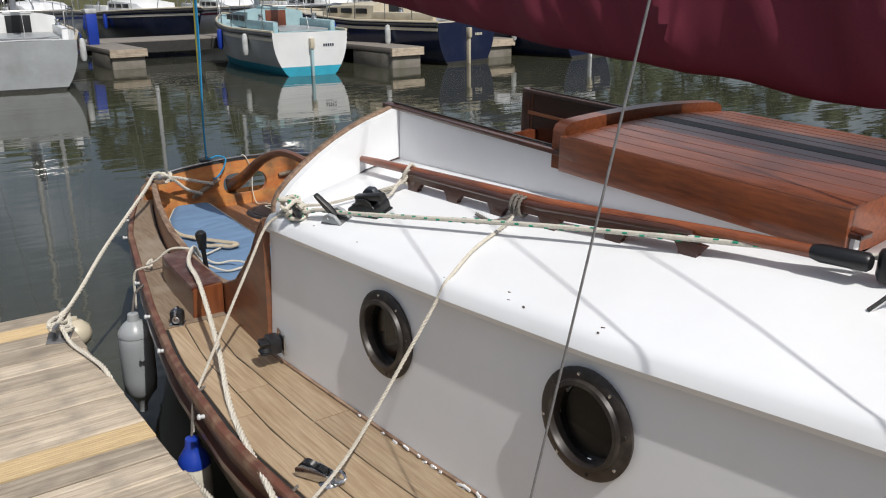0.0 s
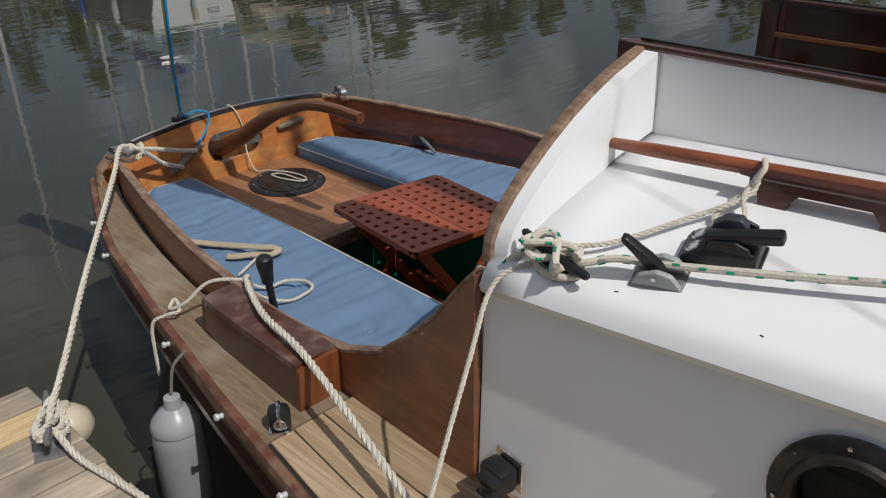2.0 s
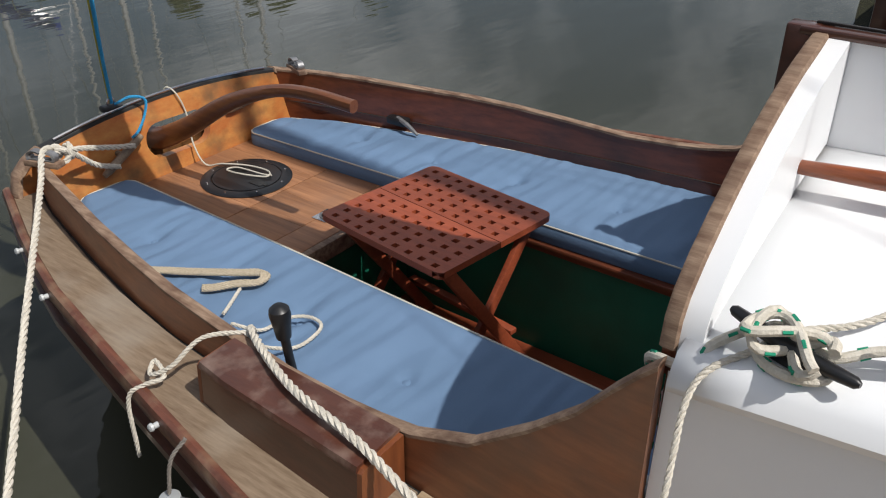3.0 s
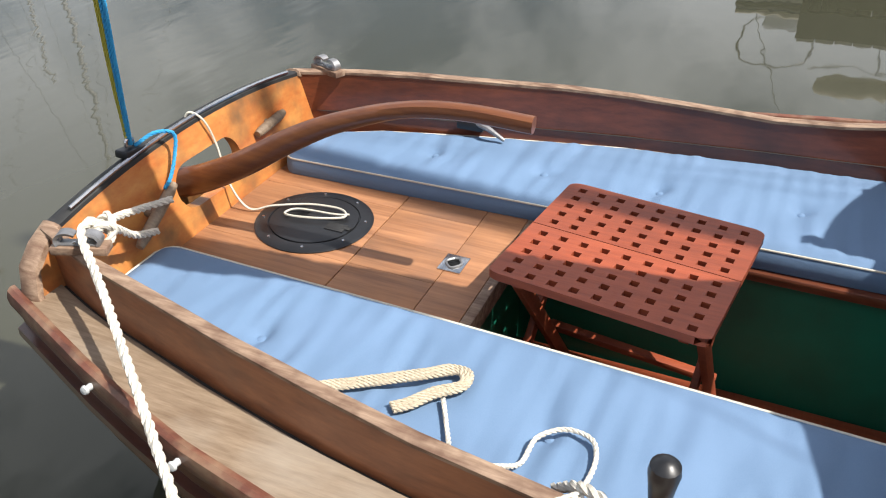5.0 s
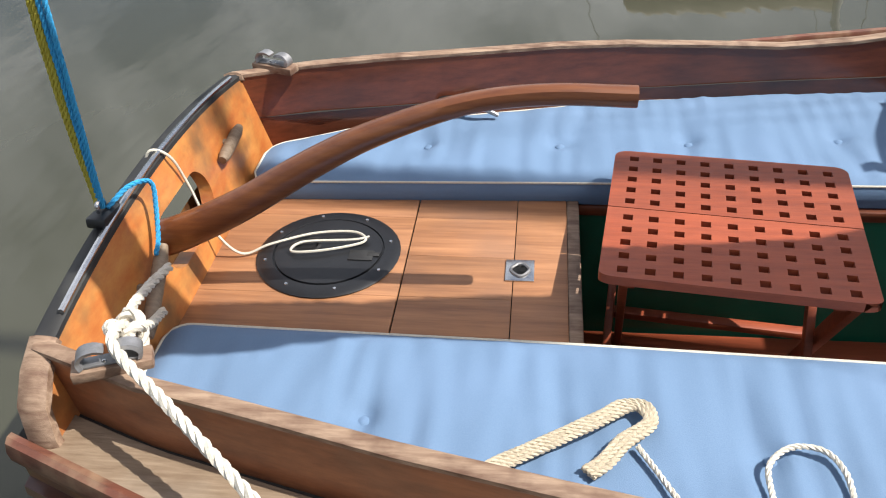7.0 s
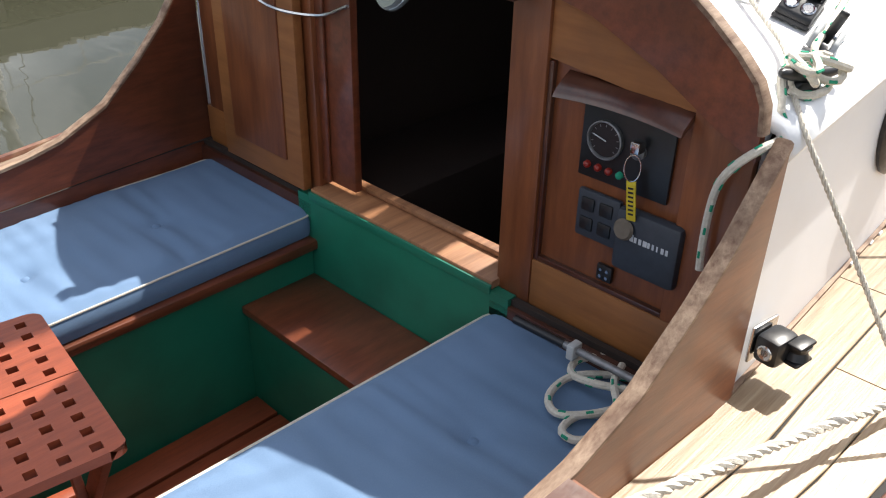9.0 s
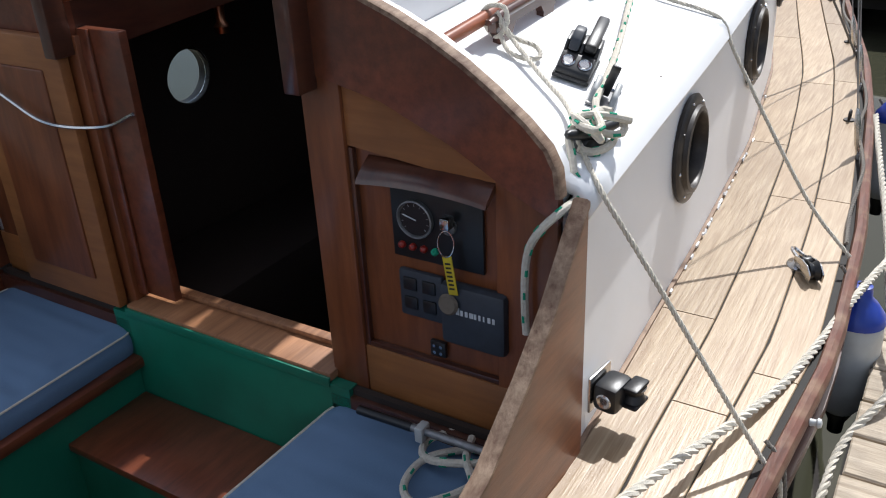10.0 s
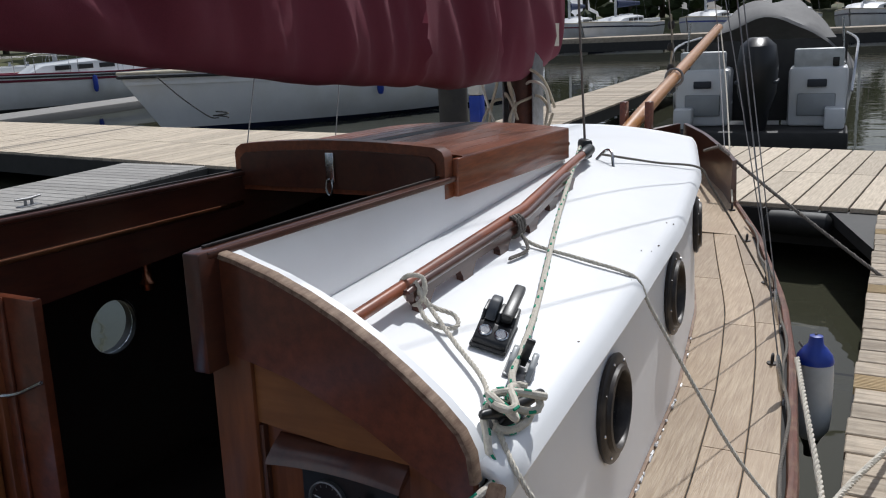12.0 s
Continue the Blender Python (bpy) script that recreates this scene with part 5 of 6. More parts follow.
for k in range(4):
    part("key_button", box(B(), .548 + .045 * (k % 2), .580 + .045 * (k % 2), -.016, -.011, .295 + .045 * (k // 2), .325 + .045 * (k // 2), .003), BLACK, ap)
for k, w in enumerate((.010, .007, .008, .011, .007, .006, .004, .008, .007)):
    x = .682 + .0102 * k
    part("bar", box(B(), x, x + w * .8, -.0312, -.0305, .323, .335 if k else .339), LETTER, ap)
sk = thing("power_socket", "small black socket on the bulkhead", "socket", (.62, 0, .21))
part("plate", box(B(), .60, .638, -.008, .003, .188, .226, .003), BLACK, sk)
for k in range(4):
    part("pin", lathe(B(), [(.001, 0), (.004, 0), (.004, .002), (.001, .002)], 8, Matrix.Translation((.611 + .016 * (k % 2), -.008, .199 + .016 * (k // 2))) @ Matrix.Rotation(radians(90), 4, "X")), STEEL, sk)
for k in (ip, ik, ap, sk):
    k.location.y += .05
ip.location.z -= .004
# boat hook / pump bar along the foot
pb_ = thing("pump_handle", "black and steel bar in white clips along the bulkhead foot", "bar", (.65, -.06, .05))
part("bar", tube(B(), [(.47, -.045, .052), (.66, -.045, .058), (.90, -.045, .062)], .009, 10), GALV, pb_)
part("grip", tube(B(), [(.46, -.045, .052), (.60, -.045, .056)], .0105, 10), BLACK, pb_)
for x in (.615, .80):
    part("clip", box(B(), x, x + .02, -.062, -.028, .035, .072, .004), FENDERW, pb_)

# cabin interior, its dimness put into a near-black colour
inn = thing("cabin_interior", "cabin lining, bunks and floor seen through the companionway, coloured near-black for shade", "cabin interior", (0, 1.5, -.5))
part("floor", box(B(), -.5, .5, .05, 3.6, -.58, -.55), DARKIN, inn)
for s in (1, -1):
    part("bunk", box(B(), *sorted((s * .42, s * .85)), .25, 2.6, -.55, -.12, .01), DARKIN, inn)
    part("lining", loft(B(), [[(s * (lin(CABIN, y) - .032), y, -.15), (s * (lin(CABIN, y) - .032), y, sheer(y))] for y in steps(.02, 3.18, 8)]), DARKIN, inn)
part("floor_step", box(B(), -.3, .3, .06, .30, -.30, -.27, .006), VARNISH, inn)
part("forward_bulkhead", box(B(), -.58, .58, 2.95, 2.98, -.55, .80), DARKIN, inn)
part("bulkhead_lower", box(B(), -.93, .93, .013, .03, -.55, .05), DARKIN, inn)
lp = thing("cabin_lamp", "small brass lamp hanging inside the cabin", "lamp", (-.40, .55, .72))
part("lamp_body", lathe(B(), [(.001, 0), (.02, 0), (.025, .02), (.014, .035), (.014, .07), (.02, .09), (.004, .11), (.001, .12)], 14, Matrix.Translation((-.46, .62, .66))), COPPER, lp)

# mast, boom with stowed sail, standing rigging
mast = thing("mast", "dark wooden mast in a steel tabernacle on the cabin roof", "mast", (0, 2.42, .95))
part("spar", tube(B(), [(0, 2.42, .9), (0, 2.42, 4), (0, 2.42, 8)], [.062, .06, .045], 16), CAPDARK, mast)
for s in (1, -1):
    part("tabernacle_cheek", box(B(), *sorted((s * .066, s * .074)), 2.36, 2.48, .93, 1.35, .003), GALV, mast)
rg = random.Random(11)
for k in range(6):
    sd = 1 if k % 2 else -1
    w_, h_, ph = rg.uniform(.05, .10), rg.uniform(.10, .17), rg.uniform(-.5, .5)
    loop_ = [(sd * .07 + w_ * math.cos(a + ph) + rg.uniform(-.012, .012), 2.34 + .04 * math.sin(a * 2 + k) + rg.uniform(-.01, .01), 1.10 - .02 * k + h_ * math.sin(a) + rg.uniform(-.015, .015)) for a in steps(0, 6.1, 10)]
    part("halyard_coil", tube(B(), curve_pts(loop_, 6), .0065, 6), ROPE_T if k % 3 else ROPE_W, mast)

sail = thing("sail_cover", "maroon canvas sail cover laced along the boom, hanging in folds", "sail cover", (0, 1.0, 1.3))


def sail_bottom(y):
    return lin([(-2.6, 1.55), (-.1, 1.325), (.7, 1.245), (1.74, 1.185), (2.3, 1.19), (2.80, 1.28)], y)


rows = []
for y in steps(2.80, -2.6, 200):
    zb = sail_bottom(y)
    zt = zb + lin([(-2.6, .22), (0, .42), (2.4, .95), (2.8, 1.0)], y)
    hw = lin([(-2.6, .06), (0, .095), (2.3, .11), (2.80, .055)], y)
    row = []
    for k in range(41):
        f = k / 40
        a = math.pi * 2 * f
        u = (1 - math.cos(a)) / 2
        sx = 1 if f < .5 else -1
        wdt = hw * abs(math.sin(a)) ** .6 * (1.0 - .3 * u)
        fold = noise.noise(Vector((y * 4.5 + u * 1.6, u * .8, 2.0 * sx))) * .06 + (.5 - abs(noise.noise(Vector((y * 8 + u * 2.4, u * .7, 7.0 * sx))))) ** 2 * .11
        fold *= min(1, u * 5 + .25) * min(1, 3 * (1 - u) + .2)
        row.append((sx * (wdt + fold) + .108 * max(0, 2.0 - y), y, zb + (zt - zb) * u + .012 * noise.noise(Vector((y * 4, 0, 1)))))
    rows.append(row[:-1])
part("canvas", loft(B(), rows, closed=True, caps=True), MAROON, sail)
part("boom", tube(B(), [(0, 2.4, 1.30), (.02, 1.8, 1.345), (.47, -2.4, 1.66)], .04, 12), SPRUCE, sail)
part("white_label", box(B(), .078, .082, 2.56, 2.66, 1.33, 1.43), PIPING, sail, "small white printed label")

def shroud(base, top, label):
    t = thing("shroud", label, "rigging wire", base, "standing rigging")
    b, tp_ = Vector(base), Vector(top)
    d = (tp_ - b).normalized()
    part("wire", tube(B(), [b + d * .16, tp_], .0027, 6), GALV, t)
    part("bottlescrew", tube(B(), [b, b + d * .03, b + d * .05, b + d * .13, b + d * .17], [.006, .006, .011, .011, .005], 8), STEEL, t)
    part("chainplate", box(B(), b.x - .004, b.x + .004, b.y - .02, b.y + .02, b.z - .10, b.z + .02, .002), GALV, t)
    return t


shroud((1.205, 1.745, .13), (.06, 2.16, 7.2), "thin grey wire shroud with a steel bottlescrew")
shroud((1.115, 2.40, .18), (.05, 2.42, 7.2), "thin grey wire shroud with a steel bottlescrew")
shroud((1.035, 2.78, .21), (.05, 2.44, 5.6), "thin grey wire shroud with a steel bottlescrew")
shroud((-1.205, 1.745, .13), (-.06, 2.42, 7.2), "thin grey wire shroud on the far side")
shroud((-1.115, 2.40, .18), (-.05, 2.42, 7.2), "thin grey wire shroud on the far side")

# bowsprit with gear
bs = thing("bowsprit", "varnished pine bowsprit raised over the bow", "bowsprit", (0, 4.4, .7))
part("spar", tube(B(), [(0, 4.0, .80), (0, 4.4, .89), (0, 6.95, 1.46), (0, 7.0, 1.47)], [.042, .046, .037, .026], 14), SPRUCE, bs)
part("bitts", box(B(), -.10, -.06, 4.25, 4.33, .30, .98, .008), VARNISH, bs)
part("bitts", box(B(), .06, .10, 4.25, 4.33, .30, .98, .008), VARNISH, bs)
part("gammon_iron", tube(B(), [Vector((.062 * math.cos(a), 5.3, 1.09 + .062 * math.sin(a))) for a in steps(0, 2 * math.pi, 16)], .010, 6), GALV, bs)
part("pulpit_stay", tube(B(), [(0, 6.9, 1.45), (.45, 4.9, .55)], .004, 5), GALV, bs)
part("forestay", tube(B(), [(0, 6.9, 1.47), (0, 2.5, 7.6)], .004, 5), GALV, bs)
part("inner_stay", tube(B(), [(0, 5.4, 1.0), (0, 2.5, 6.6)], .004, 5), GALV, bs)
tk = thing("stay_tackle", "bronze and rope tackle on the inner stay", "tackle", (-.05, 5.5, 1.0))
for k in range(3):
    part("block", lathe(B(), [(.001, -.03), (.02, -.03), (.03, 0), (.02, .03), (.001, .03)], 12, Matrix.Translation((-.10, 5.6, 1.15 + .16 * k))), BRONZE, tk)
part("fall", laid(B(), [(-.11, 5.6, 1.10), (-.09, 5.6, 1.3), (-.10, 5.58, 1.55)], .008), ROPE_T, tk)


def fender(x, y, ztop, colour_top, label, r=.085, h=.40, skin=FENDERW):
    """A hanging sausage fender with eye ends and its lanyard."""
    t = thing("fender", label, "fender", (x, y, ztop - h), "fenders")
    m = Matrix.Translation((x, y, ztop - h))
    part("body", lathe(B(), [(.001, .0), (r * .5, .015), (r * .93, .06), (r, .12), (r, h - .12), (r * .93, h - .06), (r * .6, h - .02), (.001, h - .015)], 22, m), skin, t)
    part("top_cap", lathe(B(), [(r * .90, h - .075), (r * .985, h - .072), (r * .97, h - .06), (r * .90, h - .045), (r * .62, h - .018), (.028, h - .002), (.024, h + .03), (.001, h + .035)], 22, m), colour_top, t)
    part("end_cap", lathe(B(), [(.001, -.055), (.02, -.055), (.022, -.02), (r * .5, .01), (r * .6, .03)], 18, m), BLACK if colour_top is FENDERB else skin, t)
    b = sheer(y) + .02
    part("lanyard", laid(B(), [(x, y, ztop + .04), (x - .02, y, b - .03), (x - .06, y + .01, b + .01)], .005), ROPE_G, t)
    return t


fender(1.322, .198, -.13, FENDERB, "cream and blue fender hanging from a cord", h=.46, r=.058, skin=CREAMSKIN)
fender(1.338, .95, .055, FENDERB, "white and navy fender hanging between hull and pontoon", h=.38, r=.072)
fender(1.262, 2.22, .20, FENDERB, "white and blue fender hanging from the rail", h=.40, r=.070)
fender(1.185, -.93, -.095, GREYHULL, "grubby blue-grey fender hanging aft", h=.42, r=.078, skin=GREYHULL)

bl = thing("bow_line", "grey laid rope from the bow down to the finger pontoon", "rope", (.5, 4.5, .62))
part("rope", laid(B(), [(.30, 4.95, .60), (.46, 4.60, .668), (.50, 4.53, .655), (.86, 4.36, .40), (1.48, 4.05, .01), (1.72, 3.93, -.10), (1.86, 3.86, -.20)], .011), ROPE_G, bl)
wl = thing("whisker_line", "thin white line from the bowsprit end to the rail", "rope", (.6, 4.2, .35))
part("line", laid(B(), [(.02, 6.93, 1.47), (.25, 6.0, .98), (.62, 4.2, .38)], .006, n=6), ROPE_W, wl)

# deck fittings by the rail
for y, x in ((2.05, 1.13), (2.95, .985), (3.6, .80), (4.2, .62)):
    t = thing("deck_eye", "small bronze deck eye beside the rail", "deck fitting", (x, y, sheer(y)), "deck eyes")
    part("base", lathe(B(), [(.001, 0), (.022, 0), (.020, .008), (.001, .010)], 12, Matrix.Translation((x, y, sheer(y)))), BRONZE, t)
    part("ring", tube(B(), [Vector((x, y + .018 * math.cos(a), sheer(y) + .022 + .018 * math.sin(a))) for a in steps(0, 2 * math.pi, 14)], .005, 6), BRONZE, t)
lb = thing("lead_block", "black lead block with a steel shackle on the side deck", "block", (1.195, .94, .095))
M = Matrix.Translation((1.195, .94, sheer(.94))) @ Matrix.Rotation(radians(30), 4, "Z")
part("swivel_base", lathe(B(), [(.001, 0), (.034, 0), (.034, .006), (.022, .012), (.016, .024), (.001, .026)], 20, M @ Matrix.Translation((0, .03, 0))), STEEL, lb)
for dx in (-.019, .015):
    part("cheek", block_of([(-.075, .010), (-.078, .034), (-.055, .050), (-.015, .048), (.030, .036), (.036, .022), (.0, .008)], dx, dx + .004, .001, M), STEEL, lb, "steel side cheek")
part("wheel", lathe(B(), [(.001, -.013), (.027, -.013), (.020, 0), (.027, .013), (.001, .013)], 20, M @ Matrix.Translation((.0, -.045, .030)) @ Matrix.Rotation(radians(90), 4, "Y")), BLACK, lb)
part("wheel", lathe(B(), [(.001, -.012), (.018, -.012), (.014, 0), (.018, .012), (.001, .012)], 18, M @ Matrix.Translation((.0, .0, .030)) @ Matrix.Rotation(radians(90), 4, "Y")), BLACK, lb)
part("shackle", tube(B(), curve_pts([M @ Vector(v) for v in ((-.012, .03, .03), (-.016, .06, .04), (.0, .08, .03), (.016, .06, .02), (.012, .03, .03))], 5), .005, 6), STEEL, lb)
for k, y in enumerate((-2.05, -1.75, -1.05, -.62, -.25, .35)):
    t = thing("rail_button", "small white plastic button on the rubbing strake", "button", (beam(y) + .03, y, sheer(y)), "rail buttons")
    part("stud", lathe(B(), [(.001, 0), (.008, 0), (.007, .012), (.011, .016), (.009, .022), (.001, .024)], 10, Matrix.Translation((beam(y) + .022, y, sheer(y) - .008)) @ Matrix.Rotation(radians(80), 4, "Y")), FENDERW, t)
# jib-sheet line along the rail
sr = thing("rail_rope", "dark rope led along the rail with knotted ends", "rope", (1.25, 1.5, .15))
part("rope", laid(B(), [(beam(y) - .02 + .012 * math.sin(y * 9), y, sheer(y) + .028 + .01 * math.sin(y * 5)) for y in steps(1.1, 3.9, 18)], .006), ROPE_G, sr)

# cleat inside the far coaming
jc = thing("jam_cleat", "black jam cleat inside the far coaming", "cleat", (-.69, -1.78, .03))
part("body", box(B(), -.71, -.66, -1.85, -1.75, .02, .055, .01), BLACK, jc)
part("arm", tube(B(), [(-.68, -1.80, .05), (-.655, -1.73, .045), (-.65, -1.67, .015)], [.010, .010, .006], 8), GALV, jc)

# worn paint and filler on the cabin
rc = random.Random(21)
bm = B()
for k in range(26):
    y = rc.choice((rc.uniform(1.0, 1.6), rc.uniform(.3, 2.4)))
    w = rc.uniform(.004, .016)
    m = Matrix.Translation((lin(CABIN, y) + .012, y, sheer(y) + rc.uniform(.002, .016))) @ Matrix.Rotation(rc.uniform(-.5, .5), 4, "X") @ Matrix.Rotation(rc.uniform(-.4, .4), 4, "Y")
    box(bm, -.0025, .0022, -w, w, -.003, .004, 0, m)
tagged(part("flaking_filler", bm, WHITE, boat, "flaking white filler along the cabin foot"), kind="stuff")
bm = B()
for k in range(11):
    y = rc.uniform(.2, 2.4)
    c = lin(CABIN, y)
    x = c - rc.uniform(.012, .05)
    w = rc.uniform(.002, .006)
    box(bm, -.0015, .0015, -w, w, -.002, .0012, 0, Matrix.Translation((x, y, roof_z(x, y) if x < c - .035 else lin(EDGE, y) - .002)) @ Matrix.Rotation(rc.uniform(-.5, .5), 4, "Z"))
tagged(part("paint_chip", bm, CAPDARK, boat, "small dark chips in the white paint"), kind="stuff")

# ---- side-deck planks, sprung to the deck edge ----
FR = (0.0, .36, .70, .96)
BUTTS = ((-.42, .62, 1.75, 2.95, 3.72), (-.42, .28, 1.35, 2.40, 3.72), (-.42, .45, 1.38, 2.45, 3.2, 3.72))
for s in (1, -1):
    deck = thing("side_deck", "planked teak side deck with dark caulked seams, bleached by sun", "deck", (s * 1.1, .5, 0))
    deck.parent = boat
    deck.matrix_parent_inverse = place_of(boat).inverted()
    del deck["category"]
    rows = []
    for y in steps(-2.41, -.424, 24):
        xa, xb, z = inner(y, s) + .012, beam(y) - .012, sheer(y)
        rows.append([(s * xa, y, z - .003), (s * xa, y, z + .003), (s * (xa + .002), y, z + .005), (s * (xb - .002), y, z + .005), (s * xb, y, z + .003), (s * xb, y, z - .003)])
    part("covering_board", loft(B(), rows, caps=True), TEAK_GREY, deck, "wide grey covering board beside the cockpit")
    for i in range(3):
        for y0, y1 in zip(BUTTS[i], BUTTS[i][1:]):
            rows = []
            for y in steps(y0 + .002, y1 - .002, max(3, int((y1 - y0) / .12))):
                a, b = inner(y, s) if y < 3.7 else lin(CABIN, 3.7), beam(y) - .014
                xa, xb = a + (b - a) * FR[i] + .002, a + (b - a) * FR[i + 1] - .002
                z = sheer(y)
                rows.append([(s * xa, y, z - .003), (s * xa, y, z + .002), (s * (xa + .002), y, z + .004), (s * (xb - .002), y, z + .004), (s * xb, y, z + .002), (s * xb, y, z - .003)])
            part("plank", loft(B(), rows, caps=True), TEAK, deck)

# ---- set the boat and all it carries to its trim ----
for ob in list(scene.collection.objects):
    if ob.parent is None and ob.type in {"MESH", "EMPTY"} and ob.name != "water":
        ob.matrix_basis = TRIM @ ob.matrix_basis

# ---- pontoons ----
DZ = -0.15


def plank_mesh(name, lx, ly, h, material):
    bm = B()
    box(bm, -lx / 2, lx / 2, -ly / 2, ly / 2, -h, 0)
    top = [e for e in bm.edges if e.verts[0].co.z > -.001 and e.verts[1].co.z > -.001]
    bmesh.ops.bevel(bm, geom=top, offset=.004, segments=1, affect="EDGES")
    return mesh_of(bm, name, material, smooth=False)


def lay(mesh, parent, x, y, z, rz=0.0):
    ob = new("plank", mesh)
    ob.parent = parent
    ob.matrix_parent_inverse = place_of(parent).inverted()
    ob.matrix_basis = pose(x, y, z, 0, 0, rz)
    return ob


def pontoon_cleat(x, y, rz, label="grey galvanised pontoon cleat with rope turns"):
    t = thing("pontoon_cleat", label, "cleat", (x, y, DZ), "pontoon cleats")
    m = Matrix.Translation((x, y, DZ)) @ Matrix.Rotation(radians(rz), 4, "Z")
    part("base", box(B(), -.05, .05, -.11, .11, 0, .008, .003, m), GALV, t)
    for d in (-.035, .035):
        part("leg", tube(B(), [m @ Vector((0, d, .005)), m @ Vector((0, d, .06))], [.018, .013], 10), GALV, t)
    part("crossbar", tube(B(), [m @ Vector((0, v, .068 + .010 * abs(v) / .13)) for v in (-.14, -.08, 0, .08, .14)], [.009, .014, .016, .014, .009], 10), GALV, t)
    return t


# finger beside the boat
fg = thing("finger_pontoon", "weathered plank finger pontoon beside the boat", "pontoon", (1.95, 2, DZ), kind="structure")
part("edge_frame", box(B(), 1.44, 1.50, -1.50, 5.75, DZ - .19, DZ - .035, .004), FRAME_D, fg)
part("edge_frame", box(B(), 2.44, 2.50, -1.50, 5.75, DZ - .19, DZ - .035, .004), FRAME_D, fg)
part("end_frame", box(B(), 1.42, 2.50, -1.52, -1.46, DZ - .19, DZ - .035, .004), FRAME_D, fg)
for y0, y1 in ((-1.3, .6), (2.0, 4.2)):
    part("float", box(B(), 1.55, 2.4, y0, y1, -.75, DZ - .19, .03), CONCRETE, fg)
# added solid dark sheet, stands in for shade in the gaps between planks
part("under_frame", box(B(), 1.50, 2.44, -1.46, 5.75, DZ - .19, DZ - .060), FRAME_D, fg)
lengths = [plank_mesh("finger_plank", 1.10, .134, .034, PLANK) for _ in range(3)]
bm = B()
prof = [(-.067, -.034)] + [p for k in range(9) for p in ((-.067 + .0149 * k + .002, -.002), (-.067 + .0149 * k + .005, .001), (-.067 + .0149 * k + .010, .001), (-.067 + .0149 * k + .013, -.002))] + [(.067, -.034)]
prism(bm, prof, "x", -.55, .55)
RIBBED = mat("ribbed_pontoon_board", (0.58, 0.44, 0.25), 0.85, col2=(0.40, 0.29, 0.16), scale=8, stretch=(0.8, 9, 9), bump=0.2, vary=0.08)
ribbed = mesh_of(bm, "ribbed_plank", RIBBED, smooth=False)
n = int((5.75 + 1.52) / .143)
rr_ = random.Random(3)
for i in range(n):
    lay(ribbed if i % 9 == 1 else lengths[i % 3], fg, 1.945 + rr_.uniform(-.006, .006), -1.45 + .143 * i, DZ + rr_.uniform(-.002, .001), rr_.uniform(-.25, .25))
pontoon_cleat(1.455, -1.165, -22)
dr = thing("cleat_rope", "white laid rope wound on the pontoon cleat", "rope", (1.45, -1.15, -.08))
for k in range(4):
    part("turn", laid(B(), [Vector((1.455 + (.045 + .006 * k) * math.cos(a), -1.165 + (.055 + .012 * k) * math.sin(a + .6 * k), DZ + .045 + .012 * k + .015 * math.sin(2 * a))) for a in steps(0, 6.0, 10)], .0115), ROPE_W, dr)
part("tail", laid(B(), [(1.46, -1.10, DZ + .06), (1.45, -.98, DZ + .02), (1.42, -.80, DZ + .015), (1.400, -.62, DZ + .013), (1.385, -.45, DZ - .05), (1.372, .0, DZ - .09), (1.372, .55, DZ - .03), (1.455, .80, DZ + .05), (1.40, 1.10, DZ + .10), (1.345, 1.45, -.02), (1.27, 1.8, .05), (1.21, 2.12, .085)], .0105), ROPE_W, dr)
bo = thing("fender_ball", "round cream fender ball at the pontoon corner", "fender", (1.385, -1.22, DZ - .05))
part("ball", lathe(B(), [(.001, -.075), (.04, -.065), (.068, -.035), (.078, 0), (.068, .035), (.04, .062), (.02, .07), (.018, .085), (.001, .088)], 20, Matrix.Translation((1.375, -1.26, DZ - .045))), CREAM, bo)

# main walkway across the bow: two rows of boards, slightly skewed to the boat
SK = math.atan(-.105)
mw = thing("main_walkway", "broad weathered plank walkway across the bows", "walkway", (0, 7.2, DZ), kind="structure")
MR = Matrix.Translation((.6, 5.84, 0)) @ Matrix.Rotation(SK, 4, "Z")
bm = B()
box(bm, -26, 14, -.02, .04, DZ - .30, DZ - .036, 0, MR)
part("edge_frame", bm, FRAME_D, mw)
bm = B()
box(bm, -26, 14, 2.72, 2.78, DZ - .30, DZ - .036, 0, MR)
part("edge_frame", bm, FRAME_D, mw)
# dark sheet under the boards, gives the gaps their shade
part("under_frame", box(B(), -26, 14, .04, 2.72, DZ - .20, DZ - .06, 0, MR), FRAME_D, mw)
wb = [plank_mesh("walkway_board", .185, 1.365, .034, PLANK_Y) for _ in range(3)]
rest = B()
for i in range(200):
    x = -25.9 + .2 * i
    for r in range(2):
        c = MR @ Vector((x, .69 + 1.375 * r, DZ + rr_.uniform(-.002, .002)))
        if -9.5 < x < 4.5:
            lay(wb[(i + r) % 3], mw, c.x, c.y, c.z, math.degrees(SK) + rr_.uniform(-.1, .1))
        else:
            box(rest, -.0925, .0925, -.682, .682, -.034, 0, 0, Matrix.Translation(c) @ Matrix.Rotation(SK, 4, "Z"))
tagged(part("far_boards", rest, PLANK_Y, mw), kind="stuff")
# gusset between finger and walkway
part("gusset", prism(B(), [(1.08, 5.78), (1.45, 4.6), (1.45, 5.75)], "z", DZ - .12, DZ - .035), FRAME_D, mw)

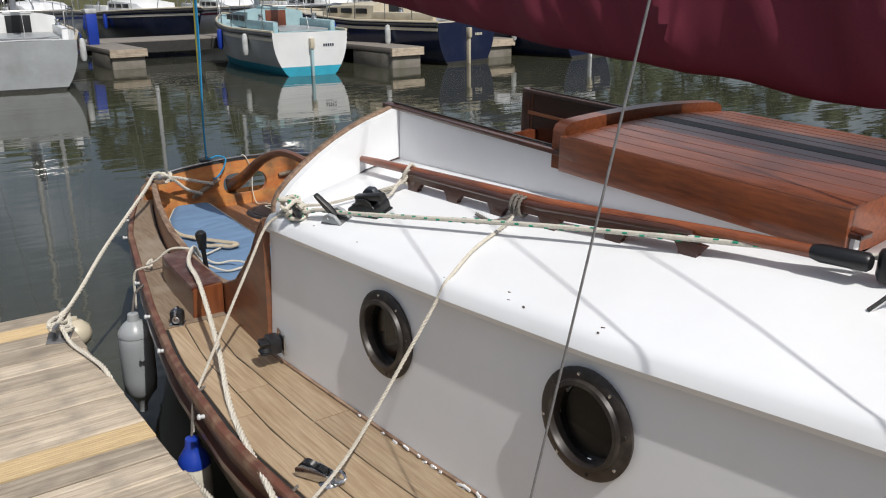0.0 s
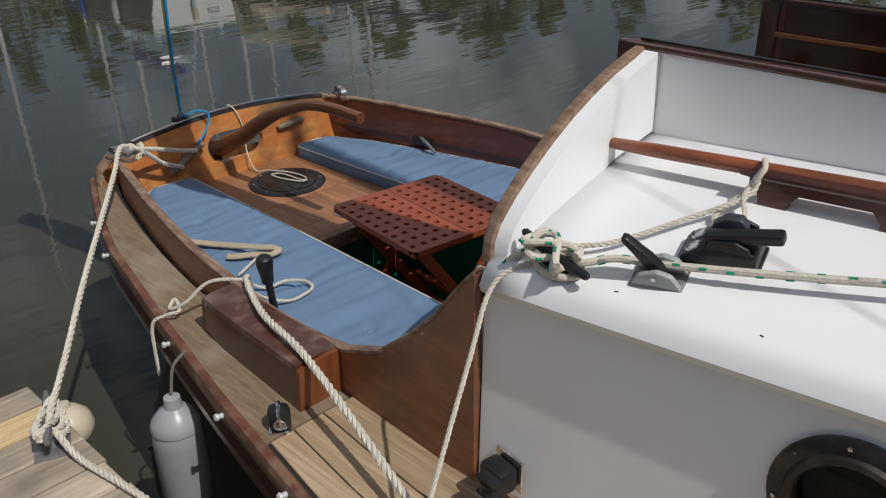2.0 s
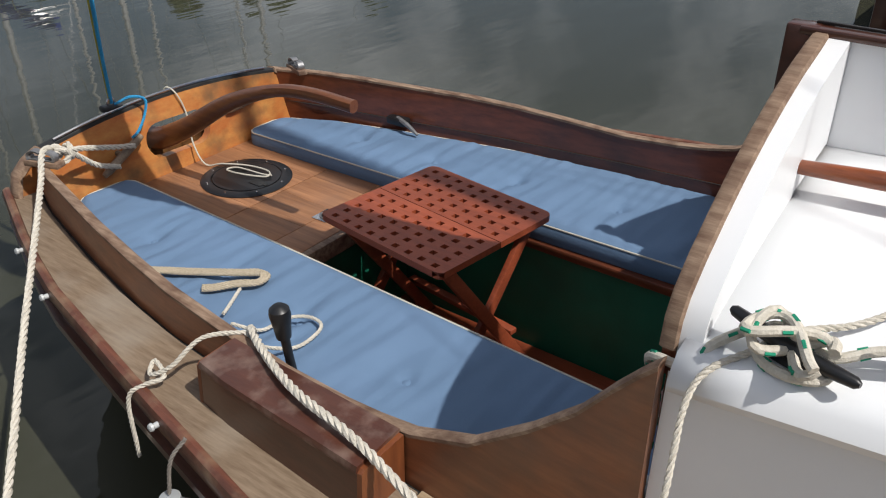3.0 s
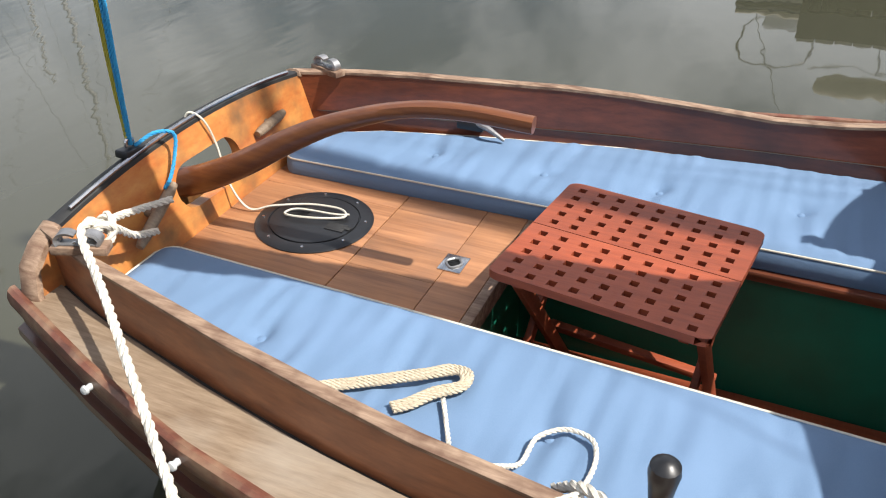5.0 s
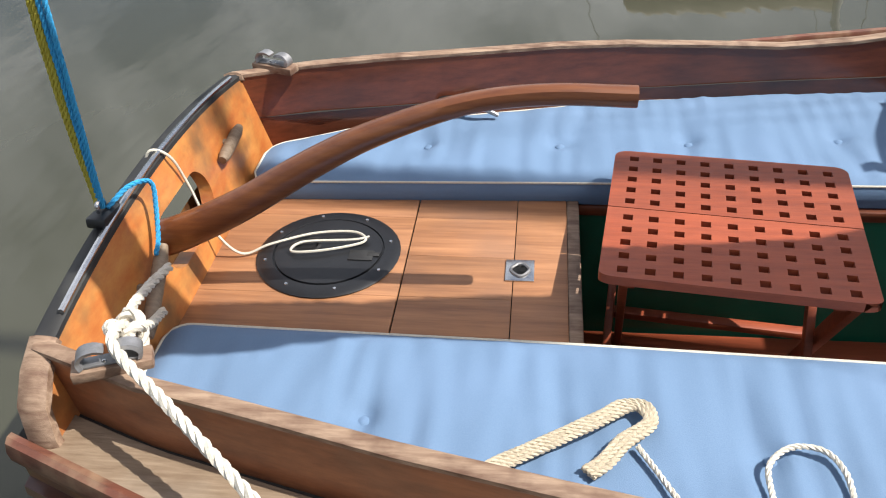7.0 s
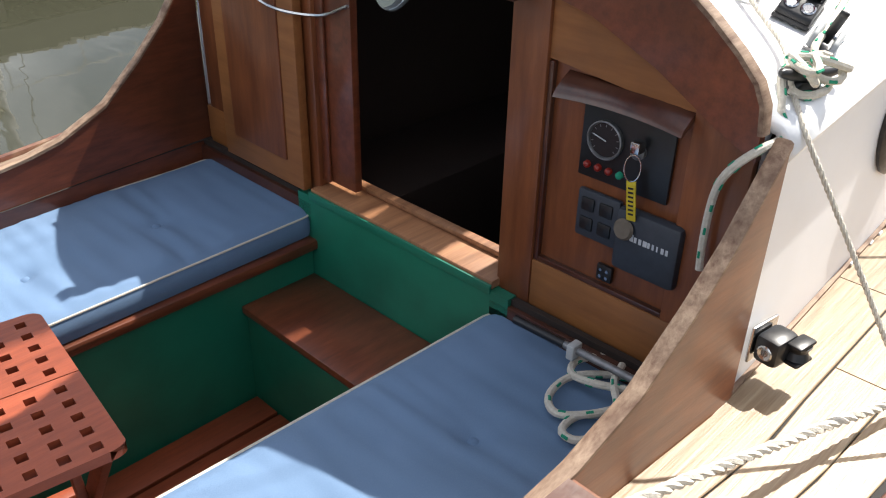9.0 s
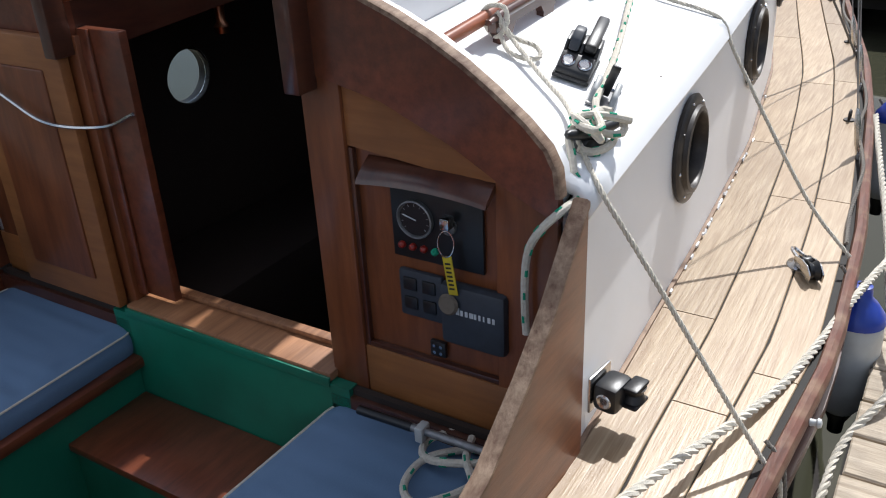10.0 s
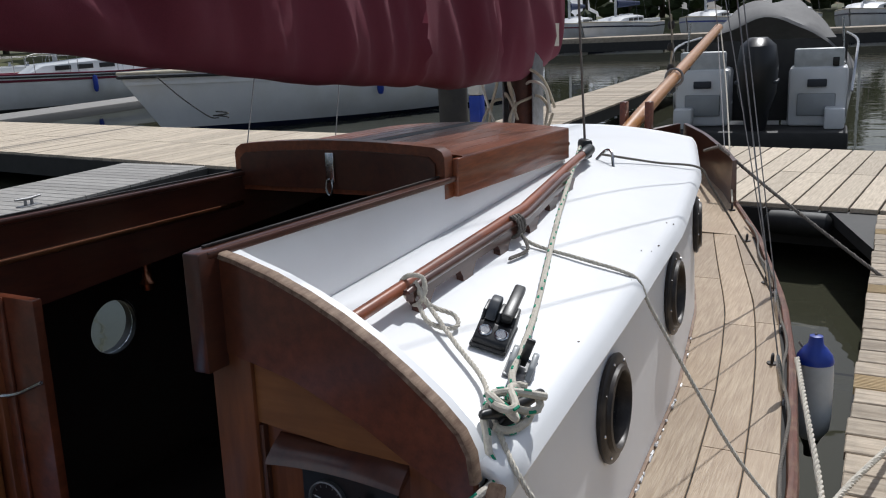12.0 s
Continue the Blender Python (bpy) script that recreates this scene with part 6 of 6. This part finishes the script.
# next finger to port, grey boards
f2 = thing("finger_pontoon", "grey plank finger pontoon further along the walkway", "pontoon", (-6.3, 3, DZ), kind="structure")
part("edge_frame", box(B(), -5.75, -5.68, -.85, 6.5, DZ - .24, DZ - .03), FRAME_D, f2)
part("edge_frame", box(B(), -7.05, -6.98, -.85, 6.6, DZ - .24, DZ - .03), FRAME_D, f2)
part("end_frame", box(B(), -7.05, -5.68, -.90, -.84, DZ - .24, DZ - .03), FRAME_D, f2)
part("float", box(B(), -6.9, -5.85, -.7, 1.2, -.8, DZ - .24, .03), CONCRETE, f2)
g2 = plank_mesh("grey_plank", 1.36, .135, .034, PLANK_GREY)
for i in range(51):
    lay(g2, f2, -6.365, -.82 + .144 * i, DZ, rr_.uniform(-.2, .2))
pontoon_cleat(-5.85, 4.2, 0, "grey pontoon cleat on the far finger")
# skewed finger beyond the walkway
f3 = thing("finger_pontoon", "plank finger pontoon beyond the walkway", "pontoon", (-3.2, 14, DZ), kind="structure")
part("edge_frame", box(B(), -3.85, -2.75, 8.9, 21, DZ - .22, DZ - .036), FRAME_D, f3)
g3 = plank_mesh("far_plank", 1.14, .17, .034, PLANK)
for i in range(66):
    lay(g3, f3, -3.3, 9.0 + .18 * i, DZ)
f4 = thing("finger_pontoon", "plank finger pontoon beside the far white boats", "pontoon", (-15.5, 13, DZ), kind="structure")
part("deck_boards", box(B(), -16.4, -15.0, 10.3, 19, DZ - .2, DZ, .01), PLANK_GREY, f4)

yl = thing("mooring_rope", "dark thin mooring rope from the big white yacht to the walkway", "rope", (-9.4, 10.7, DZ))
part("rope", laid(B(), [(-10.0, 10.05, .67), (-9.75, 10.32, .28), (-9.45, 10.62, -.08), (-9.30, 10.72, DZ + .03)], .012), FRAME_D, yl)
part("turns", laid(B(), [(-9.25 + .16 * math.cos(a), 10.72 + .08 * math.sin(a), DZ + .03 + .012 * a) for a in steps(0, 9, 14)], .014), FRAME_D, yl)
# pile and bollard by the mast line
pl = thing("mooring_pile", "dark round steel mooring pile beside the walkway", "pile", (-3.95, 9.5, -.6))
part("tube", tube(B(), [(-3.95, 9.5, -1.2), (-3.95, 9.5, 4.5)], .20, 20), FRAME_D, pl)
sp = thing("service_post", "blue and white service post on the walkway", "post", (-3.35, 9.0, DZ))
part("post", box(B(), -3.43, -3.27, 8.92, 9.08, DZ, DZ + .55, .02), FENDERB, sp)
part("cap", box(B(), -3.44, -3.26, 8.91, 9.09, DZ + .55, DZ + .85, .03), FENDERW, sp)
hz = thing("hose_coil", "loose coil of pale hose on the walkway", "hose", (-2.6, 8.6, DZ))
part("hose", tube(B(), curve_pts([(-2.7 + (.22 + .02 * math.sin(k)) * math.cos(k * .9), 8.6 + .16 * math.sin(k * .9), DZ + .02 + .03 * (k % 5)) for k in range(24)], 5), .018, 6), CREAM, hz)

# ---- other boats ----


def hull_lines(L, Bm, fb, stern, tuck=0.0):
    def row(f):
        w = Bm / 2 * min(1.0, stern + (1 - stern) * min(1, f / .4)) * (1 - max(0, (f - .45) / .55) ** 2.0)
        w = max(w, .02)
        sh = fb * (1 + .35 * max(0, f - .4))
        out = []
        for k in range(9):
            g = k / 8
            z = sh - (sh + .25) * g
            u = tuck * (1 - f) ** 1.5
            xx = w * ((1 - .55 * g ** 2.6) * (1 - u) + math.sqrt(max(0.004, 1 - (1.0 * g) ** 2.2)) * u)
            yy = f * L + (0.12 * L * f ** 6) * (1 - g)
            out.append((xx, yy, z))
        return out
    return row


def yacht(x, y, rz, L=7.0, Bm=2.3, fb=.75, hull=WHITE_HULL, boot=NAVY, trunk=WHITE_HULL, mast_h=9.0, stern=.72, label="white sailing yacht moored at the pontoon", cover=NAVYCLOTH, stripe=NAVY, trim=None, door=None, outboard=False, detail=True, transom_mat=None, tuck=0.0, split=6, band=.035):
    """A moored yacht: hull with boot top and stripe, transom, deck, cabin trunk with windows, cockpit, rails, mast and boom."""
    t = thing("moored_yacht", label, "sailing boat", (x, y, WL), "moored boats")
    m = Matrix.Translation((x, y, WL)) @ Matrix.Rotation(radians(rz), 4, "Z")
    row = hull_lines(L, Bm, fb, stern, tuck)

    def mk(name, bm, material, parent=t, lab=""):
        bmesh.ops.transform(bm, matrix=m, verts=bm.verts)
        return part(name, bm, material, parent, lab)
    fs = steps(0, 1, 18)
    bm = B()
    bt = B()
    st = B()
    for s in (1, -1):
        R = [[(s * a, b, c) for a, b, c in row(f)] for f in fs]
        loft(bm, [r[:split + 1] for r in R])
        loft(bt, [r[split:] for r in R])
        loft(st, [[(s * (abs(r[1][0]) + .012), r[1][1], r[1][2] + band), (s * (abs(r[1][0]) + .014), r[1][1], r[1][2] - band)] for r in R])
    r0 = row(0)
    tr = B()
    for k in range(8):
        tgt = tr if k < split else bt
        a, b = r0[k], r0[k + 1]
        vs = [tgt.verts.new(v) for v in ((a[0], a[1], a[2]), (-a[0], a[1], a[2]), (-b[0], b[1], b[2]), (b[0], b[1], b[2]))]
        tgt.faces.new(vs)
    mk("hull_shell", bm, hull)
    stern_face = mk("transom", tr, transom_mat or hull)
    if transom_mat or hull is NAVY:
        mk("rudder_plate", box(B(), -.03, .03, -.10, .02, -.2, fb * .72, .012), trunk, stern_face)
        mk("rudder_head", box(B(), -.05, .05, -.13, .0, fb * .62, fb * .86, .015), CREAM, stern_face)
        for q in range(5):
            mk("letter_bar", box(B(), .30 + .055 * q, .335 + .055 * q, -.012, .004, fb * .66, fb * .72), NAVY if transom_mat else PIPING, stern_face)
    if detail:
        for q, f in ((1, .22), (-1, .22), (1, .5), (-1, .5)):
            a = row(f)[0]
            mk("hung_fender", lathe(B(), [(.001, -.30), (.05, -.28), (.075, -.20), (.075, .12), (.05, .20), (.001, .22)], 12, Matrix.Translation((q * (a[0] + .075), a[1], a[2] - .28))), FENDERW if f < .4 else FENDERB, t)
        for q in (1, -1):
            mk("winch", lathe(B(), [(.001, 0), (.07, 0), (.055, .05), (.05, .10), (.065, .13), (.001, .14)], 14, Matrix.Translation((q * Bm * .30, L * .22, fb * 1.03 + .2))), STEEL, t)
            mk("lifeline", tube(B(), [(q * row(f)[0][0] * .95, f * L, row(f)[0][2] + .54) for f in (.14, .25, .4, .55, .7, .86)], .007, 4), STEEL, t)
            mk("gunwale_rub", tube(B(), [(q * (row(f)[0][0] + .015), row(f)[0][1], row(f)[0][2] - .06) for f in fs], .028, 6), FRAME_D, t)
    mk("boot_top", bt, boot)
    mk("stripe", st, stripe)
    bm = B()
    loft(bm, [[(k * row(f)[0][0], row(f)[0][1], row(f)[0][2] - .02 + .03 * (1 - k * k)) for k in (-1, -.5, 0, .5, 1)] for f in fs])
    mk("deck", bm, trunk)
    bm = B()
    for s in (1, -1):
        tube(bm, [(s * (row(f)[0][0] - .01), row(f)[0][1], row(f)[0][2] + .02) for f in fs], .03, 6)
    mk("toe_rail", bm, trim or CREAM)
    # cabin trunk
    y0, y1, cw = L * .36, L * .72, Bm * .33
    h0 = fb * 1.03
    bm = B()
    sec = []
    for yy, hh, ww in ((y0, .42, cw), (y0 + .3 * L * .36, .42, cw), (y1 - .5, .34, cw * .85), (y1, .04, cw * .6)):
        sec.append([(-ww, yy, h0), (-ww * .95, yy, h0 + hh * .85), (-ww * .6, yy, h0 + hh), (0, yy, h0 + hh * 1.08), (ww * .6, yy, h0 + hh), (ww * .95, yy, h0 + hh * .85), (ww, yy, h0)])
    loft(bm, sec, caps=True)
    ct = mk("cabin_trunk", bm, trunk)
    for s in (1, -1):
        for k in range(3):
            a = y0 + .25 + k * L * .085
            mk("window", box(B(), *sorted((s * cw * .965, s * (cw * .99 + .02))), a, a + L * .06, h0 + .14, h0 + .28, .01), BLACK, ct)
    # companion and hatch
    mk("companionway", box(B(), -.26, .26, y0 - .03, y0 + .02, h0 - .25, h0 + .40, .01), door or BLACK, ct)
    mk("hatch", box(B(), -.3, .3, y0 - .02, y0 + .6, h0 + .43, h0 + .50, .02), trunk, ct)
    # cockpit coamings
    for s in (1, -1):
        mk("cockpit_coaming", box(B(), *sorted((s * cw * .85, s * cw * 1.02)), L * .05, y0, h0 - .05, h0 + .20, .03), trunk)
    mk("cockpit_well", box(B(), -cw * .8, cw * .8, L * .06, y0, h0 - .02, h0 + .02), GREYHULL)
    # rails
    if detail:
        bm = B()
        w0, wz = row(0)[0][0] * .9, fb
        tube(bm, curve_pts([(-w0, L * .14, wz), (-w0, L * .13, wz + .55), (-w0, .1, wz + .58), (w0, .1, wz + .58), (w0, L * .13, wz + .55), (w0, L * .14, wz)], 3), .014, 6)
        mk("pushpit", bm, STEEL)
        bm = B()
        tube(bm, curve_pts([(-row(.85)[0][0], L * .86, fb * 1.1), (-row(.88)[0][0], L * .9, fb * 1.15 + .55), (0, L * 1.1, fb * 1.2 + .58), (row(.88)[0][0], L * .9, fb * 1.15 + .55), (row(.85)[0][0], L * .86, fb * 1.1)], 3), .014, 6)
        mk("pulpit", bm, STEEL)
        for f in (.25, .4, .55, .7):
            for s in (1, -1):
                mk("stanchion", tube(B(), [(s * row(f)[0][0] * .95, f * L, row(f)[0][2]), (s * row(f)[0][0] * .95, f * L, row(f)[0][2] + .55)], .011, 5), STEEL)
    if outboard:
        mk("outboard", box(B(), -.16, .10, -.42, -.08, .35, .95, .06), GREYPLASTIC)
    if mast_h:
        my = L * .58
        mk("mast", tube(B(), [(0, my, h0), (0, my, h0 + mast_h)], [.075, .055], 10), ALLOY)
        bo_ = B()
        rows = [[(q * math.cos(a), yy, h0 + 1.05 + q * 1.5 * math.sin(a)) for a in [2 * math.pi * k / 8 for k in range(8)]] for yy, q in ((my - .1, .14), (my - 1.2, .12), (my - L * .42, .07))]
        loft(bo_, rows, closed=True, caps=True)
        mk("boom_cover", bo_, cover)
        for s in (1, -1):
            mk("shroud", tube(B(), [(s * Bm * .45, my, h0), (0, my, h0 + mast_h * .95)], .006, 4), GALV)
        mk("forestay", tube(B(), [(0, L * 1.08, fb * 1.3), (0, my, h0 + mast_h)], .006, 4), GALV)
        mk("backstay", tube(B(), [(0, .05, fb), (0, my, h0 + mast_h)], .006, 4), GALV)
    return t


# astern, across the fairway
yacht(-7.1, -15.2, 173, 6.8, 2.25, .98, GREYHULL, TURQ, PALEBLUE, 9, .80, "pale blue-grey yacht with a turquoise waterline, moored stern-on", FENDERB, PIPING, CREAM, VARNISH, transom_mat=WHITE_HULL, tuck=.9, split=5)
yacht(-1.3, -16.2, 172, 7.5, 2.5, 1.0, GREYHULL, FRAME_D, WHITE_HULL, 10, .75, "grey-hulled yacht with a dark red band, moored stern-on", NAVYCLOTH, MAROON, tuck=.4, band=.11)
yacht(-11.6, -15.2, 190, 7.5, 2.6, 1.05, NAVY, FRAME_D, CREAM, 9, .82, "navy-hulled cream motor-sailer moored stern-on", CREAM, CREAM, CREAM)
yacht(-15.3, -14.5, 187, 7.5, 2.6, 1.0, NAVY, FRAME_D, WHITE_HULL, 10, .8, "dark blue yacht with white fenders moored stern-on", NAVYCLOTH, PIPING)
p5 = thing("far_pontoon", "grey walkway pontoon across the fairway", "pontoon", (-8, -23.5, DZ), kind="structure")
part("deck_boards", box(B(), -40, 14, -24.6, -22.6, DZ - .12, DZ + .05, .01), PLANK_FAR, p5)
part("edge_frame", box(B(), -40, 14, -22.6, -22.55, DZ - .28, DZ + .02), FRAME_D, p5)
for fx, fy in ((-9.75, -15.2), (-4.3, -19.8), (-13.4, -16)):
    f = thing("far_finger", "grey finger pontoon on a concrete float across the fairway", "pontoon", (fx, fy - 3, DZ), "far fingers", "structure")
    part("deck_boards", box(B(), fx - .45, fx + .45, -22.5, fy, DZ - .1, DZ + .03, .01), PLANK_FAR, f)
    part("float", box(B(), fx - .42, fx + .42, fy - 2.0, fy - .05, -.8, DZ - .1, .03), CONCRETE, f)
    part("edge_frame", box(B(), fx - .47, fx + .47, fy - .06, fy + .03, DZ - .17, DZ + .02), PLANK, f)
for bx, by in ((-4.1, -22.3), (-8.9, -22.2), (-13.0, -22.2)):
    b_ = thing("service_post", "blue service post on the far pontoon", "post", (bx, by, DZ), "service posts")
    part("post", box(B(), bx - .14, bx + .14, by - .12, by + .12, DZ, DZ + .85, .02), FENDERB, b_)
    part("cap", box(B(), bx - .15, bx + .15, by - .13, by + .13, DZ + .85, DZ + .98, .03), FENDERW, b_)
back = ((-1.0, 4, WHITE_HULL, NAVY), (-4.6, -4, WHITE_HULL, FENDERB), (-7.6, 3, NAVY, PIPING), (-11.2, -3, WHITE_HULL, MAROON), (-14.6, 5, CREAM, NAVY), (-18.2, 0, WHITE_HULL, FENDERB), (-22.0, 2, WHITE_HULL, NAVY), (2.6, -4, WHITE_HULL, FENDERB))
for k, (bx, rz, hm, st_) in enumerate(back):
    yacht(bx, -33.2 - (k % 3) * .5, rz, 7.6 + .5 * (k % 3), 2.6, 1.1, hm, NAVY if k % 2 else FRAME_D, WHITE_HULL, 9 + k % 3, .7, "white yacht moored bow-on behind the far pontoon" if hm is WHITE_HULL else "moored yacht, bow-on behind the far pontoon", (FENDERB, NAVYCLOTH, CREAM)[k % 3], st_)

# ahead, beyond the walkway
yacht(-7.4, 19.0, 148, 8.2, 2.7, 1.05, WHITE_HULL, NAVY, WHITE_HULL, 11, .75, "large white yacht moored with its bow over the walkway", FENDERB, WHITE_HULL)
yacht(-20.5, 22.0, 160, 8, 2.7, .95, WHITE_HULL, FRAME_D, WHITE_HULL, 10, .75, "white yacht with a dark red rail beyond the walkway", NAVYCLOTH, MAROON, MAROON)
yacht(-27, 22.0, 165, 8, 2.7, .95, WHITE_HULL, FRAME_D, WHITE_HULL, 10, .75, "white yacht with a blue stripe beyond the walkway", NAVYCLOTH, FENDERB)
yacht(-8.9, -1.6, 0, 6.0, 2.3, .9, NAVY, FRAME_D, WHITE_HULL, 9, .75, "dark blue yacht lying at the next finger", CREAM, PIPING)
p6 = thing("far_pontoon", "long pontoon far beyond the walkway", "pontoon", (-10, 40, DZ), kind="structure")
part("deck_boards", box(B(), -45, 25, 40, 42, DZ - .15, DZ + .25, .01), PLANK, p6)
part("edge_frame", box(B(), -45, 25, 39.9, 40, DZ - .4, DZ + .02), FRAME_D, p6)
for k in range(15):
    yacht(-36 + 4.0 * k, 50.5 + (k % 2) * 1.5, 180 + (k % 3 - 1) * 5, 8.5, 2.8, 1.2, WHITE_HULL, NAVY, WHITE_HULL, 11, .75, "white yacht moored at the distant pontoon", NAVYCLOTH, (NAVY, FENDERB, MAROON)[k % 3], detail=False)

# motorboat ahead with outboard and cover
mb = thing("motor_boat", "white motorboat with a black outboard and a grey canvas cover", "motorboat", (-.25, 11.6, WL))
MM = Matrix.Translation((-.27, 11.55, WL)) @ Matrix.Rotation(radians(4), 4, "Z")


def mbp(name, bm, material, label="", parent=mb):
    bmesh.ops.transform(bm, matrix=MM, verts=bm.verts)
    return part(name, bm, material, parent, label)


row = hull_lines(6.2, 2.5, .78, .92)
bm = B()
for s in (1, -1):
    loft(bm, [[(s * a, b, c) for a, b, c in row(f)] for f in steps(0, 1, 14)])
mbp("hull", bm, WHITE_HULL)
mbp("swim_deck", box(B(), -1.15, 1.15, -.55, .25, .02, .30, .04), FRAME_D)
for s in (1, -1):
    qm = mbp("quarter_module", box(B(), *sorted((s * .38, s * 1.12)), -.02, .55, .30, 1.10, .06), WHITE_HULL, "white moulded quarter with a locker")
    mbp("locker_lid", box(B(), *sorted((s * .50, s * .98)), -.045, -.015, .45, .75, .02), GREYHULL, parent=qm)
    mbp("seat_back", box(B(), *sorted((s * .44, s * 1.06)), .04, .16, 1.08, 1.34, .03), FENDERW, "pale padded seat back", parent=qm)
    mbp("vent_grille", box(B(), *sorted((s * .62, s * .86)), -.052, -.044, .84, .94, .01), GREYPLASTIC, parent=qm)
    mbp("grab_rail", tube(B(), curve_pts([(s * 1.16, -.3, .8), (s * 1.2, .1, 1.25), (s * 1.22, 1.0, 1.4), (s * 1.1, 2.5, 1.45)], 4), .018, 6), STEEL)
    mbp("step_pad", box(B(), *sorted((s * .85, s * 1.10)), -.30, -.03, .30, .58, .03), WHITE_HULL)
    mbp("cleat", box(B(), *sorted((s * 1.02, s * 1.08)), .18, .34, 1.10, 1.15, .015), STEEL)
    mbp("cover_pole", tube(B(), [(s * 1.08, .62, .9), (s * 1.02, .66, 1.72)], .016, 8), STEEL)
    mbp("stern_light", box(B(), *sorted((s * .92, s * 1.0)), .02, .08, 1.10, 1.22, .01), BLACK)
ob_ = mbp("outboard", loft(B(), [[(w * math.cos(a), -.30 + d * math.sin(a), z) for a in [2 * math.pi * k / 14 for k in range(14)]] for w, d, z in ((.10, .12, -.2), (.13, .18, .25), (.17, .25, .55), (.25, .36, .80), (.27, .40, 1.15), (.23, .34, 1.42), (.12, .2, 1.52))], closed=True, caps=True), BLACK, "black outboard engine")
mbp("outboard_band", box(B(), -.272, .272, -.5, -.1, .93, .97, .01), GREYPLASTIC, parent=ob_)
bm = B()
rows = []
for yy, w, h in ((.62, 1.13, 1.72), (.66, 1.16, 1.76), (1.1, 1.20, 1.86), (1.6, 1.22, 1.98), (2.1, 1.20, 1.94), (2.6, 1.15, 2.0), (3.2, 1.08, 1.86), (3.8, 1.0, 1.7), (5.2, .55, 1.3), (6.1, .15, 1.1)):
    r = []
    for k in range(25):
        q = -1 + 2 * k / 24
        sag = .05 * math.sin(q * 9 + yy * 2) * (1 - q * q)
        r.append((w * q, yy + .04 * noise.noise(Vector((q * 3, yy, 4))), 1.02 + (h - 1.02) * (1 - abs(q) ** 2.2) + .07 * noise.noise(Vector((q * 4, yy * 2, 1))) + sag))
    rows.append(r)
loft(bm, rows)
mbp("canvas_cover", bm, GREYCOVER, "grey canvas cover draped over the boat")
# flat dark sheet stands in for the shaded interior below the cover
bm = B()
loft(bm, [[(x, .68, z) for x in steps(-1.1, 1.1, 6)] for z in (.3, 1.45)])
mbp("inner_panel", bm, FRAME_D)

# black tubular fender lashed under the edge of the walkway
bf = thing("walkway_fender", "black tubular fender along the edge of the walkway", "fender", (.9, 5.78, -.25))
part("tube", lathe(B(), [(.001, -.24), (.05, -.235), (.088, -.20), (.092, -.15), (.092, .15), (.088, .20), (.05, .235), (.001, .24)], 20, Matrix.Translation((.86, 5.72, -.27)) @ Matrix.Rotation(radians(84), 4, "Z") @ Matrix.Rotation(radians(90), 4, "X") @ Matrix.Rotation(radians(90), 4, "Z")), RUBBER, bf)


# ---- wooded shore round the basin ----
def far_woods(count, seed):
    """A belt of trees: tapered trunks, and crowns of many uneven clumps."""
    r = random.Random(seed)
    ico = bmesh.new()
    bmesh.ops.create_icosphere(ico, subdivisions=1, radius=1)
    base = [v.co.copy() for v in ico.verts]
    tris = [[v.index for v in f.verts] for f in ico.faces]
    ico.free()
    lv, lf, tv, tf = [], [], [], []
    for i in range(count):
        a = 2 * math.pi * (i + r.uniform(-.3, .3)) / count
        d = r.uniform(84, 100)
        cx, cy, h = d * math.cos(a), d * math.sin(a), r.uniform(11, 18)
        o = len(tv)
        for z, q in ((WL, .34), (WL + h * .35, .24), (WL + h * .8, .06)):
            tv += [(cx + q * math.cos(k * 1.0472), cy + q * math.sin(k * 1.0472), z) for k in range(6)]
        for lev in range(2):
            tf += [(o + lev * 6 + k, o + lev * 6 + (k + 1) % 6, o + lev * 6 + 6 + (k + 1) % 6, o + lev * 6 + 6 + k) for k in range(6)]
        wide = r.uniform(3.0, 4.8)
        for k in range(64):
            u = r.random()
            zz = WL + 1.0 + (h - 1.0) * u
            rad = wide * math.sin(math.pi * min(1, .16 + .84 * u)) ** .7 * math.sqrt(r.random())
            b = r.uniform(0, 6.283)
            c = Vector((cx + rad * math.cos(b), cy + rad * math.sin(b), zz))
            sc = r.uniform(.45, 1.25)
            o = len(lv)
            lv += [tuple(c + Vector((v.x * sc * r.uniform(.7, 1.3), v.y * sc * r.uniform(.7, 1.3), v.z * sc * r.uniform(.5, .9)))) for v in base]
            lf += [[o + q for q in t] for t in tris]
    wood = thing("far_woods", "dense green trees along the far shore", "trees", (0, -90, WL), kind="stuff")
    for name, vs, fs, mt in (("crown", lv, lf, FOLIAGE), ("trunk", tv, tf, BARK)):
        me = bpy.data.meshes.new(name)
        me.from_pydata(vs, [], fs)
        me.materials.append(mt)
        ob = new(name, me)
        ob.parent = wood
        ob.matrix_parent_inverse = place_of(wood).inverted()


far_woods(150, 8)
bm = B()
loft(bm, [[((88 + q) * math.cos(a), (88 + q) * math.sin(a), WL + z) for q, z in ((-9, -.6), (-7, .3), (0, .9), (40, 1.2))] for a in steps(0, 2 * math.pi, 72)])
tagged(part("ground", bm, mat("grassy_bank", (0.09, 0.10, 0.035), 0.95, col2=(0.06, 0.055, 0.03), scale=0.8, bump=0.3)), "grassy bank round the basin", "bank", kind="structure")
